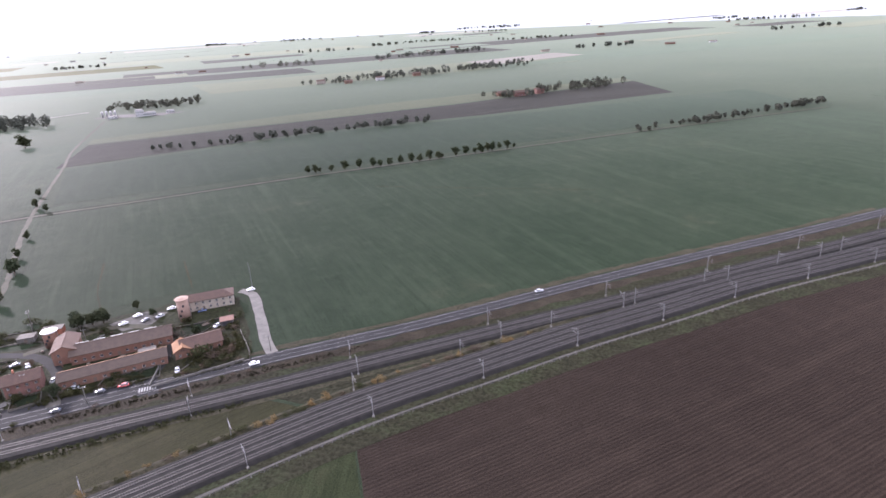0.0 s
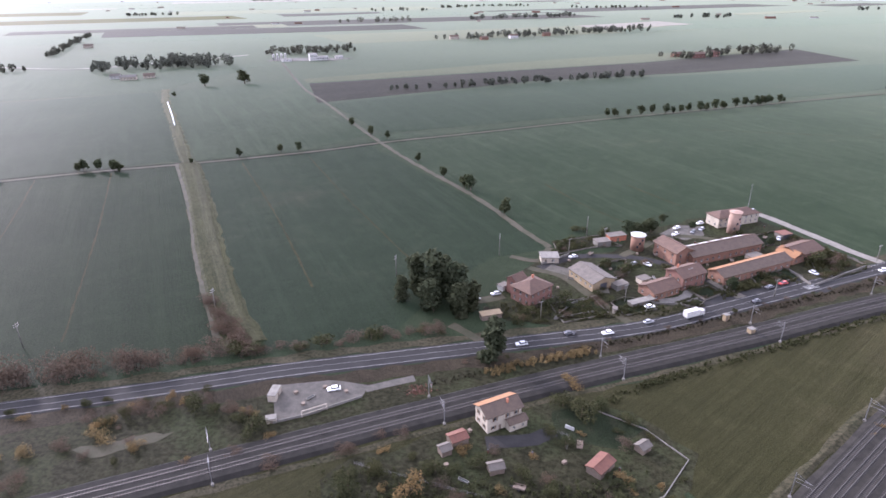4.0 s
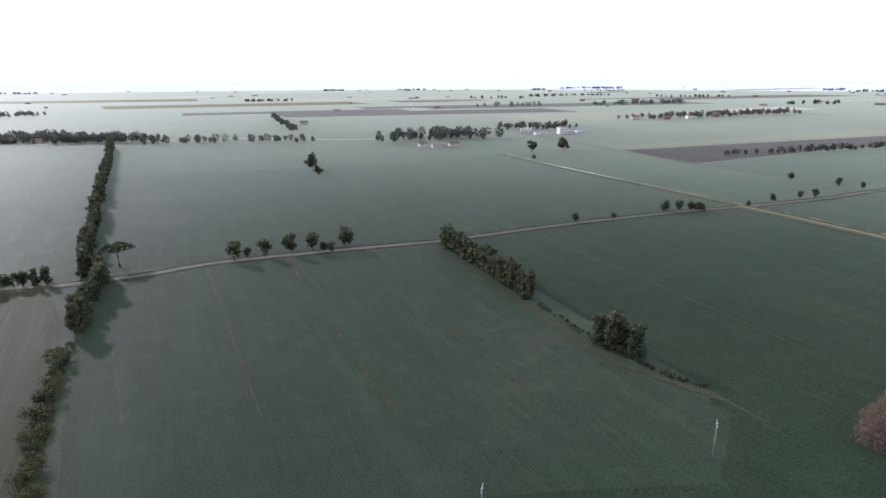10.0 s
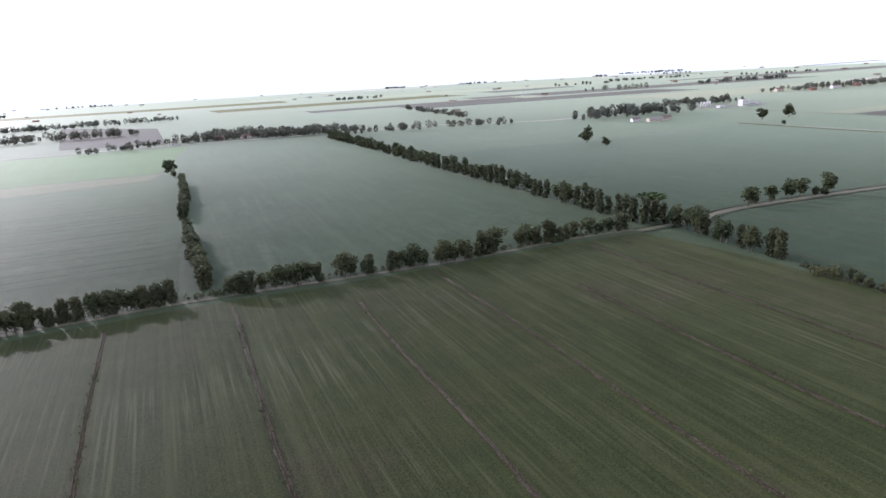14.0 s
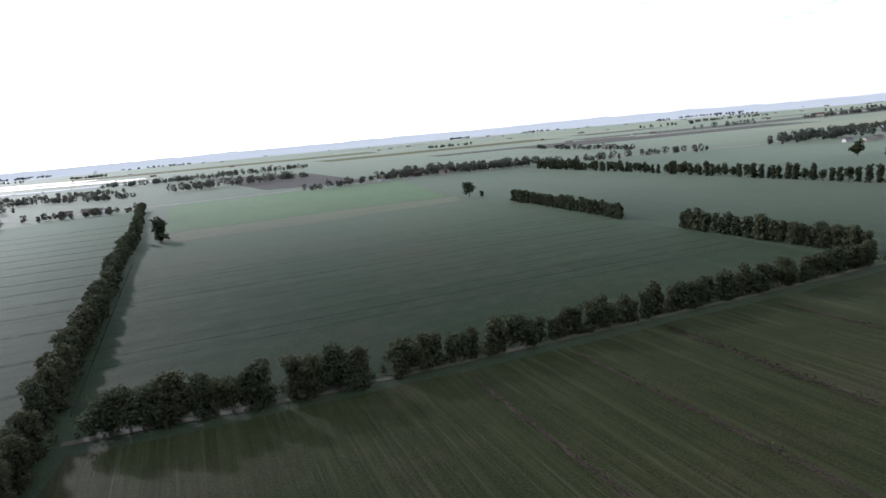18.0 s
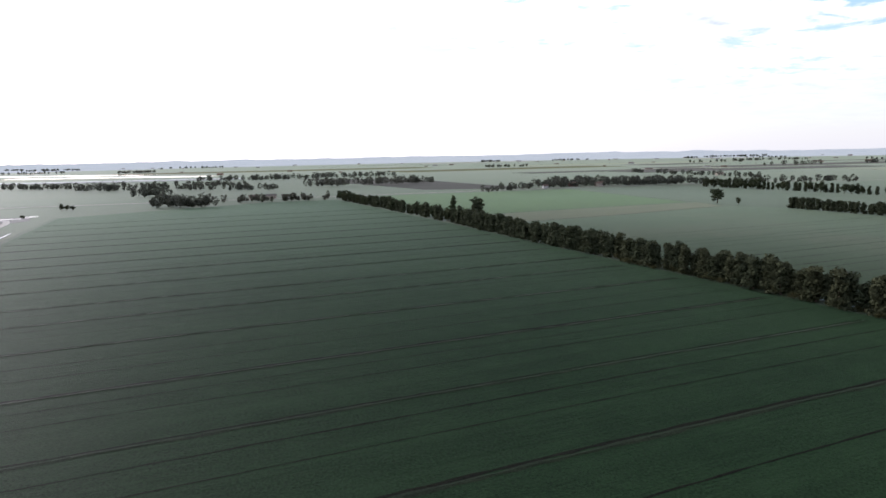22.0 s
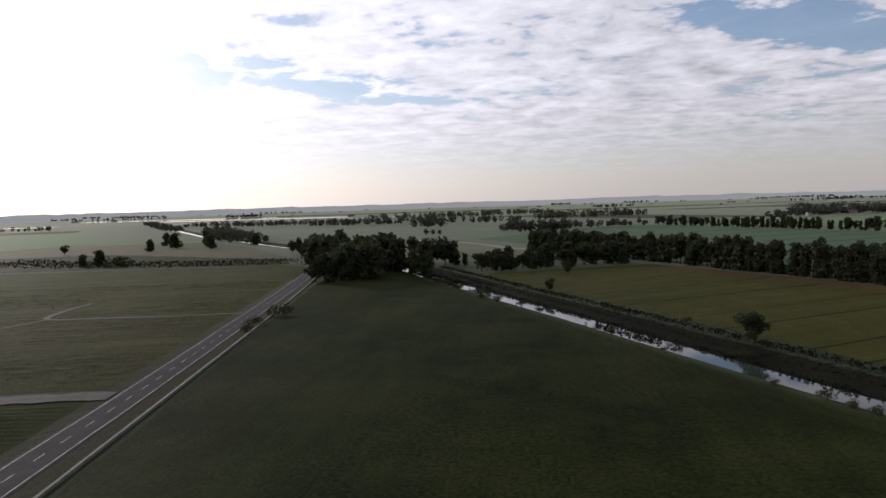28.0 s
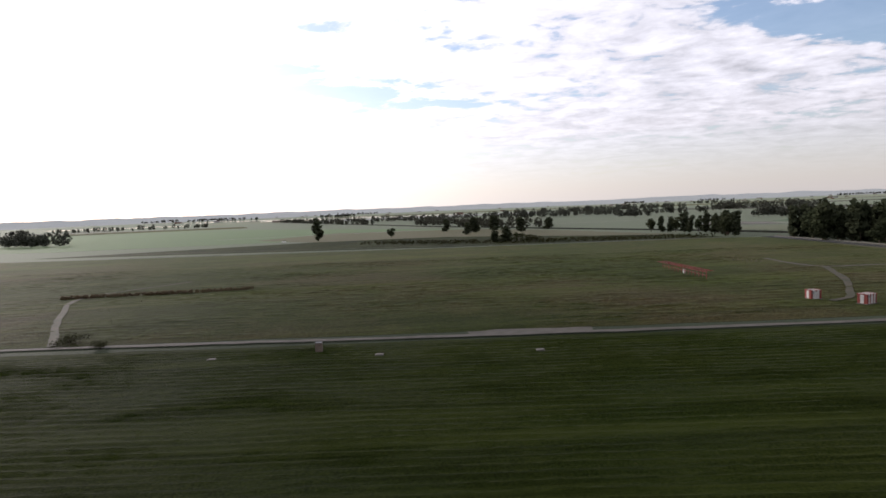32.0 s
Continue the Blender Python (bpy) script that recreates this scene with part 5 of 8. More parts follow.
def wood(name, pts, width, n, h, label, seed, mat=None, size=1.5, category="wood", base=0.0):
    """A far wood or hedge: crowns of many leaf clumps along a line, one mesh."""
    rnd = np.random.RandomState(seed)
    line = smooth_line(pts, 5.0)
    out = []
    for _ in range(n):
        at = rnd.uniform(0, len(line) - 1.001)
        p = line[int(at)] + (line[int(at) + 1] - line[int(at)]) * (at % 1) + rnd.uniform(-width / 2, width / 2, 2)
        hh = h * rnd.uniform(0.55, 1.15)
        r = hh * rnd.uniform(0.26, 0.42)
        k = int(46 * (hh / 10) ** 0.8) + 10
        d = rnd.normal(0, 1, (k, 3))
        d /= np.linalg.norm(d, axis=1)[:, None]
        d *= (0.6 + 0.4 * rnd.uniform(0, 1, (k, 1)))
        c = np.array([p[0], p[1], hh * 0.56]) + d * (r, r, hh * 0.44)
        out.append(c[c[:, 2] > 0.2] + (0, 0, base))
    me = leaf_mesh(name, np.concatenate(out), size, mat or L_far_haze, rnd)
    return tagged(new(name, me), label, category, "", "stuff")


row(ROW_K[:5], 7.5, ["gum", "gum", "broad"], 10, 15, "tall grey-green eucalyptus in a long windbreak", "windbreak between two fields", 1.5)
row([(-850, 322), (-838, 286), (-826, 242)], 6.0, ["gum", "broad"], 10, 14.5, "tall grey-green eucalyptus at the end of a windbreak", "windbreak between two fields", 1.5)
row([(-822, 228), (-812, 192), (-804, 170), (-796, 150), (-788, 132), (-776, 100), (-766, 72)], 4.0, ["bramble", "bramble", "broad"], 2.6, 5.2, "low bramble bush along a field edge", "field edge bushes", 1.8, wide=1.25)
row([(-669, 358), (-658, 328), (-648, 296), (-640, 268), (-637, 259)], 3.8, ["gum"], 11, 14.5, "tall tree in a short dark windbreak", "short windbreak", 0.8)
for x, y, h in [(-619, 207, 15), (-614, 199, 14), (-623, 212, 13), (-616, 205, 12)]:
    tree("gum", x, y, h, "big rounded tree standing in a green field", "short windbreak", 1.15)
wood("field_edge_weeds", [(-824, 234), (-812, 192), (-796, 150), (-776, 100), (-766, 72)], 4.5, 260, 2.2, "dark brambles and weeds along a field edge", 89, L_bramble, 0.3, "weeds")
wood("field_edge_weeds", [(-636, 256), (-630, 236), (-624, 218), (-612, 192), (-600, 176)], 3.0, 120, 1.2, "rough weeds between two trees at a field edge", 99, L_bank, 0.3, "weeds")
for x, y, h in [(-787, 339, 12), (-781, 343, 7), (-771, 344, 11), (-758, 348, 13), (-746, 355, 12), (-739, 351, 7), (-735, 349, 7), (-727, 357, 14)]:
    tree("broad", x, y, h, "round dark tree beside a farm track", "trees by the farm track")
tree("pine", -846, 334, 13, "umbrella pine with a flat dark crown", "", 1.35)
row([(-1060, 250), (-1002, 266), (-958, 278), (-906, 298), (-872, 308)], 4.3, ["broad", "broad", "gum"], 7, 12.5, "leafy tree on a field boundary", "boundary trees", 1.8, 0.03, 1.25, gaps=((0.33, 0.35), (0.65, 0.68)))
row([(-1352, 154), (-1334, 159), (-1318, 163), (-1300, 168), (-1284, 172)], 4.2, ["gum", "broad"], 11, 15, "big bushy tree at the end of a boundary row", "boundary trees", 1.2, 0, 1.35, gaps=((0.62, 0.66),))
row([(-1277, 176), (-1241, 189), (-1189, 208), (-1127, 229), (-1080, 247)], 2.9, ["gum", "gum", "broad"], 7.5, 12, "dark leafy tree in a boundary row", "boundary trees", 1.6, 0.03, 1.1)
wood("hedge_undergrowth", [(-1372, 151), (-1318, 168), (-1241, 191), (-1127, 231), (-1060, 252), (-958, 280), (-880, 306)], 3.5, 330, 3.2, "dark undergrowth below a boundary row of trees", 90, L_bramble, 0.4, "undergrowth")
row([(-1072, 262), (-1088, 300), (-1112, 360)], 3.9, ["gum"], 9.5, 13, "tall tree in a windbreak", "windbreak rows", 1.0, 0, 1.15)
row([(-1132, 410), (-1150, 468), (-1184, 566)], 4.4, ["gum"], 8.5, 12, "tall tree in a windbreak", "windbreak rows", 1.0, 0.04, 1.15)
tree("broad", -1219, 634, 16, "big round lone tree in the fields", "", 1.25)
tree("broad", -1208, 612, 8, "small round tree beside a big one")
row(ROW_4[:8], 3.7, ["gum"], 10, 14.5, "dense grey-green tree in a long field row", "long field row", 1.5, 0, 1.12, gaps=((0.248, 0.276),))
row(ROW_4[7:], 5.0, ["gum", "gum", "broad"], 9, 14, "dense grey-green tree in a long field row", "long field row", 2.0)
row([(-1330, 55), (-1358, 115), (-1376, 165), (-1398, 225), (-1440, 330)], 5.0, ["bramble"], 2.0, 4.0, "dark bramble bush under a tree row", "bramble under the row", 2.2)
tree("gum", -1487, 516, 20, "big dark tree standing off a row", "", 1.4)
tree("poplar", -1508, 520, 20, "tall narrow tree above a row")
row([(-1876, 470), (-1845, 404), (-1816, 347), (-1785, 270), (-1759, 200)], 3.6, ["gum", "gum", "broad"], 13, 18, "tall dark tree along a lane", "lane trees", 1.6)
row([(-1758, 196), (-1745, 162), (-1735, 132), (-1726, 98), (-1722, 70)], 3.8, ["gum", "gum", "broad"], 10, 16, "tall dark tree along a lane", "lane trees", 1.6)
tree("gum", -1688.5, 113.5, 13.5, "big dense dark tree standing beside a lane", "lane trees", 1.75)
for x, y, h in [(-1670, 88, 9)]:
    tree("broad", x, y, h * 1.1, "dark bushy tree beside a lane", "lane trees", 1.2)
row([(-1922, 347), (-1900, 349), (-1880, 352), (-1862, 354), (-1838, 356)], 3.3, ["gum", "gum", "broad"], 9, 14, "leafy tree at the edge of a stubble field", "stubble edge trees", 2.0, 0.05, 1.2, gaps=((0.17, 0.25),))
for x, y, h, k in [(-1707.5, 119, 15, "gum"), (-1713, 112, 8, "broad"), (-1698, 104, 6, "broad"), (-1704, 108, 9, "broad"), (-1706, 100, 10, "gum"), (-1700, 95, 10, "broad"), (-1697, 86, 9, "broad"), (-1687, 96, 6, "broad"), (-1677, 88, 6, "broad"), (-1728, 120, 9, "gum"), (-1724, 105, 9, "gum"), (-1726, 97, 11, "gum"), (-1719, 86, 9, "gum"), (-1733, 112, 12, "gum"), (-1730, 88, 12, "gum"), (-1712, 76, 8, "broad")]:
    tree(k, x, y, h, "dark bushy tree crowding a lane", "lane trees", 1.3)
row([(-1929, 338), (-1915, 340), (-1902, 342), (-1892, 345)], 3.6, ["broad", "gum"], 7, 11, "leafy tree at the edge of a stubble field", "stubble edge trees", 1.5, 0.0, 1.1)
tree("broad", -1886, 310, 8, "small round tree standing in stubble")
tree("broad", -1908, 253, 6.5, "round bush on the canal bank")
tree("broad", -1877, 153, 9, "dark round bush on the canal bank", "", 1.2)
tree("bramble", -1863, 113, 5, "low dark bush on the canal bank")
row([(-1950, 372), (-1921, 285), (-1896, 215), (-1874, 152), (-1858, 108), (-1840, 55)], 34, ["bramble"], 1.0, 2.0, "dark weedy bush on the canal bank", "canal bank bushes", 2.8, wide=1.3)
for k, (dx, n, h, z) in enumerate([(1.5, 1900, 0.5, 0.0), (-2.5, 2300, 0.6, -0.5), (-5.5, 2300, 0.6, -0.9)]):
    wood("bank_weeds", [(x + dx, y) for x, y in [(-1950, 372), (-1921, 285), (-1896, 215), (-1874, 152), (-1858, 108), (-1840, 55)]], 5.0, n, h, "dark brown weeds on the canal bank", 110 + k, L_bank, 0.26, "weeds", z)
wood("bank_weeds", [(-1992, 394), (-1966, 330), (-1946, 275), (-1931, 232), (-1906, 161), (-1886, 104), (-1860, 32)], 3.0, 300, 0.6, "dark weeds along the canal's meadow bank", 92, L_bank, 0.3, "weeds", -1.35)
for k, dx in enumerate((-6.9, 3.8)):
    wood("water_edge_reeds", [(x + dx, y) for x, y in CANAL_2[5:]], 1.6, (110, 700)[k], (0.5, 1.0)[k], "dark reeds at the canal's water edge", 130 + k, L_bank, 0.3, "reeds", -1.65)
rb = np.random.RandomState(15)
for k in range(11):     # reeds and bushes leaning over the water
    u = rb.uniform(60, 372)
    x = np.interp(u, [c[1] for c in CANAL_2[::-1]], [c[0] for c in CANAL_2[::-1]])
    tree("bramble", x + (-7.0, 4.4, 5.0)[k % 3], u, rb.uniform(0.8, 1.8) + (k % 3) * 0.5, "dark bush at the canal's water edge", "canal edge bushes", 1.3, -1.45)
for x, y, h in [(-1887, 112, 3.4), (-1885.5, 107, 3.0), (-1884.5, 102, 3.6), (-1883, 97, 3.2), (-1881, 92, 3.8), (-1879, 87, 3.0), (-1891, 122, 2.2), (-1955, 300, 5.5), (-1950, 288, 4.5), (-1946, 274, 5.0), (-1938, 250, 4.2), (-1933, 239, 5.0), (-1926, 226, 4.6), (-1921, 214, 3.2), (-1933, 272, 3.6), (-1940, 290, 4.0), (-1918, 232, 3.0)]:
    tree("bramble", x + 1.5, y, h * 0.62, "dark bush overhanging the canal", "canal edge bushes", 1.05, -0.9)
wood("water_edge_reeds", [(-1911, 186), (-1905, 170), (-1897, 149)], 1.6, 60, 2.6, "tall thin reeds standing out over the water", 133, L_bank, 0.3, "reeds", -0.8)
rw = random.Random(5)
for _ in range(46):
    y = 318 + 80 * rw.random() ** 1.4
    bank_x = -1971 - (y - 382) * 0.41
    x = rw.uniform(-2021 if y < 400 else -2016, bank_x - 9)
    tree(rw.choice(["gum", "gum", "broad"]), x, y, rw.uniform(15, 24) * (0.82 if x > bank_x - 20 else 1.0), "very tall dark tree in a small wood", "small wood by the road", 1.0)
row([(-2016, 318), (-2000, 313), (-1988, 325), (-1978, 350)], 5.0, ["broad", "gum"], 12, 19, "tall dark tree at the edge of a small wood", "small wood by the road", 1.5)
for x, y, h, k in [(-1953, 380, 17, "broad"), (-1946, 378, 18, "broad"), (-1940, 377, 15, "gum"), (-1934, 372, 8, "gum"), (-1957, 396, 11, "broad"), (-1942, 400, 12, "broad")]:
    tree(k, x, y, h, "round dark tree near the canal", "small wood by the road", 1.0)
row([(-2040, 425), (-2032, 470), (-2050, 500), (-2070, 520)], 6, ["broad", "gum"], 11, 17, "dark tree of a wood edge", "small wood by the road", 3)
tree("poplar", -2362, 577, 21, "tall dark upright tree in open grass", "", 1.7)
tree("broad", -2294, 588, 10, "round bush in open grass", "", 1.2)
for x, y, h, k in [(-2205, 452, 9, "gum"), (-2196, 458, 11, "gum"), (-2186, 462, 8, "bramble"), (-2176, 445, 5, "bramble"), (-2212, 640, 15, "gum"), (-2188, 668, 16, "gum"), (-2166, 612, 15, "gum"), (-2132, 648, 12, "gum"), (-2220, 600, 12, "gum"), (-2240, 690, 14, "gum")]:
    tree(k, x, y, h, "dark tree in a marshy strip", "marsh trees", 1.6)
tree("bramble", -2327, 137, 2.6, "low dark bush by a service track", "", 1.6)
tree("bramble", -2317, 132, 2.0, "low dark bush by a service track", "", 1.5)
for x, y, h in [(-2012, 222, 5), (-2017, 195, 3), (-2018, 206, 3.5)]:
    tree("bramble", x, y, h, "bush beside the perimeter road", "perimeter road bushes")
wood("reed_strip", [(-2380, 218), (-2342, 222), (-2313, 226)], 2.0, 330, 1.5, "reddish dry reeds in rough grass", 120, L_weed, 0.25, "reeds")
# by the bending road and the hamlet
for pts, lo, hi in [([(-571, 140), (-562, 148), (-553, 153.5), (-546, 155.5)], 5.5, 9), ([(-540, 157.5), (-532, 158.5), (-523, 159.5), (-512, 162)], 7, 11.5), ([(-506, 162), (-500, 163), (-495, 164)], 8, 11)]:
    row(pts, 2.9, ["shrub"], lo, hi, "leafless reddish-brown shrub above the road", "roadside shrubs", 1.1, 0.05, wide=0.85)
for x0, x1, lo, hi in [(-452, -433, 6.5, 9), (-430, -420, 4, 6), (-415, -403, 8, 10.5), (-396, -386, 8, 10), (-377, -364, 6.5, 9), (-356, -346, 5, 7.5)]:
    row([(x0, 172.4 + (x0 + 452) * 0.166), (x1, 172.4 + (x1 + 452) * 0.166)], 3.0, ["shrub"], lo, hi, "leafless reddish-brown shrub above the road", "roadside shrubs", 1.3, 0, wide=0.95)
row([(-466, 169), (-430, 174), (-395, 180), (-350, 188)], 5.0, ["shrub"], 1.2, 2.6, "low brown thicket above the road", "roadside shrubs", 1.4, 0.1, wide=1.4)
row([(-345, 192), (-318, 192), (-290, 196), (-262, 198)], 3.6, ["shrub", "bramble"], 2.2, 4.5, "brown thicket shrub beside the road", "roadside shrubs", 2.0, wide=1.25)
row([(-350, 210), (-341, 200), (-334, 190), (-360, 232)], 3.4, ["shrub"], 3.5, 6, "brown leafless shrub at the canal's end", "canal end shrubs", 2.2)
for x, y, h in [(-273, 230, 19), (-266, 224, 22), (-258, 219, 20), (-268, 214, 15), (-258, 209, 15), (-252, 213, 14), (-262, 234, 16), (-280, 224, 12), (-249, 178, 17)]:
    tree("gum", x, y, h * 0.95, "tall dense eucalyptus at the hamlet's edge", "eucalyptus clump", 1.25)
for x, y, h in [(-235, 360, 11), (-221, 318, 10), (-238, 366, 9), (-249, 390, 8), (-264, 430, 7), (-318, 552, 8), (-300, 512, 9), (-286, 500, 7), (-353, 468, 8), (-367, 467, 7), (-396, 458, 7), (-471, 428, 8), (-499, 430, 7), (-486, 433, 9), (-477, 433, 8), (-573, 407, 7), (-543, 413, 5), (-496, 433, 9), (-474, 429, 8), (-426, 442, 5)]:
    tree("broad", x, y, h, "round dark tree beside a farm track", "trees by the farm track")
for x, y, h in [(-466, 811, 18), (-511, 797, 16), (-782, 675, 19), (-772, 640, 10), (-526, 726, 6)]:
    tree("broad", x, y, h, "big round lone tree far out in the fields", "lone field trees", 1.2)
row([(-85, 560), (-7, 570), (71, 592), (133, 612)], 8, ["broad"], 5, 11, "dark tree in a hedge line", "hedge beyond the hamlet", 3, 0.2)
row([(-150, 282), (-158, 280), (-166, 281)], 5, ["broad"], 7, 9, "dark garden tree behind the farm", "hamlet trees", 1.5, wide=1.3)
for x, y, h, k in [(-143, 218.5, 7, "broad"), (-86, 238, 4.5, "shrub"), (-80, 242, 4.5, "shrub"), (-92, 240, 6, "bramble"), (-230, 207, 4, "bramble"), (-222, 213, 4, "bramble"), (-214, 215, 5, "bramble"), (-236, 202, 4, "bramble"), (-180, 240, 5, "bramble"), (-187, 246, 4, "bramble"), (-160, 219, 3, "bramble"), (-172, 206, 3, "bramble"), (-150, 284, 6, "broad"), (-140, 296, 5, "broad"), (-120, 262, 4, "bramble"), (-128, 286, 5, "broad"), (-196, 214, 3, "bramble"), (-100, 262, 5, "broad"), (-188, 288, 4, "bramble"), (-196, 276, 4, "bramble"), (-176, 280, 5, "bramble"), (-203, 268, 4, "bramble")]:
    tree(k, x, y, h, "garden bush or tree among the farm buildings", "hamlet trees", 1.15)
wood("yellow_reeds", [(-252, 170), (-240, 174), (-226, 177), (-214, 180)], 3.5, 150, 2.2, "band of yellow dry reeds between road and railway", 93, L_reed, 0.3, "reeds")
wood("railside_undergrowth", [(-272, 167), (-262, 169), (-240, 176), (-190, 188), (-110, 210), (-20, 236)], 3.0, 520, 0.7, "low brown weeds between road and railway", 94, L_bank, 0.3, "weeds")
wood("garden_undergrowth", [(-300, 126), (-276, 122), (-256, 116), (-236, 112), (-222, 118)], 14.0, 380, 2.0, "untidy dark undergrowth in the railway garden", 95, L_bramble, 0.28, "undergrowth")
wood("garden_undergrowth", [(-238, 214), (-222, 208), (-206, 205), (-190, 206), (-176, 204)], 7.0, 300, 1.9, "dark hedges and beds in the roadside gardens", 96, L_bramble, 0.28, "undergrowth")
wood("garden_undergrowth", [(-96, 236), (-86, 240), (-78, 246), (-84, 254)], 9.0, 260, 2.2, "dark garden shrubs round a red-roofed house", 97, L_bramble, 0.28, "undergrowth")
wood("garden_undergrowth", [(-150, 214), (-136, 221), (-118, 226), (-112, 224)], 6.0, 200, 1.8, "dark garden hedge before a long shed", 98, L_bramble, 0.28, "undergrowth")
row([(-440, 142), (-415, 143), (-390, 140)], 6, ["reed"], 2.5, 4.2, "golden dry bush beside the railway", "golden bushes", 5, wide=1.3)
row([(-372, 160), (-350, 162), (-330, 158), (-326, 150)], 4, ["shrub", "bramble"], 3, 5.5, "leafless brown shrub by the gravel yard", "yard shrubs", 4)
row([(-420, 160), (-380, 164), (-340, 168)], 6, ["bramble", "reed"], 1.5, 2.8, "low weeds below the road", "roadside weeds", 3)
for x, y, h, k in [(-232, 152, 4, "bramble"), (-228, 146, 5, "bramble"), (-222, 150, 4, "bramble"), (-226, 162, 3.6, "reed"), (-236, 134, 3, "bramble"), (-262, 130, 3, "bramble"), (-274, 128, 4, "bramble"), (-280, 121, 5, "reed"), (-250, 124, 3, "bramble"), (-243, 118, 3, "bramble"), (-268, 118, 3, "shrub"), (-288, 130, 3, "bramble"), (-215, 142, 3, "bramble"), (-240, 140, 3, "bramble"), (-256, 134, 2.5, "shrub"), (-296, 124, 4, "bramble"), (-220, 133, 3, "shrub")]:
    tree(k, x, y, h, "untidy garden bush around the railway house", "railway garden bushes", 1.3)
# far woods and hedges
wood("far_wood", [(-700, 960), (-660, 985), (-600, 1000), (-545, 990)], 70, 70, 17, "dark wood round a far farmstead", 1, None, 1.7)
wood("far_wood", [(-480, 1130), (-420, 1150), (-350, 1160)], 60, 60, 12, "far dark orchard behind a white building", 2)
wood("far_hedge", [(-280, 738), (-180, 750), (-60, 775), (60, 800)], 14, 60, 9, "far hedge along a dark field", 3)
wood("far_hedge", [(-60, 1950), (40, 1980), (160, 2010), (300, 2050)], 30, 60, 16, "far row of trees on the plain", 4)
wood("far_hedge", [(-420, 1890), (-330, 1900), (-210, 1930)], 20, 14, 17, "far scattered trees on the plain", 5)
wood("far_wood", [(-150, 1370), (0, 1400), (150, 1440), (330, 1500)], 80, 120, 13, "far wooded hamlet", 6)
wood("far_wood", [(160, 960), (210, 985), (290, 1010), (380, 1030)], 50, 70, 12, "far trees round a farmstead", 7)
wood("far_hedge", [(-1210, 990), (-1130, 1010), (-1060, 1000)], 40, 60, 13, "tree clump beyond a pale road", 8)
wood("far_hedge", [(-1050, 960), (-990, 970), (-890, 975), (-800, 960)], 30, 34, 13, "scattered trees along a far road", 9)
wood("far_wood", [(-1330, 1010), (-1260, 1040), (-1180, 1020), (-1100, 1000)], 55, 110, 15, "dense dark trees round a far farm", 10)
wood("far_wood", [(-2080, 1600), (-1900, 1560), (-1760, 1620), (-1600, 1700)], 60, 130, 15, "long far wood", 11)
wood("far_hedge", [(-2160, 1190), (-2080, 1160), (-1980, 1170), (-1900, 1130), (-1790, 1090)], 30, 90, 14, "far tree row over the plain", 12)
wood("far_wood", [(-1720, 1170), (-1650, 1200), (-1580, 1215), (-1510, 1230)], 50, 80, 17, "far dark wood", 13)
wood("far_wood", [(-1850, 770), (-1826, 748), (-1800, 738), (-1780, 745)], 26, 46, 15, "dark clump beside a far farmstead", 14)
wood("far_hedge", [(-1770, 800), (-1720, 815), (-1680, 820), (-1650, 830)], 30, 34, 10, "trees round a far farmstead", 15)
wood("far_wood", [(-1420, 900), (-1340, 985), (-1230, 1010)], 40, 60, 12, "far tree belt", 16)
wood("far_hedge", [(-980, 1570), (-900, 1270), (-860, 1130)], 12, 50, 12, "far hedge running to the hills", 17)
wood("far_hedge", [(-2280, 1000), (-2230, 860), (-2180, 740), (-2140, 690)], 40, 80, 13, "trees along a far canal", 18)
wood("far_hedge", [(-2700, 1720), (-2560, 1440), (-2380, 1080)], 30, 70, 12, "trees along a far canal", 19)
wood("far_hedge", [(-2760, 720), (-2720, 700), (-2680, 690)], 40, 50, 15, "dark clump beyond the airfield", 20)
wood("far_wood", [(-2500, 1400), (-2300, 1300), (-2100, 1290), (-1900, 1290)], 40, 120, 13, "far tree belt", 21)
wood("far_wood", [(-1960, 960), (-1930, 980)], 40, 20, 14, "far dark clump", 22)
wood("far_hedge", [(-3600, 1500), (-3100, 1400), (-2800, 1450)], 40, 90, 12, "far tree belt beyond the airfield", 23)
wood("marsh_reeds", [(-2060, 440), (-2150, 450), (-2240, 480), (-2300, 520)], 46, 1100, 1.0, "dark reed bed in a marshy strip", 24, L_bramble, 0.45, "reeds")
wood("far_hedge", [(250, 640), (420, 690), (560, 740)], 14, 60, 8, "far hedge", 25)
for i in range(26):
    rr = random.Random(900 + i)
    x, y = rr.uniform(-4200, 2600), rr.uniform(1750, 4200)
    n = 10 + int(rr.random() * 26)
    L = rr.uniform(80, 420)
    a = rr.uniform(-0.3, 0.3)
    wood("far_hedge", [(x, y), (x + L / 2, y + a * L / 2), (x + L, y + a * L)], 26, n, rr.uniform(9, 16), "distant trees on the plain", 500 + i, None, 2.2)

wood("railside_weeds", [(-66, 202), (-150, 175.5), (-205, 158.5), (-222, 149)], 3.6, 420, 1.2, "dark weeds between a field and the railway", 26, L_bramble, 0.3, "weeds")
wood("garden_weeds", [(-292, 122), (-268, 112), (-246, 110), (-226, 120)], 15, 230, 1.3, "dark weeds in an untidy railway garden", 27, L_bank, 0.28, "weeds")

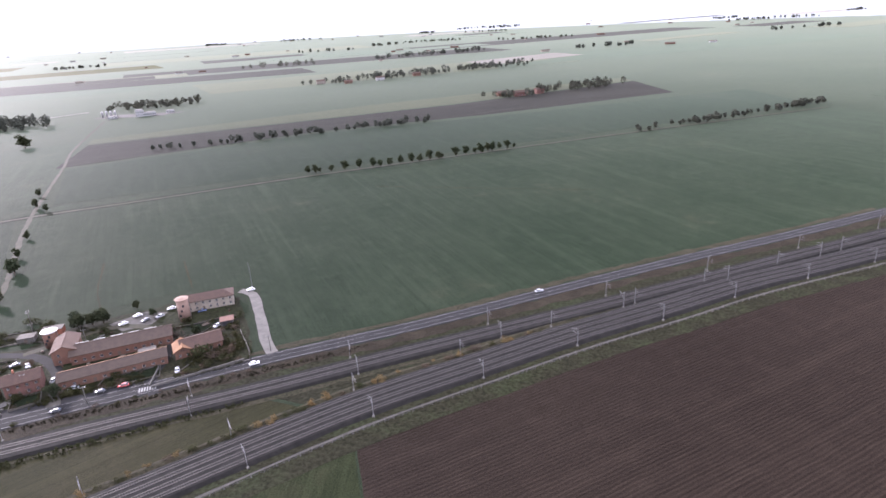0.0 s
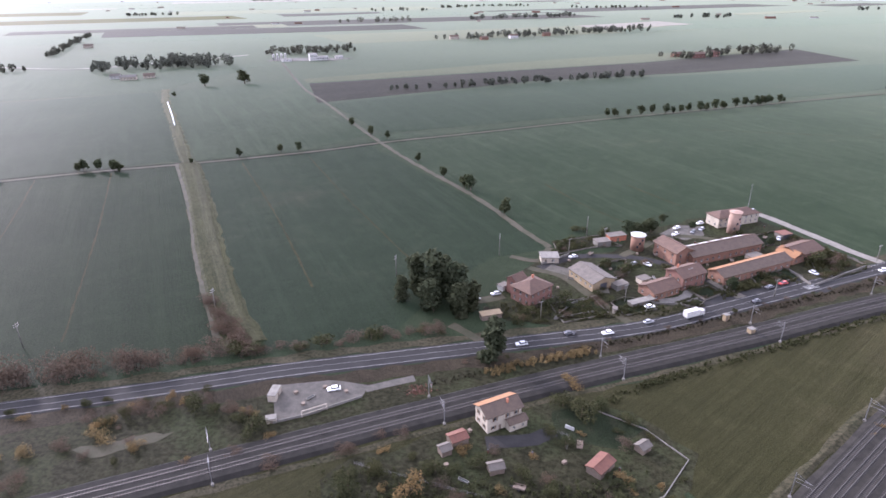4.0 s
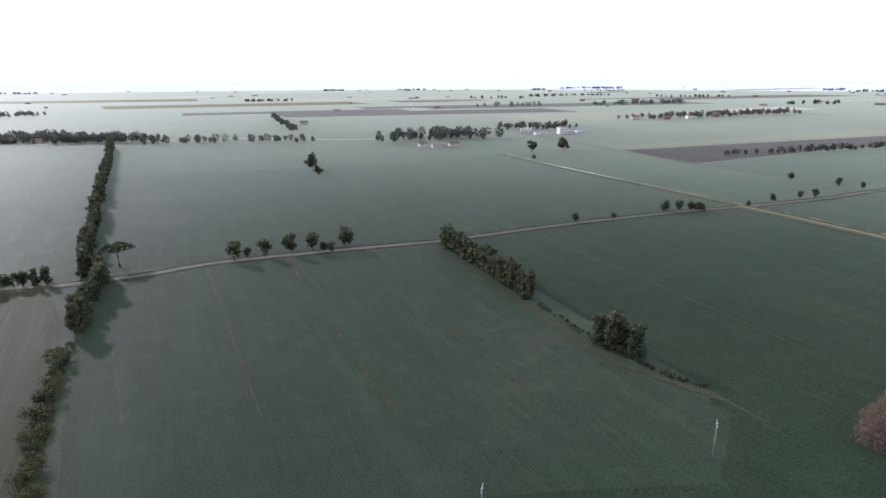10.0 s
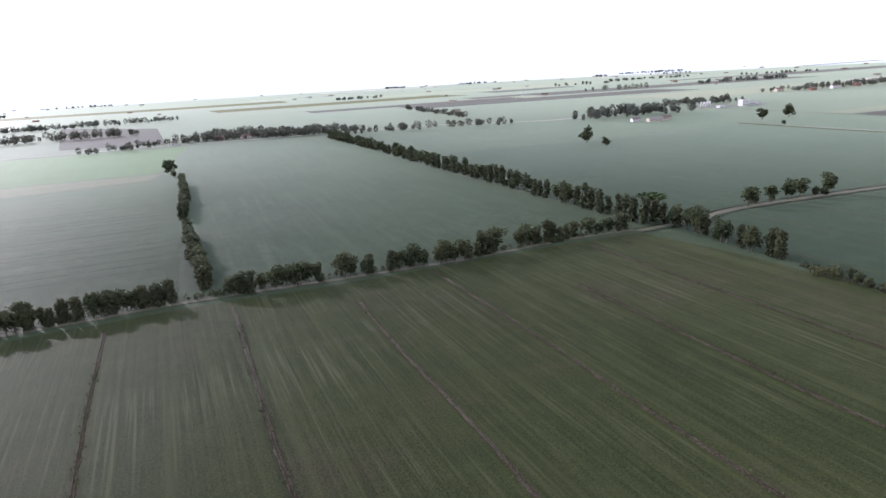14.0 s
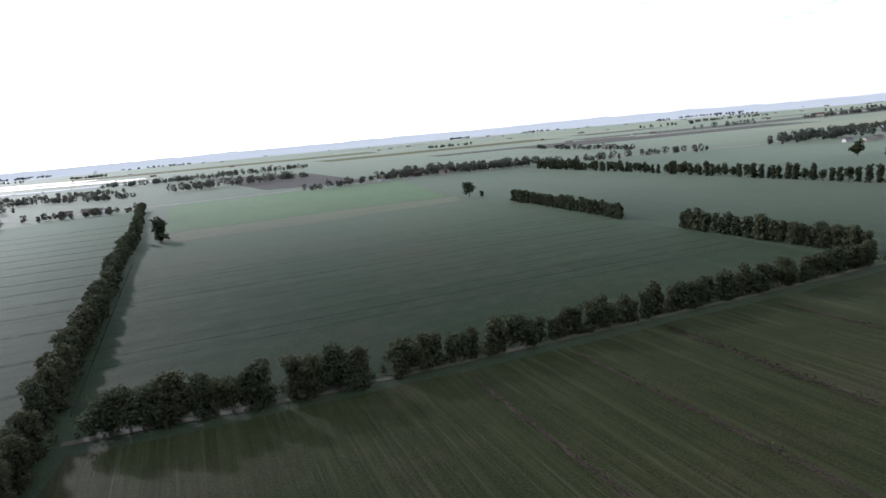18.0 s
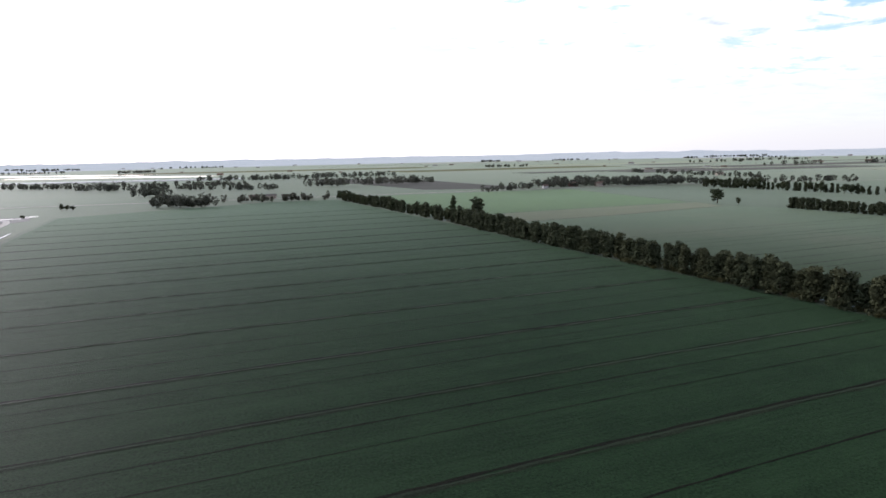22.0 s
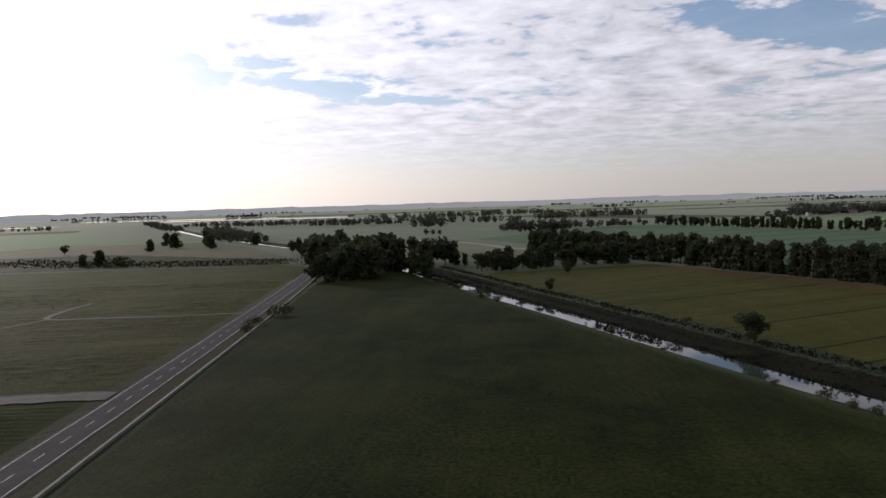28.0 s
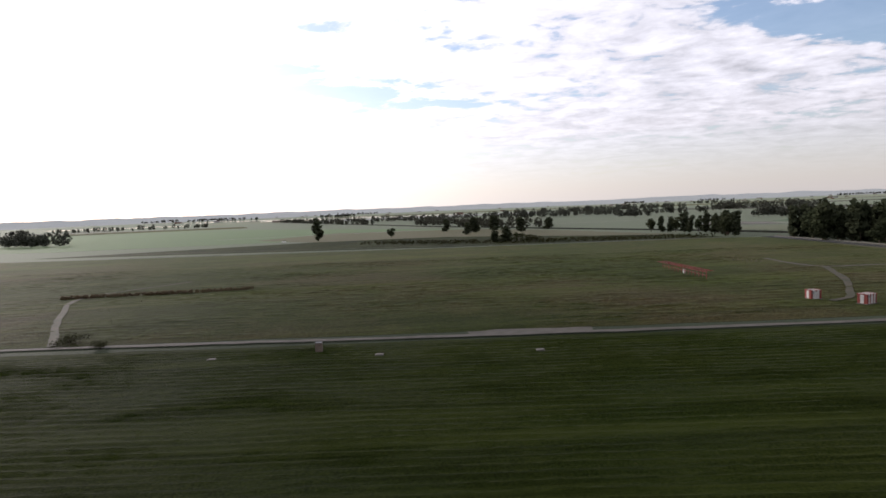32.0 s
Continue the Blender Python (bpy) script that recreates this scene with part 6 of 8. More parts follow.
# hedges and untidy gardens of the hamlet and the railway house
hg = random.Random(8)
for pts in ([(-222, 204), (-205, 210), (-192, 206)], [(-246, 212), (-236, 206), (-224, 200)], [(-206, 214), (-198, 220), (-188, 232)], [(-184, 236), (-176, 246), (-164, 246)], [(-160, 244), (-158, 238)], [(-148, 232), (-140, 220), (-128, 222), (-112, 228)], [(-122, 246), (-112, 250)], [(-104, 222), (-90, 230), (-78, 238)], [(-76, 244), (-82, 262), (-86, 280)], [(-160, 272), (-150, 274), (-140, 268)], [(-120, 268), (-112, 272), (-104, 280)], [(-196, 266), (-184, 276), (-170, 284)], [(-206, 262), (-196, 270), (-204, 276)], [(-232, 206), (-228, 212), (-220, 214)], [(-96, 258), (-88, 262), (-84, 270)]):
    row(pts, 3.0, ["bramble", "bramble", "shrub"], 1.2, 3.2, "dark garden hedge among farm buildings", "hamlet hedges", 1.6, 0.1, 1.2)
for _ in range(46):
    x, y = hg.uniform(-300, -206), hg.uniform(100, 142)
    if y > 148 + (x + 250) * 0.3 or (-262 < x < -236 and y > 132):
        continue
    tree(hg.choice(["bramble", "bramble", "shrub", "reed"]), x, y, hg.uniform(1.0, 2.8), "untidy garden bush around the railway house", "railway garden bushes", 1.4)
for _ in range(60):
    x = hg.uniform(-540, -270)
    y = 168 + (x + 321) * 0.10 - hg.uniform(6, 34)
    if -326 < x < -274 and y > 148:
        continue
    tree(hg.choice(["bramble", "reed", "shrub", "shrub"]), x, y, hg.uniform(1.2, 3.4), "scrub bush between road and railway", "railside scrub", 1.5)
row([(-40, 232), (-90, 219), (-150, 201), (-200, 187), (-260, 178)], 7, ["bramble", "shrub"], 0.6, 1.6, "low weeds between road and railway", "railside weeds", 1.2, 0.2, 1.4)
row([(60, 236), (0, 214), (-60, 186), (-110, 158), (-150, 130)], 5.0, ["shrub", "reed", "bramble"], 1.2, 2.6, "dry weeds on the railway bank", "railside weeds", 1.5, 0.2, 1.4)

tagged(new("far_eucalyptus_rows", joined("far_eucalyptus_rows", FAR_GUMS)), "grey-green eucalyptus trees in far windbreak rows", "trees", "", "stuff")

# ---- buildings ----


def wall_mesh(L, W, H, holes, mat, gable=0.0, t=0.3):
    """Four walls with openings cut through. holes: side -> rows of (x, z, w, h); sides s, n along x, w, e along y."""
    bm = bmesh.new()
    sides = {"s": (L, lambda u, v, z: (u - L / 2, -W / 2 + v, z)), "n": (L, lambda u, v, z: (L / 2 - u, W / 2 - v, z)),
             "e": (W - 2 * t, lambda u, v, z: (L / 2 - v, u - W / 2 + t, z)), "w": (W - 2 * t, lambda u, v, z: (-L / 2 + v, W / 2 - t - u, z))}
    for side, (length, put) in sides.items():
        hs = holes.get(side, [])
        us = sorted({0.0, length, *[x - w / 2 for x, z, w, h in hs], *[x + w / 2 for x, z, w, h in hs]})
        zs = sorted({0.0, H, *[z for x, z, w, h in hs], *[z + h for x, z, w, h in hs]})
        for a, b in zip(us, us[1:]):
            for c, d in zip(zs, zs[1:]):
                mu, mz = (a + b) / 2, (c + d) / 2
                if b - a < 0.01 or d - c < 0.01 or any(abs(mu - x) < w / 2 and z < mz < z + h for x, z, w, h in hs):
                    continue
                v = [bm.verts.new(put(u, dep, z)) for z in (c, d) for u, dep in ((a, 0), (b, 0), (b, t), (a, t))]
                for f in ((3, 2, 1, 0), (4, 5, 6, 7), (0, 1, 5, 4), (1, 2, 6, 5), (2, 3, 7, 6), (3, 0, 4, 7)):
                    bm.faces.new([v[i] for i in f])
    if gable:
        for x0, x1 in ((-L / 2, -L / 2 + t), (L / 2 - t, L / 2)):
            v = [bm.verts.new((x, y, z)) for x in (x0, x1) for y, z in ((-W / 2, H), (W / 2, H), (0, H + gable))]
            for f in ((0, 2, 1), (3, 4, 5), (0, 1, 4, 3), (1, 2, 5, 4), (2, 0, 3, 5)):
                bm.faces.new([v[i] for i in f])
    bmesh.ops.remove_doubles(bm, verts=bm.verts[:], dist=0.002)
    return bm


SIDE_PUT = {"s": lambda L, W, x, z, d: pose(x - L / 2, -W / 2 + d, z, 0, 0, 0), "n": lambda L, W, x, z, d: pose(L / 2 - x, W / 2 - d, z, 0, 0, 180),
            "e": lambda L, W, x, z, d: pose(L / 2 - d, x - W / 2 + 0.3, z, 0, 0, 90), "w": lambda L, W, x, z, d: pose(-L / 2 + d, W / 2 - 0.3 - x, z, 0, 0, -90)}


def window_in(parent, L, W, side, x, z, w, h, shutter=None, name="window"):
    m = SIDE_PUT[side](L, W, x, z, 0.12)
    win = new(name)
    win.parent, win.matrix_basis = parent, m
    bm = bmesh.new()
    f = 0.09
    for b in ((-w / 2, 0, 0, w / 2, 0.07, f), (-w / 2, 0, h - f, w / 2, 0.07, h), (-w / 2, 0, f, -w / 2 + f, 0.07, h - f), (w / 2 - f, 0, f, w / 2, 0.07, h - f), (-0.03, 0, f, 0.03, 0.07, h - f)):
        box(bm, *b)
    part("frame", bm, M_white, win)
    part("pane", boxed(-w / 2 + f, 0.03, f, w / 2 - f, 0.05, h - f), M_glass, win)
    if name == "window":
        part("sill", boxed(-w / 2 - 0.1, -0.2, -0.1, w / 2 + 0.1, 0.05, -0.005), M_concrete, win)
    if shutter:
        for s in (-1, 1):
            part("shutter", boxed(s * w / 2, -0.17, 0.02, s * (w / 2 + w * 0.45), -0.125, h - 0.02), shutter, win)


def roof_slopes(parent, L, W, H, rise, mat, over=0.6, kind="gable", t=0.22, mat_sunlit=None):
    if kind == "gable":
        # a north slope can take brighter tiles: sunlight put into its colour
        for s, mm in ((-1, mat), (1, mat_sunlit or mat)):
            bm = bmesh.new()
            y0, z0 = s * (W / 2 + over), H - over * rise / (W / 2)
            v = [bm.verts.new(p) for p in ((-L / 2 - over, y0, z0), (L / 2 + over, y0, z0), (L / 2 + over, 0, H + rise), (-L / 2 - over, 0, H + rise))]
            w = [bm.verts.new(q.co + Vector((0, 0, t))) for q in v]
            for f in ((v[0], v[1], v[2], v[3]), (w[3], w[2], w[1], w[0]), *((v[i], w[i], w[(i + 1) % 4], v[(i + 1) % 4]) for i in range(4))):
                bm.faces.new(f)
            part("roof_slope", bm, mm, parent)
        part("ridge", tubed((-L / 2 - over, 0, H + rise + t), (L / 2 + over, 0, H + rise + t), 0.16, 0.16, 8), mat, parent)
    elif kind == "hip":
        q = min(L, W) / 2
        a, b = L / 2 + over, W / 2 + over
        e = max(L / 2 - q, 0.01)
        c = [(-a, -b), (a, -b), (a, b), (-a, b)]
        tops = [(-e, 0), (e, 0)]
        for pts in (((0, 1), (1, 0)), ((1, 2), (1,)), ((2, 3), (0, 1)), ((3, 0), (0,))):
            bm = bmesh.new()
            loop = [(*c[i], H - 0.25) for i in pts[0]] + [(*tops[i], H + rise) for i in pts[1]]
            v = [bm.verts.new(p) for p in loop]
            w = [bm.verts.new((p[0], p[1], p[2] + t)) for p in loop]
            n = len(v)
            bm.faces.new(v[::-1])
            bm.faces.new(w)
            for i in range(n):
                bm.faces.new((v[i], v[(i + 1) % n], w[(i + 1) % n], w[i]))
            part("roof_slope", bm, mat, parent)
    else:
        part("roof", boxed(-L / 2 - over, -W / 2 - over, H, L / 2 + over, W / 2 + over, H + t, bevel=0.04), mat, parent)


def building(name, label, x, y, rot, L, W, H, rise, wall, roof, holes=None, kind="gable", over=0.6, shutter=None, chimneys=(), category="house", group="", roof_sunlit=None, z=0.0):
    """A building: walls with thickness, roof slopes, windows and doors. holes: side -> rows of (x, z, w, h); z 0 makes a door."""
    holes = holes or {}
    ob = thing(name, label, category, group, "", pose(x, y, z, 0, 0, rot))
    part("wall", wall_mesh(L, W, H, holes, wall, rise - 0.05 if kind == "gable" else 0.0), wall, ob)
    roof_slopes(ob, L, W, H, rise, roof, over, kind, mat_sunlit=roof_sunlit)
    for side, rows in holes.items():
        for (hx, hz, w, h) in rows:
            if hz > 0.05:
                window_in(ob, L, W, side, hx, hz, w, h, shutter)
            else:
                part("door", boxed(-w / 2, 0, 0, w / 2, 0.07, h), M_dark_metal if w > 2 else M_wood, ob, "", SIDE_PUT[side](L, W, hx, 0.02, 0.14))
    for cx, cy in chimneys:
        part("chimney", boxed(cx - 0.35, cy - 0.35, H + 0.2, cx + 0.35, cy + 0.35, H + rise + 1.0, bevel=0.04), M_brick, ob)
    return ob


def even(length, n, z, w, h, door=None):
    """n openings evenly over a side; door: which one reaches the ground."""
    return [((i + 0.5) * length / n, 0.0 if i == door else z, w, 2.2 if i == door else h) for i in range(n)]


BRN = plain_mat("brown_shutter", (0.12, 0.07, 0.04), (0.08, 0.05, 0.03), 1.0)
# the hamlet
building("farmhouse", "two-storey pink stucco house with hipped clay roof", -227, 221, 35, 13, 10.5, 6.2, 2.4, M_pink, M_roof, {"s": even(13, 4, 1.0, 1.1, 1.3, 1) + even(13, 4, 4.0, 1.1, 1.3), "w": even(9.9, 3, 1.0, 1.1, 1.4) + even(9.9, 3, 4.0, 1.1, 1.4), "e": even(9.9, 2, 4.0, 1.1, 1.3)}, "hip", shutter=BRN, chimneys=[(2, 1.5)], group="hamlet houses")
building("farmhouse_wing", "small pink gabled wing behind a house", -232, 227, 35, 6, 5.5, 6.6, 1.8, M_pink, M_roof, {"w": even(4.9, 1, 4.2, 1.1, 1.4)}, "gable", 0.5, group="hamlet houses")
building("barn", "ochre barn with a grey fibre-cement roof", -198, 233, -70, 16.5, 11.5, 4.0, 1.9, M_yellow_wall, M_fibre, {"s": even(16.5, 5, 1.6, 1.3, 1.1), "e": [(5.4, 0, 3.6, 3.2)]}, category="barn", group="farm buildings")
building("pale_shed", "small pale flat-roofed shed at a field edge", -211, 256, -6, 8, 6.5, 2.8, 0.3, M_cream, M_concrete, {"s": [(2, 0, 1.0, 2.0), (5.5, 1.0, 1.2, 1.0)]}, "flat", 0.4, category="shed", group="farm buildings")
building("long_stable", "long low stable with brown tiled roof and pale skylights", -130, 254.5, 17, 41, 11, 4.6, 2.3, M_orange, M_roof_b, {"s": even(41, 12, 1.3, 1.3, 1.2, 5)}, roof_sunlit=M_roof, category="stable", group="farm buildings")
building("stable_house", "terracotta gabled house at the end of a stable", -153.5, 252.5, 17 + 90, 15, 9.5, 6.4, 2.2, M_orange, M_roof, {"n": even(15, 3, 1.0, 1.1, 1.4, 1) + even(15, 3, 4.0, 1.1, 1.3), "w": even(8.9, 2, 1.0, 1.1, 1.3) + even(8.9, 2, 4.0, 1.1, 1.3)}, category="house", group="hamlet houses")
building("long_cowshed", "long low shed with brown tiled slope, its sunlit north slope painted orange", -126, 234.5, 20, 41, 8.5, 4.0, 1.8, M_orange, M_roof_b, {"s": even(41, 11, 1.2, 1.2, 1.1, 3), "w": even(7.9, 2, 1.2, 1.0, 1.1)}, roof_sunlit=M_roof_o, category="barn", group="farm buildings")
building("low_cottage", "low terracotta cottage with clay roof", -173.5, 220, 22, 14, 9, 3.6, 1.9, M_orange, M_roof, {"s": even(14, 5, 1.0, 1.0, 1.3, 2), "w": even(8.4, 2, 1.0, 1.0, 1.2)}, shutter=BRN, group="hamlet houses")
building("tall_cottage", "two-storey pink house with clay roof and chimney", -159, 227.5, 22, 13, 9.5, 6.0, 2.0, M_pink, M_roof, {"s": even(13, 4, 0.9, 1.0, 1.4, 1) + even(13, 4, 3.8, 1.0, 1.2), "w": even(8.9, 2, 3.8, 1.0, 1.2)}, shutter=BRN, chimneys=[(-3, 2)], group="hamlet houses")
building("white_hall", "long white two-storey building with red-brown roof", -103, 293, 14, 26, 9, 5.6, 2.0, M_cream, M_roof, {"s": even(26, 8, 1.0, 1.1, 1.3, 3) + even(26, 8, 3.6, 1.1, 1.2), "w": even(8.4, 2, 1.0, 1.1, 1.3)}, "hip", category="building", group="hamlet houses")
building("red_roof_house", "low terracotta house with wide red tiled roof", -94, 249, 22, 17, 11, 4.0, 2.3, M_orange, M_roof, {"s": even(17, 5, 1.0, 1.1, 1.3, 2), "w": even(10.4, 3, 1.0, 1.0, 1.2)}, group="hamlet houses")
building("red_roof_wing", "gabled wing of a red-roofed house", -101, 245, 112, 9, 7, 3.8, 1.7, M_orange, M_roof_o, {"w": even(6.4, 2, 1.0, 1.0, 1.2)}, group="hamlet houses")
building("carport", "low carport with a red sheet roof", -88, 271, 14, 6, 5, 2.4, 0.3, M_concrete, M_rust, {"s": [(3, 0, 4.4, 2.1)]}, "flat", 0.3, category="shed", group="farm buildings")
for x, y, r, L, W, H, wm, rm, lab in [(-188, 226, 22, 6, 4, 2.4, M_concrete, M_fibre, "small grey lean-to shed"), (-181, 271, 10, 7, 5, 2.6, M_concrete, M_fibre, "grey corrugated farm shed"), (-172, 277, 10, 9, 5, 2.8, M_brick, M_fibre, "long low brick shed"), (-176, 230, 20, 5, 4, 2.3, M_cream, M_fibre, "small cream painted shed with a grey roof"), (-117, 247, 18, 7, 4, 2.6, M_cream, M_fibre, "pale shed between stables"), (-184, 212, 18, 11, 3, 1.6, M_concrete, M_concrete, "low concrete animal pen"),
                                (-237, 230, 35, 4, 3, 2.2, M_white, M_fibre, "small white garden shed"), (-246, 207, 10, 8, 3.4, 2.2, M_wood, M_yellow_wall, "ochre roofed garden shelter"), (-197, 206, 70, 2.2, 1.6, 2.0, M_cream, M_fibre, "small cream roadside kiosk")]:
    building("outbuilding", lab, x, y, r, L, W, H, 0.3, wm, rm, {"s": [(L / 2, 0, min(1.6, L * 0.5), min(1.9, H - 0.3))]}, "flat", 0.25, category="shed", group="outbuildings")
for k in range(5):      # pale skylight sheets on the stable roof
    u = -16 + 7 * k
    c, s = math.cos(radians(17)), math.sin(radians(17))
    sk = tagged(new("skylight_sheet", bm_mesh("skylight_sheet", boxed(-2.4, -1.1, -0.06, 2.4, 1.1, 0.06, bevel=0.02), M_white)), "pale translucent skylight sheet on a tiled roof", "skylight", "skylights")
    sk.matrix_basis = pose(-130 + u * c - 1.6 * s, 254.5 + u * s + 1.6 * c, 6.9, -22, 0, 17)


def round_tower(name, label, x, y, r, h, wall, cap, rise, group=""):
    ob = thing(name, label, "tower", group, "", pose(x, y, 0))
    bm = bmesh.new()
    tube(bm, (0, 0, 0), (0, 0, h), r, r * 0.97, 28)
    part("shaft", bm, wall, ob, "", None, True)
    part("cap", tubed((0, 0, h), (0, 0, h + rise), r * 1.15, 0.12, 28), cap, ob)
    part("cornice", tubed((0, 0, h - 0.35), (0, 0, h), r * 1.06, r * 1.10, 28), cap, ob)
    for k in range(3):
        part("window", boxed(-0.45, -0.1, 0, 0.45, 0.1, 1.1), M_glass, ob, "", pose(0, 0, h * (0.25 + 0.22 * k)) @ pose(0, 0, 0, 0, 0, 20 * k - 20) @ pose(0, -r, 0))
    part("pipe", tubed((r + 0.1, 0, 0), (r + 0.1, 0, h), 0.08, 0.08, 6), M_galv, ob)


round_tower("water_tower", "round brick water tower with a white conical cap", -166, 264, 3.2, 7.8, M_orange, M_white, 1.1)
round_tower("silo", "tall cream round silo tower beside a white building", -110, 279, 2.9, 11.5, M_pink_pale, M_pink_pale, 0.7)
# ground of the hamlet
field("hamlet_yard", [(-222, 250), (-208, 262), (-178, 262), (-160, 284), (-120, 300), (-88, 300), (-82, 280), (-72, 250), (-70, 236), (-108, 222), (-150, 209), (-186, 200), (-212, 198), (-240, 204), (-248, 222), (-236, 234)], 0.08, M_scrub, "worn brown yard ground between farm buildings", 60, 1.6, 5, "yard")
field("parking_ground", [(-148, 281), (-134, 292), (-122, 289), (-126, 277), (-138, 272)], 0.11, M_gravel, "pale gravel car park behind the farm", 61, 0.4, 5, "yard")
strip("gravel_drive", [(-61, 238), (-66, 250), (-74, 278), (-82, 302), (-90, 308)], 5.0, 0.165, M_drive, "wide pale gravel drive beside the field", "drive", rough=0.08, step=5)
for k, (pts, w, m) in enumerate([([(-222, 249), (-210, 240), (-204, 226), (-199, 210), (-194, 198)], 4.0, M_track), ([(-217, 248), (-199, 258), (-176, 256.5), (-163, 250), (-152, 238), (-145, 222), (-141, 206)], 4.6, M_asphalt_old), ([(-112, 262), (-108, 241), (-109, 228), (-103, 214)], 4.6, M_asphalt_old), ([(-176, 257), (-160, 268), (-148, 276), (-132, 276), (-112, 264)], 4.0, M_track), ([(-160, 210), (-140, 214), (-120, 219), (-108, 222)], 7.0, M_asphalt_old), ([(-238, 224), (-248, 221), (-254, 226)], 5.0, M_track), ([(-176, 213), (-166, 214), (-160, 220)], 4.0, M_concrete), ([(-252, 190), (-256, 196), (-262, 203)], 4.0, M_track), ([(-228, 262), (-216, 256), (-207, 270)], 3.5, M_track)]):
    strip("hamlet_lane", pts, w, 0.13 + 0.008 * k, m, "worn lane between farm buildings", "lane", rough=0.12, step=3, seed=600 + k)
zebra = thing("zebra_crossing", "white striped pedestrian crossing on the main road", "crossing", "", "structure", pose(-107.5, 218.6, 0.235, 0, 0, 15))
for k in range(7):
    part("stripe", boxed(-3.2 + k * 1.0, -1.6, 0, -2.7 + k * 1.0, 1.6, 0.006), M_paint, zebra)


def low_wall(pts, h, mat, label, name="garden_wall", t=0.25):
    return strip(name, pts, t, 0.0, mat, label, "wall", profile=[(-1, 0), (-1, h), (1, h), (1, 0)], step=30)


low_wall([(-222, 203), (-212, 214), (-200, 219)], 1.0, M_concrete, "low pale concrete garden wall")
low_wall([(-222, 203), (-204, 207)], 1.0, M_concrete, "low pale concrete garden wall")
low_wall([(-216, 251), (-200, 261)], 1.2, M_concrete, "low pale garden wall by a lane")
low_wall([(-106, 219), (-90, 226), (-72, 234)], 1.2, M_concrete, "pale wall along the main road")
low_wall([(-107, 220), (-108, 234)], 1.2, M_concrete, "pale concrete garden wall")
low_wall([(-186, 213), (-170, 209), (-160, 213)], 1.0, M_concrete, "low wall before a cottage")
low_wall([(-80, 262), (-71, 240)], 1.0, M_concrete, "low wall along a gravel drive")

# walled gardens along the road
M_lawn = field_mat("garden_lawn", (0.030, 0.046, 0.020), (0.044, 0.060, 0.026), 0, 0, patch=0.12, grain=1.6, bump=1.0, bare=(0.055, 0.046, 0.032), bare_at=0.58)
M_old_wall = plain_mat("grey_garden_wall", (0.115, 0.105, 0.090), (0.075, 0.068, 0.058), 0.6, 0.95)
PLOTS = [[(-91.4, 243.5), (-98, 229), (-93.3, 224.5), (-69.5, 233.5), (-75, 251)], [(-128.5, 229.2), (-108, 236), (-105.6, 227.4), (-129, 220)], [(-160.5, 220.6), (-150.6, 223), (-147.8, 216), (-157.5, 211.5)],
         [(-220.6, 214.7), (-202, 219), (-199.8, 204.5), (-219, 200)], [(-196, 213.5), (-189, 217), (-180, 213), (-179, 206.5), (-194, 202.6)], [(-171, 210), (-164, 213.5), (-159, 209.5), (-163.7, 205.5)],
         [(-205, 262), (-186, 268), (-172, 268), (-180, 282), (-204, 276)], [(-118, 268), (-104, 272), (-88, 278), (-98, 262), (-112, 258)], [(-196, 240), (-188, 250), (-176, 252), (-178, 240), (-188, 234)]]
gp = random.Random(21)
for k, pts in enumerate(PLOTS):
    field("garden_plot", pts, 0.175, M_lawn if k % 3 else M_scrub, "walled garden plot with dark lawn and beds", 70 + k, 0.3, 4, "garden")
    low_wall(pts + pts[:1], 0.7 + 0.15 * (k % 3), M_old_wall, "grey garden wall round a plot", t=0.22)
    xs, ys = [p[0] for p in pts], [p[1] for p in pts]
    cx, cy = sum(xs) / len(xs), sum(ys) / len(ys)
    wood("garden_hedge", [(p[0] * 0.9 + cx * 0.1, p[1] * 0.9 + cy * 0.1) for p in pts + pts[:1]], 0.9, 120, 1.2, "clipped dark hedge inside a garden wall", 140 + k, L_bramble, 0.2, "hedge")
    for _ in range(3):
        u, (px, py) = gp.uniform(0.25, 0.75), gp.choice(pts)
        tree(gp.choice(("bramble", "broad", "shrub")), px * u + cx * (1 - u), py * u + cy * (1 - u), gp.uniform(1.6, 3.6), "small bush or fruit tree in a walled garden", "garden shrubs", 1.1)
strip("forecourt", [(-146, 229), (-144, 220), (-141, 212)], 5.0, 0.185, M_gravel_dull, "worn pale forecourt between garden walls", "pavement", rough=0.1, step=3)
strip("farm_court", [(-213, 249), (-203, 240), (-197, 230), (-197, 222)], 6.5, 0.19, M_gravel_dull, "pale worn farm court beside a barn", "pavement", rough=0.15, step=3)


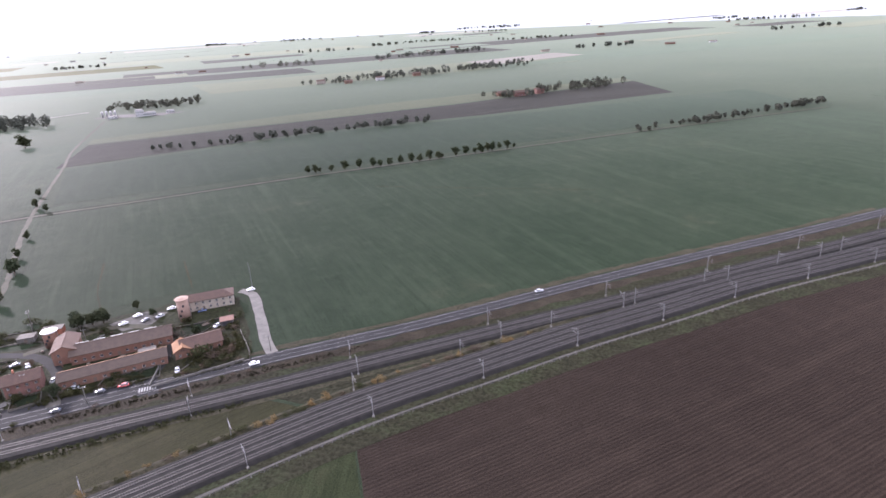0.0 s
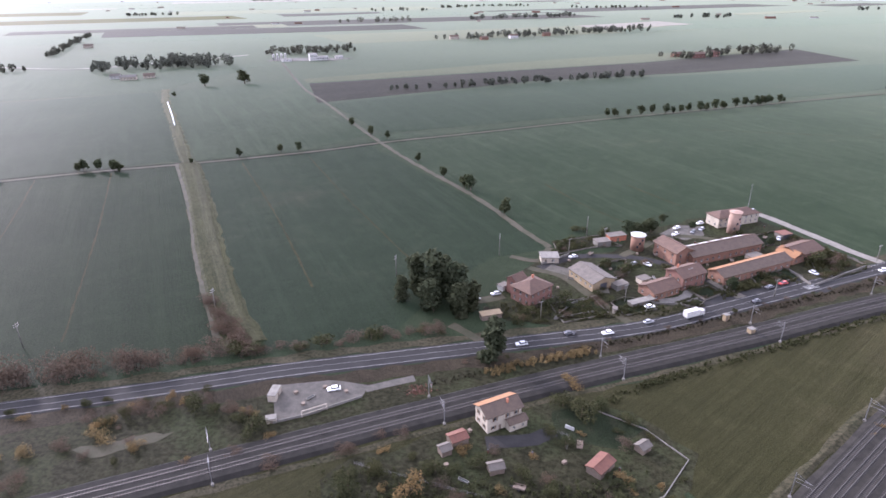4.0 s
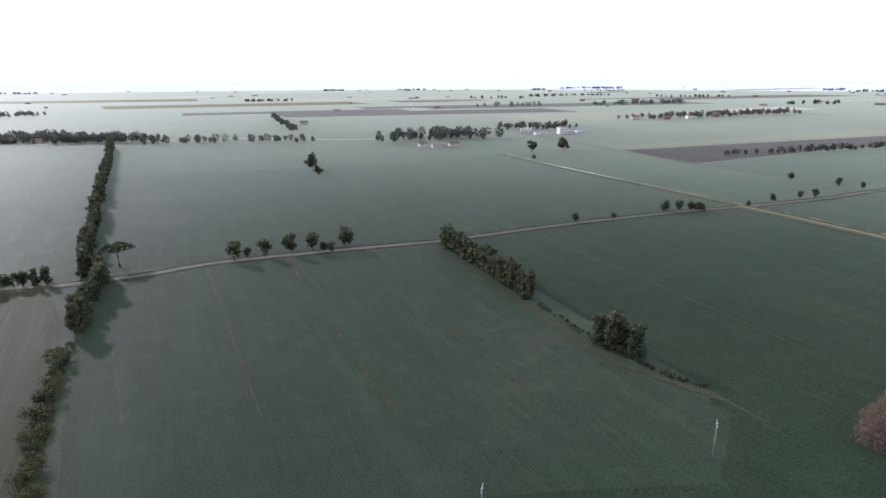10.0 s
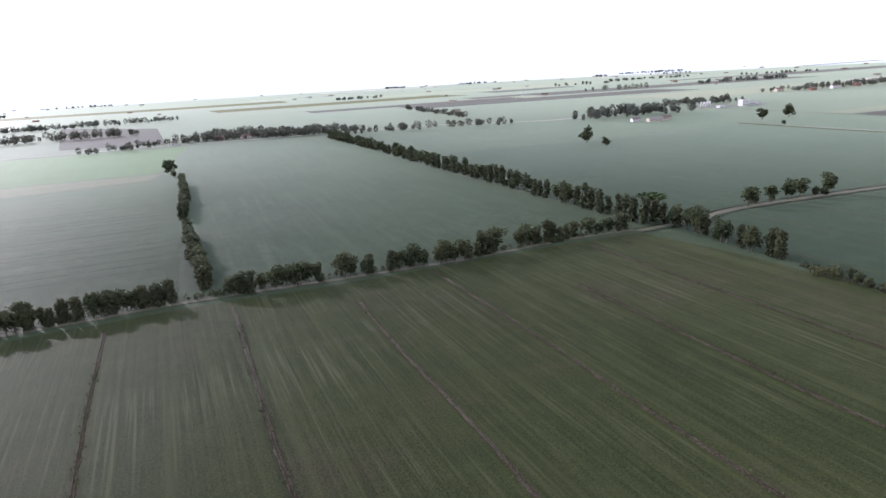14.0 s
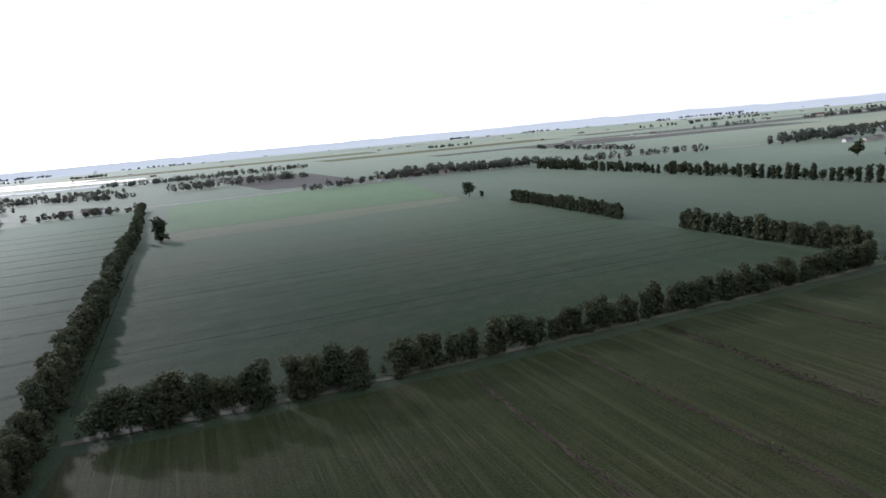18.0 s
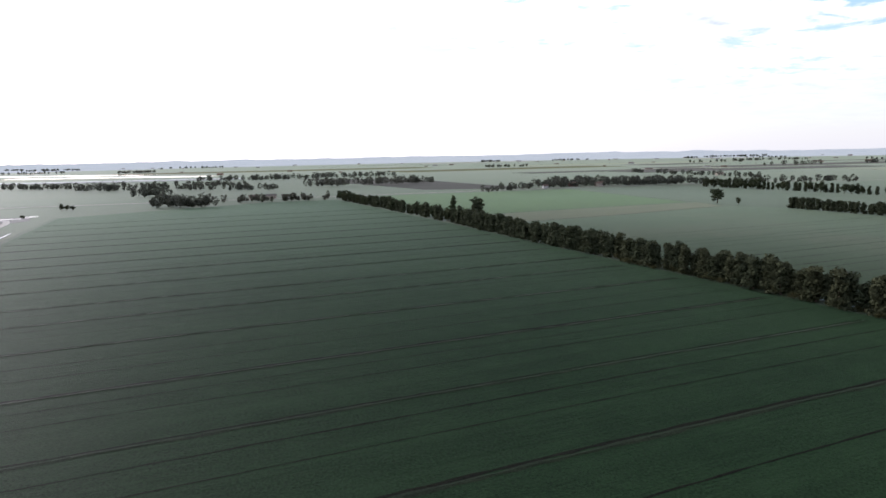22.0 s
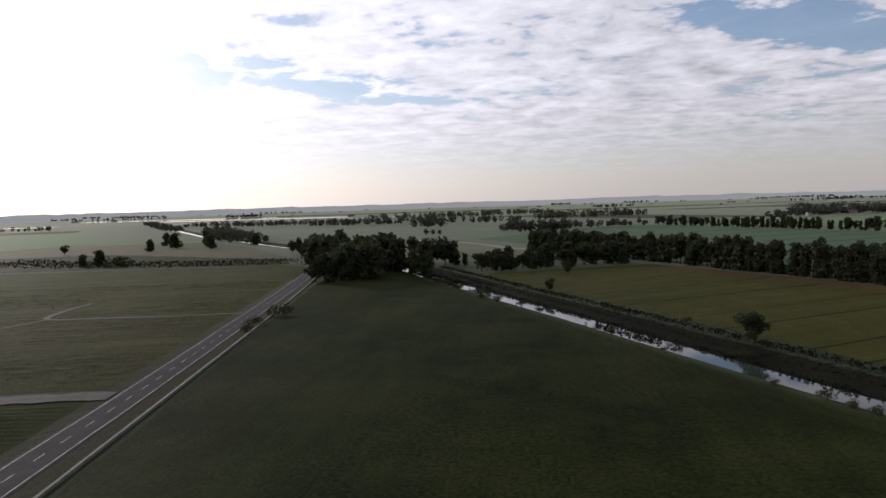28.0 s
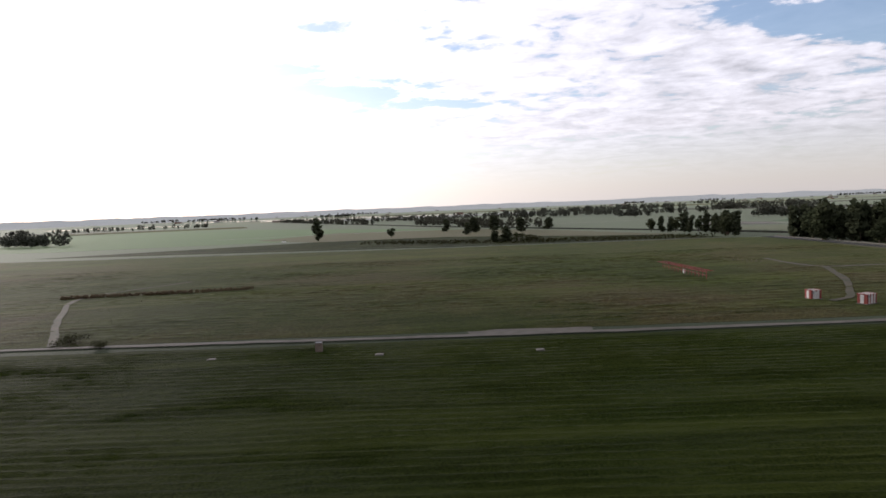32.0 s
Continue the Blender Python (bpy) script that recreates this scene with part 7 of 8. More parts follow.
def clutter(kind, x, y, rot):
    """Farm clutter: a trough, a pallet stack, a trailer or a drum."""
    if kind == "trailer":
        ob = thing("farm_trailer", "small flat farm trailer with plank sides", "trailer", "farm clutter", "", pose(x, y, 0.2, 0, 0, rot))
        part("bed", boxed(-1.6, -0.8, 0.55, 1.6, 0.8, 0.7, bevel=0.03), M_wood, ob)
        for s in (-1, 1):
            part("side_board", boxed(-1.6, s * 0.8 - 0.04, 0.7, 1.6, s * 0.8 + 0.04, 1.1), M_wood, ob)
            part("wheel", WHEEL_S, None, ob, "", pose(0, s * 0.85, 0.32))
        part("drawbar", tubed((1.6, 0, 0.6), (2.8, 0, 0.35), 0.05, 0.05, 6), M_dark_metal, ob)
    elif kind == "pallets":
        ob = thing("pallet_stack", "stack of weathered wooden pallets", "pallets", "farm clutter", "", pose(x, y, 0.2, 0, 0, rot))
        for q in range(5):
            part("pallet", boxed(-0.6, -0.5, q * 0.15, 0.6, 0.5, q * 0.15 + 0.11, bevel=0.01), M_wood, ob)
    elif kind == "trough":
        ob = thing("water_trough", "long grey concrete water trough", "trough", "farm clutter", "", pose(x, y, 0.2, 0, 0, rot))
        for b in ((-1.5, -0.4, 0, 1.5, -0.3, 0.6), (-1.5, 0.3, 0, 1.5, 0.4, 0.6), (-1.5, -0.3, 0, -1.4, 0.3, 0.6), (1.4, -0.3, 0, 1.5, 0.3, 0.6)):
            part("wall", boxed(*b), M_concrete, ob)
        part("water", boxed(-1.4, -0.3, 0.1, 1.4, 0.3, 0.45), M_water, ob)
    else:
        ob = thing("oil_drum", "rusty steel drum in a yard", "drum", "farm clutter", "", pose(x, y, 0.2, 0, 0, rot))
        part("barrel", tubed((0, 0, 0), (0, 0, 0.9), 0.3, 0.3, 14), M_rust, ob)
        part("lid", tubed((0, 0, 0.9), (0, 0, 0.93), 0.28, 0.28, 14), M_dark_metal, ob)


WHEEL_S = bm_mesh("wheel", tubed((0, -0.1, 0), (0, 0.1, 0), 0.32, 0.32, 14), M_tyre)
for x, y in [(-206, 236), (-192, 226), (-186, 243), (-168, 258), (-160, 256), (-141, 243), (-124, 263), (-116, 262), (-106, 258), (-98, 270), (-90, 284), (-152, 243), (-214, 228), (-222, 232), (-180, 222), (-170, 233), (-146, 268), (-135, 268), (-112, 243), (-128, 246), (-202, 254), (-190, 260), (-262, 143), (-258, 134), (-246, 132), (-238, 128), (-232, 134), (-270, 130), (-266, 124), (-252, 120), (-224, 124), (-312, 160), (-306, 168), (-299, 165), (-315, 166), (-310, 163)]:
    clutter(gp.choice(("trailer", "pallets", "pallets", "trough", "drum", "drum")), x, y, gp.uniform(0, 180))

# the railway house and its garden
rh = building("railway_house", "two-storey cream railway house with brown tiles, its sunlit slope painted orange", -250, 146, 22, 13.5, 8, 6.8, 2.0, M_cream, M_roof_b, {"s": [(3, 4.2, 1.0, 1.5), (8, 4.2, 1.0, 1.5), (11.4, 4.2, 1.0, 1.5), (2.4, 1.0, 1.0, 1.4), (5, 0, 1.1, 2.2)], "w": even(7.4, 2, 1.0, 1.0, 1.5) + even(7.4, 2, 4.2, 1.0, 1.5), "n": even(13.5, 4, 1.0, 1.0, 1.5) + even(13.5, 4, 4.2, 1.0, 1.5), "e": even(7.4, 2, 4.2, 1.0, 1.5)}, roof_sunlit=M_roof_o, shutter=BRN, chimneys=[(2.5, -1.5)], over=0.7)
rh.matrix_basis = pose(-253, 147, 0, 0, 0, 22) @ Matrix.Scale(0.86, 4)
annex = building("railway_house_annex", "low cream annex of the railway house", -248.3, 144.2, 22, 7, 3.6, 3.1, 0.9, M_cream, M_roof_b, {"s": even(7, 2, 1.0, 1.0, 1.0)}, over=0.4, category="annex")
annex.matrix_basis = pose(-248.3, 144.2, 0, 0, 0, 22) @ Matrix.Scale(0.86, 4)
field("railway_garden", [(-300, 132), (-262, 147), (-228, 156), (-210, 144), (-200, 128), (-214, 108), (-260, 96), (-305, 112)], 0.09, M_scrub, "untidy brown garden ground round the railway house", 62, 2.5, 5, "garden")
field("railway_lawn", [(-236, 150), (-222, 150), (-210, 140), (-222, 132), (-238, 138)], 0.12, M_lawn, "patch of rough lawn by the railway house", 63, 0.6, 4, "garden")
strip("house_terrace", [(-258, 138), (-244, 138), (-238, 141)], 5.0, 0.16, M_asphalt_old, "grey paved terrace before the railway house", "pavement", step=4)
for x, y, r, L, W, H, rm, lab in [(-266, 139, 22, 5, 4, 2.3, M_rust, "dark tool shed with a rusty roof"), (-270, 135, 22, 3, 3, 2.1, M_fibre, "small dark garden tool shed"), (-229, 125, 40, 7, 4.5, 2.2, M_rust, "low shed with a rust-red sheet roof"), (-215, 131, 30, 3.5, 3, 1.9, M_fibre, "small grey garden shed"), (-257, 127, 10, 4, 3, 2.0, M_fibre, "small grey garden tool hut")]:
    building("garden_shed", lab, x, y, r, L, W, H, 0.7, M_wood, rm, {"s": [(L / 2, 0, 1.0, 1.8)]}, "gable", 0.3, category="shed", group="garden sheds")
low_wall([(-222, 148), (-211, 139), (-204, 126), (-216, 114), (-240, 106)], 0.5, M_concrete, "low pale boundary wall of the garden", t=0.25)


def picket_fence(pts, h, label, spacing=2.2, group="garden fences"):
    line = smooth_line(pts, spacing)
    ob = thing("wire_fence", label, "fence", group, "", pose(line[0][0], line[0][1], 0))
    for p in line:
        part("post", POST, None, ob, "", pose(p[0] - line[0][0], p[1] - line[0][1], 0))
    for z in (0.4, 0.8, 1.15):
        for p, q in zip(line, line[1:]):
            bm = tubed((p[0] - line[0][0], p[1] - line[0][1], z), (q[0] - line[0][0], q[1] - line[0][1], z), 0.02, 0.02, 4)
            part("wire", bm, M_galv, ob)
    return ob


POST = bm_mesh("post", boxed(-0.05, -0.05, 0, 0.05, 0.05, 1.3, bevel=0.01), M_concrete)
rail_fence = thing("concrete_fence", "long grey concrete post and wire fence below the railway", "fence", "", "", pose(0, 0, 0))
fence_line = smooth_line(RAIL_B[1:12], 4.0)
fence_line = fence_line + normals2(fence_line) * 14.6
for p in fence_line:
    part("post", POST, None, rail_fence, "", Matrix.LocRotScale((p[0], p[1], 0), None, (1.7, 1.7, 1.4)))
for z in (0.5, 1.1, 1.7):
    part("wire", mesh_of("wire", *ribbon([tuple(p) for p in fence_line], 0.05, z, [(-1, 0), (-1, 0.05), (1, 0.05), (1, 0)], step=8), M_dark_metal), None, rail_fence)
picket_fence([(-240, 141), (-234, 138), (-236, 133)], 1.2, "low fence round a terrace")
picket_fence([(-295, 133), (-280, 126), (-262, 118)], 1.2, "wire fence of the railway garden")
picket_fence([(-222, 222), (-206, 214)], 1.2, "wire fence behind a garden")
board = thing("white_board", "white painted board leaning in the garden", "board", "", "", pose(-233, 141, 0, 0, 0, -40))
part("panel", boxed(-1.4, -0.05, 0.3, 1.4, 0.05, 1.6, bevel=0.02), M_white, board)
for s in (-1.2, 1.2):
    part("leg", boxed(s - 0.05, 0.05, 0, s + 0.05, 0.13, 1.5), M_wood, board)

# gravel yard below the road
field("gravel_yard", [(-323, 171), (-320, 152), (-312, 154), (-294, 162), (-292, 168), (-305, 172)], 0.13, M_gravel, "pale gravel yard below the main road", 64, 0.5, 4, "yard")
strip("yard_ramp", [(-293, 166), (-286, 168), (-277, 170.5)], 3.2, 0.15, M_gravel, "pale gravel ramp from the yard", "drive", rough=0.1, step=3)
field("gravel_patch", [(-375, 146), (-360, 150), (-348, 151), (-352, 147), (-368, 142)], 0.13, M_track, "pale gravel patch in weeds", 65, 1.0, 3, "ground")
low_wall([(-320, 152), (-311, 154.5), (-294, 162)], 0.9, M_concrete, "low wall of a gravel yard")
for x, y, r, L, W, H, lab in [(-321.5, 165, 80, 5.5, 2.6, 2.4, "cream site cabin in a gravel yard"), (-320.5, 153, 10, 3, 2.2, 1.6, "small cream box in a gravel yard")]:
    building("site_cabin", lab, x, y, r, L, W, H, 0.3, M_cream, M_concrete, {"s": [(L / 2, 0, 0.9, H - 0.4)]}, "flat", 0.1, category="cabin", group="yard cabins")
frame_wall = thing("gate_frame", "pale rectangular gate frame at the yard's edge", "gate", "", "", pose(-308, 155.5, 0, 0, 0, 22))
for b, nm in (((-4, -0.1, 0, -3.8, 0.1, 2.2), "upright"), ((3.8, -0.1, 0, 4, 0.1, 2.2), "upright"), ((-4, -0.1, 2.2, 4, 0.1, 2.4), "lintel"), ((-3.8, -0.04, 0.9, 3.8, 0.04, 1.0), "rail")):
    part(nm, boxed(*b, bevel=0.02), M_cream, frame_wall)
tagged(new("brick_heap", leaf_mesh("brick_heap", np.c_[np.random.RandomState(3).normal(-276, 2.2, 240), np.random.RandomState(4).normal(163.5, 1.4, 240), np.abs(np.random.RandomState(5).normal(0, 0.4, 240))], 0.3, M_rust, np.random.RandomState(6))), "low heap of broken red bricks beside the railway", "heap", "", "stuff")
for x, y, w, lab in [(-153, 185.5, 2.2, "small ochre relay hut beside the railway"), (-157, 196, 1.9, "small ochre hut between road and railway"), (-104, 142, 4.0, "ochre relay hut beside the wide railway")]:
    building("relay_hut", lab, x, y, 16, w, w * 0.8, 2.6, 0.3, M_yellow_wall, M_concrete, {"s": [(w / 2, 0, 0.9, 2.0)]}, "flat", 0.2, category="hut", group="railway huts")

# ---- poles and masts ----


def pole_thing(name, label, x, y, h, rot, group, mat=M_galv, arms=2):
    ob = thing(name, label, "pole", group, "", pose(x, y, 0, 0, 0, rot))
    part("post", tubed((0, 0, -0.3), (0, 0, h), 0.20, 0.12, 10), mat, ob, "", None, True)
    for k in range(arms):
        arm = part("crossarm", boxed(-1.1, -0.07, h - 0.5 - 0.9 * k, 1.1, 0.07, h - 0.36 - 0.9 * k, bevel=0.02), M_galv, ob)
        for u in (-0.95, 0, 0.95):
            part("insulator", tubed((u, 0, h - 0.36 - 0.9 * k), (u, 0, h - 0.05 - 0.9 * k), 0.07, 0.05, 8), M_white, arm)
    return ob


util = pole_thing("utility_pole", "pale concrete utility pole standing in a field", -482, 182, 10.5, 60, "utility poles", M_concrete)
for x, y in [(-417, 202), (-354, 222), (-282, 246), (-233, 264), (-185, 283), (-550, 161), (-616, 141), (-682, 121)]:
    copy_thing(util, pose(x, y, 0, 0, 0, 70))
util2 = pole_thing("telephone_pole", "slim grey pole among the farm buildings", -179, 273, 8, 30, "hamlet poles", M_concrete, 1)
for x, y in [(-227, 204), (-158, 226), (-190, 214), (-62, 240), (-128, 212), (-150, 262), (-200, 262)]:
    copy_thing(util2, pose(x, y, 0, 0, 0, 20))
tall = thing("radio_mast", "tall thin radio mast behind the farm", "mast", "", "", pose(-84, 311, 0))
part("pole", tubed((0, 0, 0), (0, 0, 15), 0.14, 0.06, 8), M_galv, tall)
for z in (11, 12.5, 14):
    part("antenna", boxed(-0.7, -0.03, z, 0.7, 0.03, z + 0.06), M_galv, tall)


def catenary(name, label, x, y, rot, reach, group):
    ob = thing(name, label, "mast", group, "", pose(x, y, 0, 0, 0, rot))
    part("base", boxed(-0.4, -0.4, 0, 0.4, 0.4, 0.7, bevel=0.05), M_concrete, ob)
    part("post", boxed(-0.08, -0.08, 0.7, 0.08, 0.08, 8.4, bevel=0.02), M_galv, ob)
    part("arm", tubed((0, 0, 6.9), (0, reach, 7.3), 0.045, 0.035, 8), M_galv, ob)
    part("stay", tubed((0, 0, 8.2), (0, reach * 0.8, 7.3), 0.04, 0.04, 6), M_galv, ob)
    part("registration_tube", tubed((0, 0.1, 5.9), (0, reach, 6.1), 0.05, 0.04, 6), M_galv, ob)
    return ob


for line, off, reach, spacing, start, end, lab in ((RAIL_B, 9.6, 4.0, 46, 60, 760, "grey railway catenary mast beside the wide line"), (RAIL_1, 6.9, 3.6, 64, 34, 1000, "grey railway catenary mast beside the two-track line")):
    pts = smooth_line(line, 2.0)
    nor = normals2(pts)
    dist = np.r_[0, np.cumsum(np.linalg.norm(np.diff(pts, axis=0), axis=1))]
    proto = None
    for d in np.arange(start, min(end, dist[-1] - 5), spacing):
        i = int(np.searchsorted(dist, d))
        for s in (-1, 1):
            p = pts[i] + nor[i] * off * s
            turn = math.degrees(math.atan2(-nor[i][1] * s, -nor[i][0] * s)) - 90
            if proto is None:
                proto = catenary("catenary_mast", lab, p[0], p[1], turn, reach, "catenary masts")
            else:
                copy_thing(proto, pose(p[0], p[1], 0, 0, 0, turn))

# ---- vehicles ----


def car_meshes(L, W, H, van=False):
    prof = [(-L / 2, 0.35), (-L / 2, 0.75), (-L / 2 + 0.1, 0.92), (-L * 0.22, 1.0), (L * 0.40, 1.0), (L / 2 - 0.05, 0.9), (L / 2, 0.6), (L / 2, 0.35)]
    if van:
        prof = [(-L / 2, 0.35), (-L / 2, 0.9), (-L / 2 + 0.5, 1.15), (-L * 0.3, 1.2), (L / 2, 1.2), (L / 2, 0.35)]
    body = bmesh.new()
    a = [body.verts.new((x, -W / 2, z)) for x, z in prof]
    b = [body.verts.new((x, W / 2, z)) for x, z in prof]
    body.faces.new(a)
    body.faces.new(b[::-1])
    for i in range(len(prof)):
        j = (i + 1) % len(prof)
        body.faces.new((a[j], a[i], b[i], b[j]))
    bmesh.ops.bevel(body, geom=list(body.edges), offset=0.06, segments=2, affect="EDGES")
    cab = bmesh.new()
    cp = [(-L * 0.24, 0.98), (-L * 0.10, H), (L * 0.26, H), (L * 0.42, 0.98)] if not van else [(-L * 0.32, 1.18), (-L * 0.2, H), (L * 0.49, H), (L * 0.495, 1.18)]
    lo = [cab.verts.new((x, s * W * (0.46 if z < 1.3 else 0.38), z)) for s in (-1, 1) for x, z in cp]
    cab.faces.new(lo[:4])
    cab.faces.new(lo[4:][::-1])
    for i in range(4):
        j = (i + 1) % 4
        cab.faces.new((lo[j], lo[i], lo[4 + i], lo[4 + j]))
    bmesh.ops.bevel(cab, geom=list(cab.edges), offset=0.05, segments=1, affect="EDGES")
    roof = boxed(-L * 0.12, -W * 0.36, H - 0.01, L * 0.27, W * 0.36, H + 0.035, bevel=0.02) if not van else boxed(-L * 0.2, -W * 0.4, H - 0.01, L * 0.49, W * 0.4, H + 0.05, bevel=0.03)
    return body, cab, roof


WHEEL = bm_mesh("tyre", tubed((0, -0.1, 0), (0, 0.1, 0), 0.32, 0.32, 14), M_tyre)
RIM = bm_mesh("rim", tubed((0, -0.11, 0), (0, 0.11, 0), 0.19, 0.19, 10), M_galv)
CAR_DATA = {}


def car(x, y, rot, colour, label, group="parked cars", van=False, z=0.14):
    L, W, H = (5.2, 1.95, 2.2) if van else (4.3, 1.78, 1.46)
    key = (colour, van)
    if key not in CAR_DATA:
        b, c, r = car_meshes(L, W, H, van)
        CAR_DATA[key] = (bm_mesh("body", b, M_car[colour], True), bm_mesh("glasshouse", c, M_glass if not van else M_car[colour]), bm_mesh("roof", r, M_car[colour]))
    ob = thing("van" if van else "car", label, "van" if van else "car", group, "", pose(x, y, z, 0, 0, rot))
    for n, me in zip(("body", "glasshouse", "roof"), CAR_DATA[key]):
        part(n, me, None, ob)
    for sx in (-0.31, 0.31):
        for sy in (-1, 1):
            w = part("wheel", WHEEL, None, ob, "", pose(sx * L, sy * (W / 2 - 0.08), 0.32))
            part("rim", RIM, None, w)
    return ob


for x, y, r, c, lab in [(-238, 186.4, 8, "silver", "silver car driving on the main road"), (-219, 191.8, 186, "black", "dark car driving on the main road"), (-205, 190.6, 10, "white", "white car driving on the main road"), (-187, 196.8, 195, "grey", "grey car driving on the main road"), (-67, 229.5, 197, "white", "white van-like car on the main road"), (66, 274, 196, "silver", "silver car far along the main road"), (-138, 208, 16, "black", "black car on the main road"), (-493, 157.5, 190, "black", "dark car on the bending road")]:
    car(x, y, r, c, lab, "cars on the main road", z=0.23)
for x, y, r, c in [(-250, 222, 10, "white"), (-241, 225, 15, "silver"), (-168, 246, 120, "white"), (-199, 257.5, 20, "silver"), (-140, 226.5, 10, "white"), (-138.5, 223.5, 12, "silver"), (-174, 247, 30, "grey"), (-182, 208, 190, "white"), (-124, 284, 40, "silver"), (-136, 287, 30, "white"), (-121, 292, 20, "white"), (-130, 281, 50, "grey"), (-84, 307, 20, "white"), (-92, 268, 60, "silver"), (-118, 222, 15, "red"), (-126, 219, 15, "black"), (-150, 231, 100, "grey"), (-303, 166.5, 10, "white"), (-140, 279, 35, "white"), (-104, 286, 20, "blue"), (-99, 230, 110, "silver"), (-256, 227, 20, "white")]:
    car(x, y, r, c, c + " car parked among the farm buildings")
car(-2395, 578, 10, "white", "white car far out on a field track", "far cars")
lorry = thing("box_lorry", "white box lorry driving on the main road", "lorry", "", "", pose(-168, 199.5, 0.23, 0, 0, 17))
part("cargo_box", boxed(-4.4, -1.2, 0.9, 2.0, 1.2, 3.4, bevel=0.05), M_white, lorry)
cabp = part("cab", boxed(2.25, -1.12, 0.5, 4.2, 1.12, 2.7, bevel=0.14), M_white, lorry)
part("windscreen", boxed(4.15, -0.98, 1.5, 4.24, 0.98, 2.4), M_glass, cabp)
part("chassis", boxed(-4.3, -0.5, 0.55, 2.4, 0.5, 0.88), M_dark_metal, lorry)
for x in (-3.2, -2.2, 3.2):
    for s in (-1, 1):
        part("wheel", WHEEL, None, lorry, "", Matrix.LocRotScale((x, s * 1.0, 0.48), None, (1.5, 1.5, 1.5)))

# ---- airfield ----


def shelter(x, y, rot, L, W, H, stripes, label, face=M_white):
    """An equipment shelter in upright red and white bands."""
    ob = thing("equipment_shelter", label, "shelter", "equipment shelters", "", pose(x, y, 0.05, 0, 0, rot))
    part("plinth", boxed(-L / 2 - 0.2, -W / 2 - 0.2, 0, L / 2 + 0.2, W / 2 + 0.2, 0.25, bevel=0.03), M_concrete, ob)
    w = L / stripes
    for k in range(stripes):
        part("band", boxed(-L / 2 + k * w, -W / 2, 0.25, -L / 2 + (k + 1) * w, W / 2, H), M_red if k % 2 == 0 else M_white, ob)
    for s in (-1, 1):
        part("side_panel", boxed(s * (L / 2 + 0.003), -W * 0.18, 0.3, s * (L / 2 + 0.03), W * 0.18, H - 0.1), M_white, ob)
    nb = max(5, stripes)
    for k in range(nb):
        part("roof_band", boxed(-L / 2 - 0.12 + k * (L + 0.24) / nb, -W / 2 - 0.12, H, -L / 2 - 0.12 + (k + 1) * (L + 0.24) / nb, W / 2 + 0.12, H + 0.14), (M_red, M_white)[k % 2], ob)
    part("roof_seam", boxed(-L / 2, -0.05, H + 0.143, L / 2, 0.05, H + 0.2), M_galv, ob)
    d = part("door", boxed(-0.45, -W / 2 - 0.04, 0.27, 0.45, -W / 2 - 0.003, 2.2), face, ob)
    part("handle", boxed(0.28, -W / 2 - 0.09, 1.2, 0.36, -W / 2 - 0.04, 1.3), M_dark_metal, d)
    part("vent", boxed(-L / 2 + 0.3, -W / 2 - 0.05, H - 0.8, -L / 2 + 0.9, -W / 2 - 0.003, H - 0.4), M_galv, ob)
    return ob


shelter(-2144.0, 160.6, 4, 2.9, 2.4, 2.4, 5, "small red and white banded equipment shelter in grass")
shelter(-2136.4, 151, 24, 3.7, 2.4, 2.5, 7, "long red and white banded equipment shelter in grass")
shelter(-2071.9, 76.9, 88, 2.5, 2.3, 2.3, 5, "red and white banded equipment shelter near the perimeter road")
shelter(-2071.7, 71.3, 88, 3.3, 2.4, 2.4, 5, "larger red and white banded equipment shelter near the perimeter road")
mast = thing("antenna_mast", "thin steel antenna mast beside the shelters", "mast", "", "", pose(-2076, 81.5, 0))
part("pole", tubed((0, 0, 0), (0, 0, 5.6), 0.06, 0.04, 8), M_galv, mast)
for z in (4.0, 4.5):
    part("dipole_boom", boxed(-0.42, -0.02, z, 0.42, 0.02, z + 0.05), M_galv, mast)
for s in (-0.42, -0.2, 0.2, 0.42):
    part("dipole", boxed(s - 0.02, -0.02, 3.75, s + 0.02, 0.02, 4.8), M_white, mast)
part("warning_light", tubed((0, 0, 5.6), (0, 0, 5.75), 0.07, 0.05, 10), M_dark_metal, mast)
part("ring", tubed((0, 0, 5.35), (0, 0, 5.40), 0.14, 0.14, 12), M_galv, mast)
part("base", boxed(-0.5, -0.5, 0, 0.5, 0.5, 0.3, bevel=0.04), M_concrete, mast)
pst = thing("sensor_post", "thin steel sensor post in mown grass", "post", "", "", pose(-2104, 106, 0))
part("pole", tubed((0, 0, 0), (0, 0, 6.4), 0.06, 0.04, 8), M_dark_metal, pst)
part("head", boxed(-0.18, -0.1, 6.3, 0.18, 0.1, 6.6, bevel=0.03), M_galv, pst)
part("sleeve", tubed((0, 0, 2.6), (0, 0, 4.0), 0.07, 0.07, 8), M_wood, pst)
part("base", boxed(-0.25, -0.25, 0, 0.25, 0.25, 0.3, bevel=0.04), M_dark_metal, pst)
arr = thing("antenna_array", "long red lattice antenna array standing in grass", "antenna array", "", "", pose(-2153, 226, 0, 0, 0, 93) @ Matrix.Scale(1.4, 4))
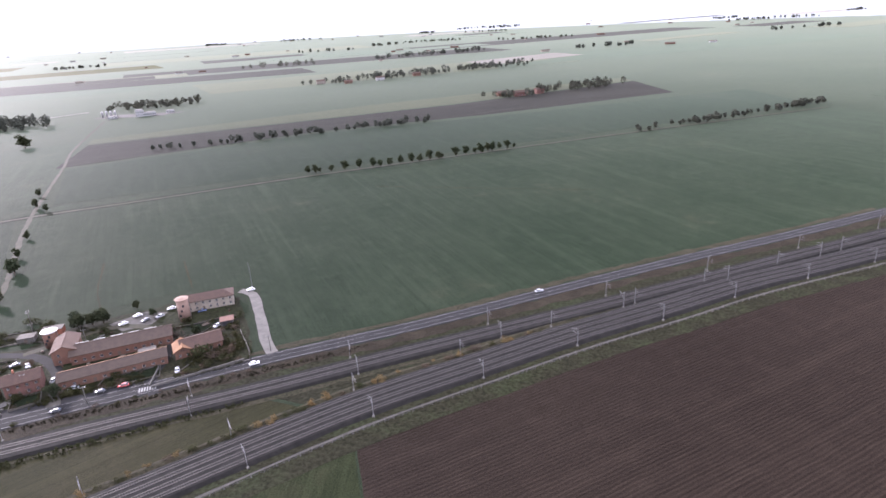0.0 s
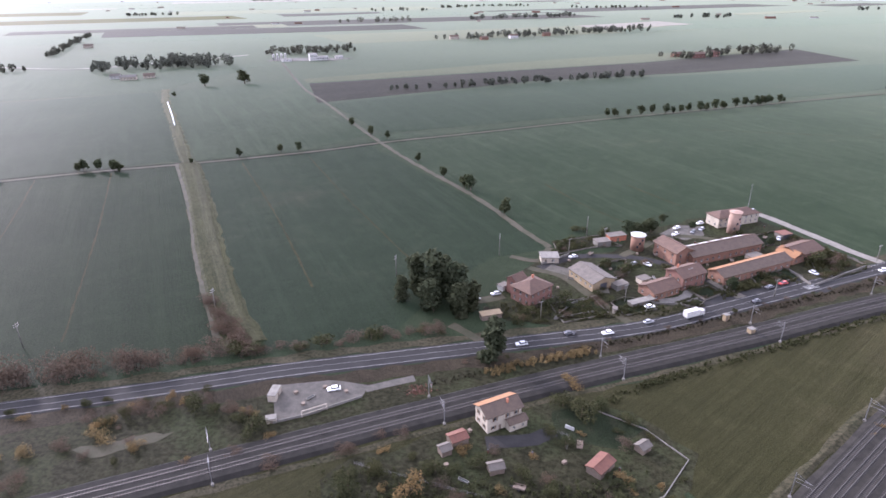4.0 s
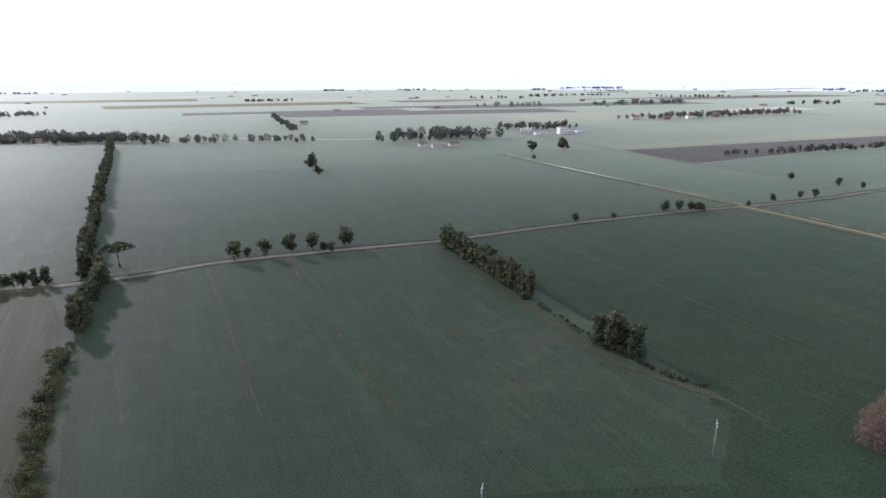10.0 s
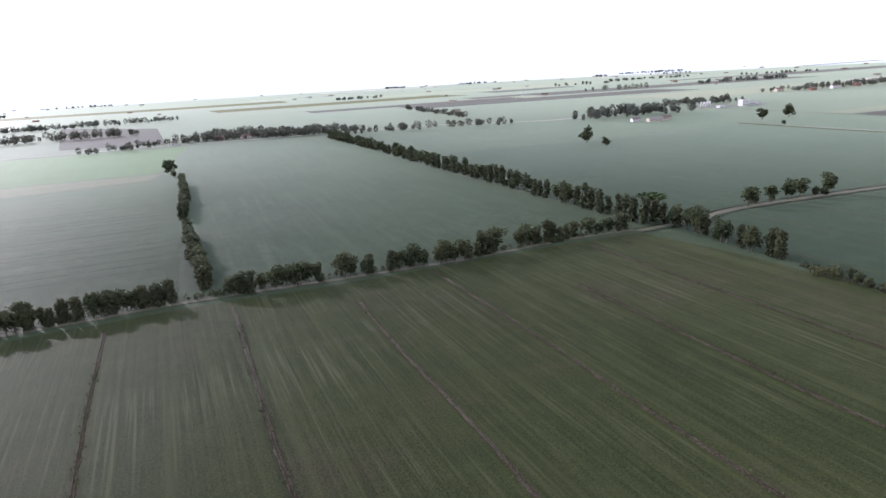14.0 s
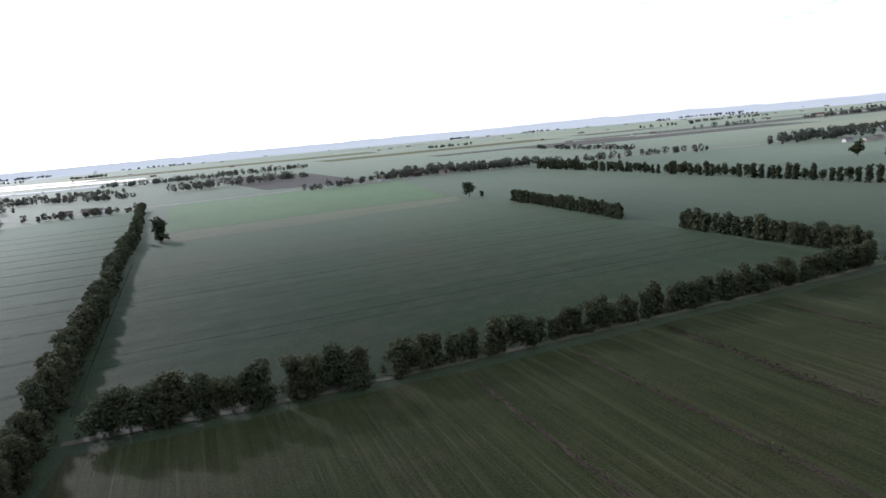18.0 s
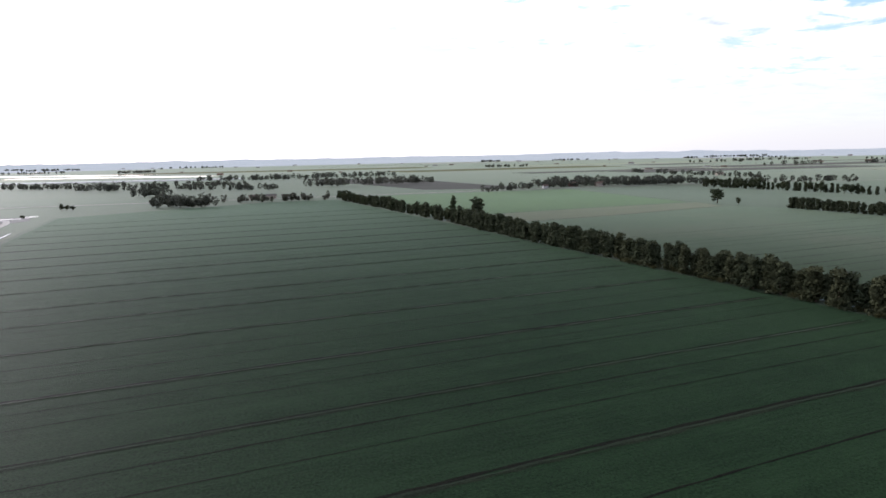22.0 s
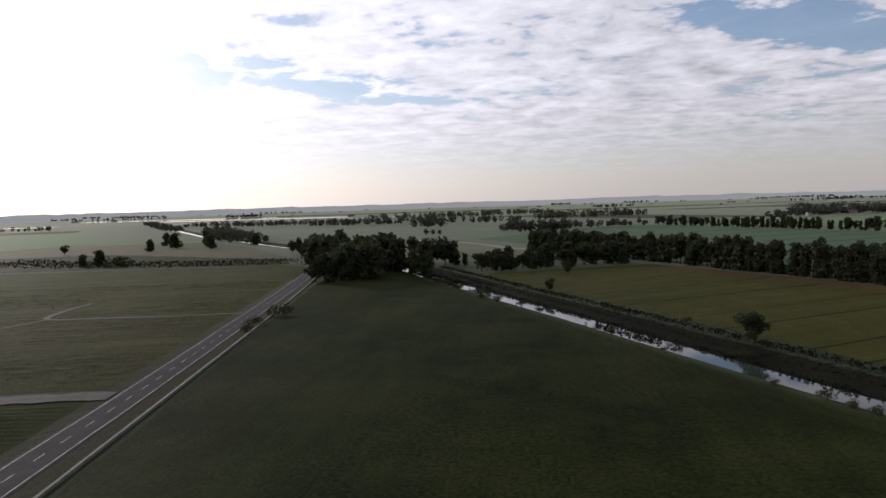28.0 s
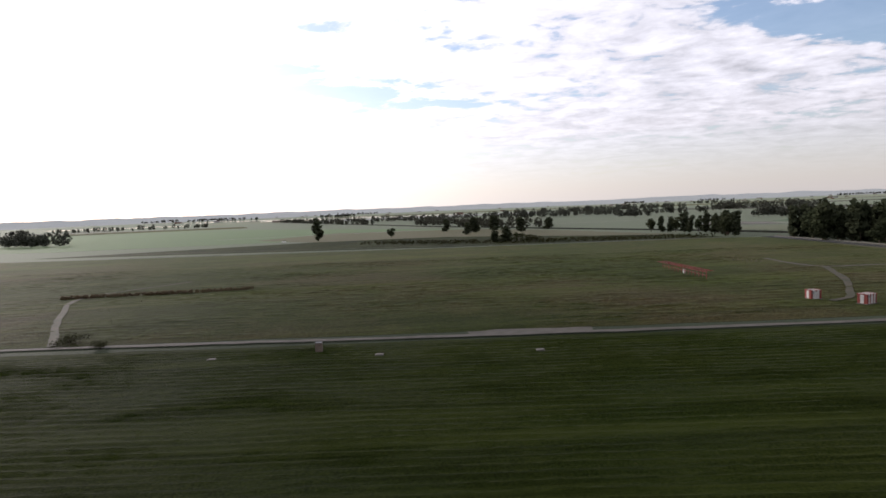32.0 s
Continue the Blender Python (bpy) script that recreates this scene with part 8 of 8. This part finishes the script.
for k in range(14):
    a = part("antenna", boxed(-13 + 2 * k - 0.06, -0.06, 0, -13 + 2 * k + 0.06, 0.06, 2.2, bevel=0.01), M_red, arr)
    part("boom", boxed(-13 + 2 * k - 0.05, -1.6, 2.0, -13 + 2 * k + 0.05, 1.6, 2.12), M_red, a)
    for u in (-1.4, -0.7, 0, 0.7, 1.4):
        part("element", boxed(-13 + 2 * k - 0.8, u - 0.03, 2.03, -13 + 2 * k + 0.8, u + 0.03, 2.09), M_red, a)
for z in (0.9, 1.7):
    part("rail", boxed(-13.4, -0.05, z, 13.4, 0.05, z + 0.1), M_red, arr)
part("control_box", boxed(-0.4, -0.5, 0, 0.4, -0.1, 1.2, bevel=0.03), M_white, arr)
for k in range(7):
    p = thing("marker_post", "small white marker post in rough grass", "post", "marker posts", "", pose(-2117 + 1.1 * k, 263 - 1.7 * k, 0))
    part("stake", boxed(-0.08, -0.08, 0, 0.08, 0.08, 0.9, bevel=0.02), M_concrete, p)
    part("cap", boxed(-0.14, -0.14, 0.9, 0.14, 0.14, 1.0, bevel=0.02), M_yellow_wall, p)
mk = thing("marker_cabinet", "small yellowish marker cabinet beside the perimeter road", "cabinet", "", "", pose(-2036, 82.5, 0))
part("body", boxed(-0.35, -0.3, 0.15, 0.35, 0.3, 1.3, bevel=0.04), M_yellow_wall, mk)
part("plinth", boxed(-0.6, -0.5, 0, 0.6, 0.5, 0.15), M_concrete, mk)
cb = thing("service_cabinet", "brown upright service cabinet in mown grass", "cabinet", "", "", pose(-2266.5, 120.5, 0))
part("body", boxed(-0.65, -0.5, 0.15, 0.65, 0.5, 2.1, bevel=0.04), M_wood, cb)
part("plinth", boxed(-0.75, -0.6, 0, 0.75, 0.6, 0.15), M_concrete, cb)
part("lid", boxed(-0.72, -0.57, 2.1, 0.72, 0.57, 2.2, bevel=0.02), M_dark_metal, cb)
for x, y in [(-2254, 116.5), (-2223, 115.5), (-2287, 117.5)]:
    sl = thing("manhole_slab", "raised concrete manhole slab in mown grass", "slab", "manhole slabs", "", pose(x, y, 0))
    part("kerb", boxed(-0.8, -0.6, 0, 0.8, 0.6, 0.3, bevel=0.05), M_concrete, sl)
    part("cover", boxed(-0.65, -0.45, 0.3, 0.65, 0.45, 0.36, bevel=0.02), M_concrete, sl)

# grass: tufts standing out of the sward
L_grass = leaf_mat("grass_blades", (0.060, 0.078, 0.026), (0.092, 0.104, 0.036), 0.3)
L_dry = leaf_mat("dry_grass_blades", (0.070, 0.062, 0.034), (0.096, 0.082, 0.044), 0.25)


def tufts(name, label, n, x0, x1, y0, y1, size, tall, mat, seed, rows=0.0, patch=0.03, east=None, west=None):
    """Blades in clumps over a rectangle; rows: how far apart the mown rows lie."""
    rnd = np.random.RandomState(seed)
    p = np.c_[rnd.uniform(x0, x1, n), y0 + (y1 - y0) * rnd.uniform(0, 1, n) ** 1.2]
    if east:
        p = p[p[:, 0] < east[0] + east[1] * p[:, 1]]
    if west:
        p = p[p[:, 0] > west[0] + west[1] * p[:, 1]]
    n = len(p)
    f = np.array([noise.noise((a * patch * 0.6, b * patch * 1.6, seed)) + 0.5 * noise.noise((a * patch * 5, b * patch * 9, seed)) for a, b in p])
    p = p[f > rnd.uniform(-0.45, 0.35, n)]
    if rows:
        bow = 1.2 * np.sin(p[:, 0] * 0.02)
        p[:, 1] = np.round((p[:, 1] + bow) / rows) * rows - bow + rnd.normal(0, rows * 0.2, len(p))
    c = np.c_[p, 0.06 + tall * rnd.uniform(0.2, 1.0, len(p))]
    return tagged(new(name, leaf_mesh(name, c, size, mat, rnd)), label, "grass", "", "stuff")


def sward(name, label, mat, x0, x1, y0, y1, dx, dy, height):
    """A sheet of uneven grass, with its own relief, fading out at its borders."""
    xs, ys = np.arange(x0, x1 + dx, dx), np.arange(y0, y1 + dy, dy)
    v = []
    for yy in ys:
        for xx in xs:
            rim_ = min(1.0, (xx - x0) / 6, (x1 - xx) / 6, (yy - y0) / 3, (y1 - yy) / 3)
            v.append((xx, yy, 0.075 + max(0.0, rim_) * height(xx, yy)))
    n = len(xs)
    f = [(r * n + c, r * n + c + 1, (r + 1) * n + c + 1, (r + 1) * n + c) for r in range(len(ys) - 1) for c in range(n - 1)]
    return tagged(new(name, mesh_of(name, v, f, mat, True)), label, "grass", "", "structure")


def mown_relief(x, y):
    u = y + 1.4 * math.sin(x * 0.017) + 0.9 * noise.noise((x * 0.03, y * 0.05, 2))
    row_ = 0.5 + 0.5 * math.sin(u * math.tau / 2.1)
    keep = 0.55 + 0.9 * noise.noise((x * 0.05, y * 0.12, 5))
    return 0.03 + 0.42 * row_ ** 2 * max(0.0, keep) + 0.26 * max(0.0, noise.noise((x * 0.42, y * 1.0, 9))) + 0.12 * abs(noise.noise((x * 1.1, y * 2.1, 4)))


def rough_relief(x, y):
    a = noise.noise((x * 0.12, y * 0.42, 3))
    b = noise.noise((x * 0.5, y * 1.1, 6))
    wild = 0.5 + noise.noise((x * 0.018, y * 0.03, 8))
    return 0.04 + max(0.0, wild) * (0.55 * max(0.0, a) + 0.4 * max(0.0, b)) + 0.14 * abs(b)


sward("mown_sward", "mown airfield grass lying in uneven rows", M_mown, -2430, -2031.5, 32, 126.5, 1.0, 0.40, mown_relief)
sward("rough_sward", "rough brown-green airfield grass in low tussocks", M_rough, -2480, -2031.5, 137.5, 330, 1.5, 0.75, rough_relief)
tufts("dry_grass_tufts", "dry brown tussocks in airfield grass", 5000, -2480, -2032, 137, 300, 0.2, 0.25, L_dry, 3)
tufts("mown_grass_tufts", "short green grass tufts in mown rows", 60000, -2420, -2034, 36, 124, 0.15, 0.15, L_grass, 8, 2.1)
tufts("stubble_tufts", "dry stalks standing in the stubble", 40000, -1915, -1725, 40, 310, 0.10, 0.12, L_dry, 5, 0.0, east=(-1705, -0.345), west=(-1816, -0.345))

# ---- far buildings ----
wb = building("far_works", "white cubic building far out in the fields", -405, 1036, 20, 12, 10, 11, 0.4, M_white, M_concrete, {"s": even(12, 4, 2, 1.4, 1.6) + even(12, 4, 6, 1.4, 1.6)}, "flat", 0.2, category="building", group="far works")
building("far_works_wing", "low white wing with a row of windows", -391, 1041, 20, 18, 9, 6, 0.4, M_white, M_concrete, {"s": even(18, 6, 1.5, 1.6, 2.4)}, "flat", 0.2, category="building", group="far works")
building("far_store", "low white store far out in the fields", -446, 1030, 20, 14, 8, 4, 0.4, M_white, M_concrete, {"s": even(14, 3, 1.0, 1.4, 1.4)}, "flat", 0.2, category="building", group="far works")
building("far_store", "low white store far out in the fields", -366, 1062, 20, 12, 7, 4, 0.4, M_white, M_concrete, {"s": even(12, 3, 1.0, 1.4, 1.4)}, "flat", 0.2, category="building", group="far works")
for k in range(4):
    round_tower("far_silo", "slim white silo in a row of four", -470 + 6 * k, 1052 + 2 * k, 1.6, 9, M_white, M_white, 0.8, "far silos")
field("works_ground", [(-480, 1040), (-370, 1030), (-340, 1060), (-470, 1075)], 0.12, M_gravel, "pale ground round far works", 66, 1.5, 12, "yard")
for k, (x, y, r, L, W, H, wm, rm) in enumerate([(204, 974, 15, 22, 10, 6, M_pink, M_roof), (176, 990, 15, 16, 9, 5, M_orange, M_roof), (236, 985, 20, 14, 9, 7, M_pink, M_roof), (-628, 866, 10, 20, 9, 4, M_cream, M_concrete), (-606, 880, 14, 14, 8, 4, M_cream, M_roof_b), (-650, 880, 8, 12, 8, 4, M_white, M_fibre),
                                                (-1738, 872, 10, 14, 8, 4, M_cream, M_fibre), (-1716, 862, 10, 10, 7, 4, M_white, M_fibre), (-1760, 862, 10, 12, 7, 4, M_cream, M_roof_b), (-1330, 964, 14, 8, 6, 4, M_white, M_roof_b), (-1232, 1000, 10, 16, 9, 5, M_cream, M_roof), (-1275, 1005, 10, 14, 9, 5, M_pink, M_roof),
                                                (-146, 1356, 10, 18, 9, 6, M_cream, M_roof), (-86, 1330, 16, 16, 9, 5, M_orange, M_roof), (-20, 1352, 12, 18, 9, 6, M_white, M_roof), (60, 1390, 12, 16, 9, 6, M_orange, M_roof), (-870, 1310, 12, 16, 8, 5, M_cream, M_roof_b)]):
    building("far_farmhouse", "small far farm building with a pitched roof", x, y, r, L, W, H, 2.2, wm, rm, {"s": even(L, max(2, int(L / 4)), 1.2, 1.2, 1.4)}, group="far farm buildings")
strip("far_bright_drive", [(-1868, 468), (-1889, 502), (-1905, 552), (-1926, 600), (-1948, 628), (-1975, 634), (-2012, 662)], 6, 0.13, M_pale_road, "pale gravel drive curving through a far yard", "drive", rough=0.2, step=6)
field("far_yard", [(-1925, 572), (-1990, 590), (-1985, 640), (-1940, 660), (-1915, 620)], 0.11, M_gravel, "pale gravel yard far out in the fields", 67, 1.5, 10, "yard")
for k, (x, y, L) in enumerate([(-1961, 622, 16), (-1950, 640, 22), (-1943, 668, 10), (-1936, 655, 7)]):
    strip("far_puddle", [(x - L / 2, y - 4), (x, y), (x + L / 2, y + 3)], 3.6, 0.17, M_water, "bright standing water in a far yard", "water", rough=0.4, step=2, seed=140 + k)
for x, y, h in [(-1952, 742, 8), (-1944, 738, 7), (-1936, 735, 6), (-1934, 640, 4), (-1940, 646, 3.5)]:
    tree("broad", x, y, h, "dark bush beside a far yard", "far yard bushes", 1.3)
for k in range(9):
    gx, gy = -2600 + 72 * k, 1636 + 6 * k
    gh = thing("greenhouse", "long white plastic greenhouse far on the plain", "greenhouse", "far greenhouses", "", pose(gx, gy, 0, 0, 0, 5))
    bm = bmesh.new()
    n = 9
    va = [[bm.verts.new((u, 7 * math.cos(math.pi * i / (n - 1)), 3.6 * math.sin(math.pi * i / (n - 1)))) for i in range(n)] for u in (-34, 34)]
    for i in range(n - 1):
        bm.faces.new((va[0][i], va[1][i], va[1][i + 1], va[0][i + 1]))
    for v in va:
        bm.faces.new(v)
    part("cover", bm, M_white, gh)
    for u in (-20, 0, 20):
        part("hoop", boxed(u - 0.1, -7.05, 0, u + 0.1, 7.05, 0.6), M_galv, gh)
fr = random.Random(77)
FAR_WALL = [bm_mesh("far_wall", boxed(-1, -0.5, 0, 1, 0.5, 0.6), m) for m in (M_white, M_cream, M_orange)]
_bm = bmesh.new()
_v = [_bm.verts.new(p) for p in ((-1.05, -0.56, 0.58), (1.05, -0.56, 0.58), (1.05, 0.56, 0.58), (-1.05, 0.56, 0.58), (-1.05, 0, 0.86), (1.05, 0, 0.86))]
for f in ((0, 1, 5, 4), (2, 3, 4, 5), (0, 4, 3), (1, 2, 5), (3, 2, 1, 0)):
    _bm.faces.new([_v[i] for i in f])
FAR_ROOF = [bm_mesh("far_roof", _bm, M_roof)]
for k in range(64):
    x, y = fr.uniform(-3600, 1600), fr.uniform(1750, 4200)
    s = fr.uniform(4, 7.5)
    ob = thing("distant_house", "tiny distant house on the plain", "house", "distant houses", "", Matrix.LocRotScale((x, y, 0), Euler((0, 0, fr.uniform(-0.4, 0.4))), (s * fr.uniform(0.8, 2.2), s, s)))
    part("wall", fr.choice(FAR_WALL), None, ob)
    part("roof", FAR_ROOF[0], None, ob)

# ---- the plan is in metres; shrink it all so the camera flies slower ----
for ob in list(scene.objects):
    if ob.parent is None and ob.type in {"MESH", "EMPTY"}:
        ob.matrix_basis = Matrix.Scale(SHRINK, 4) @ ob.matrix_basis
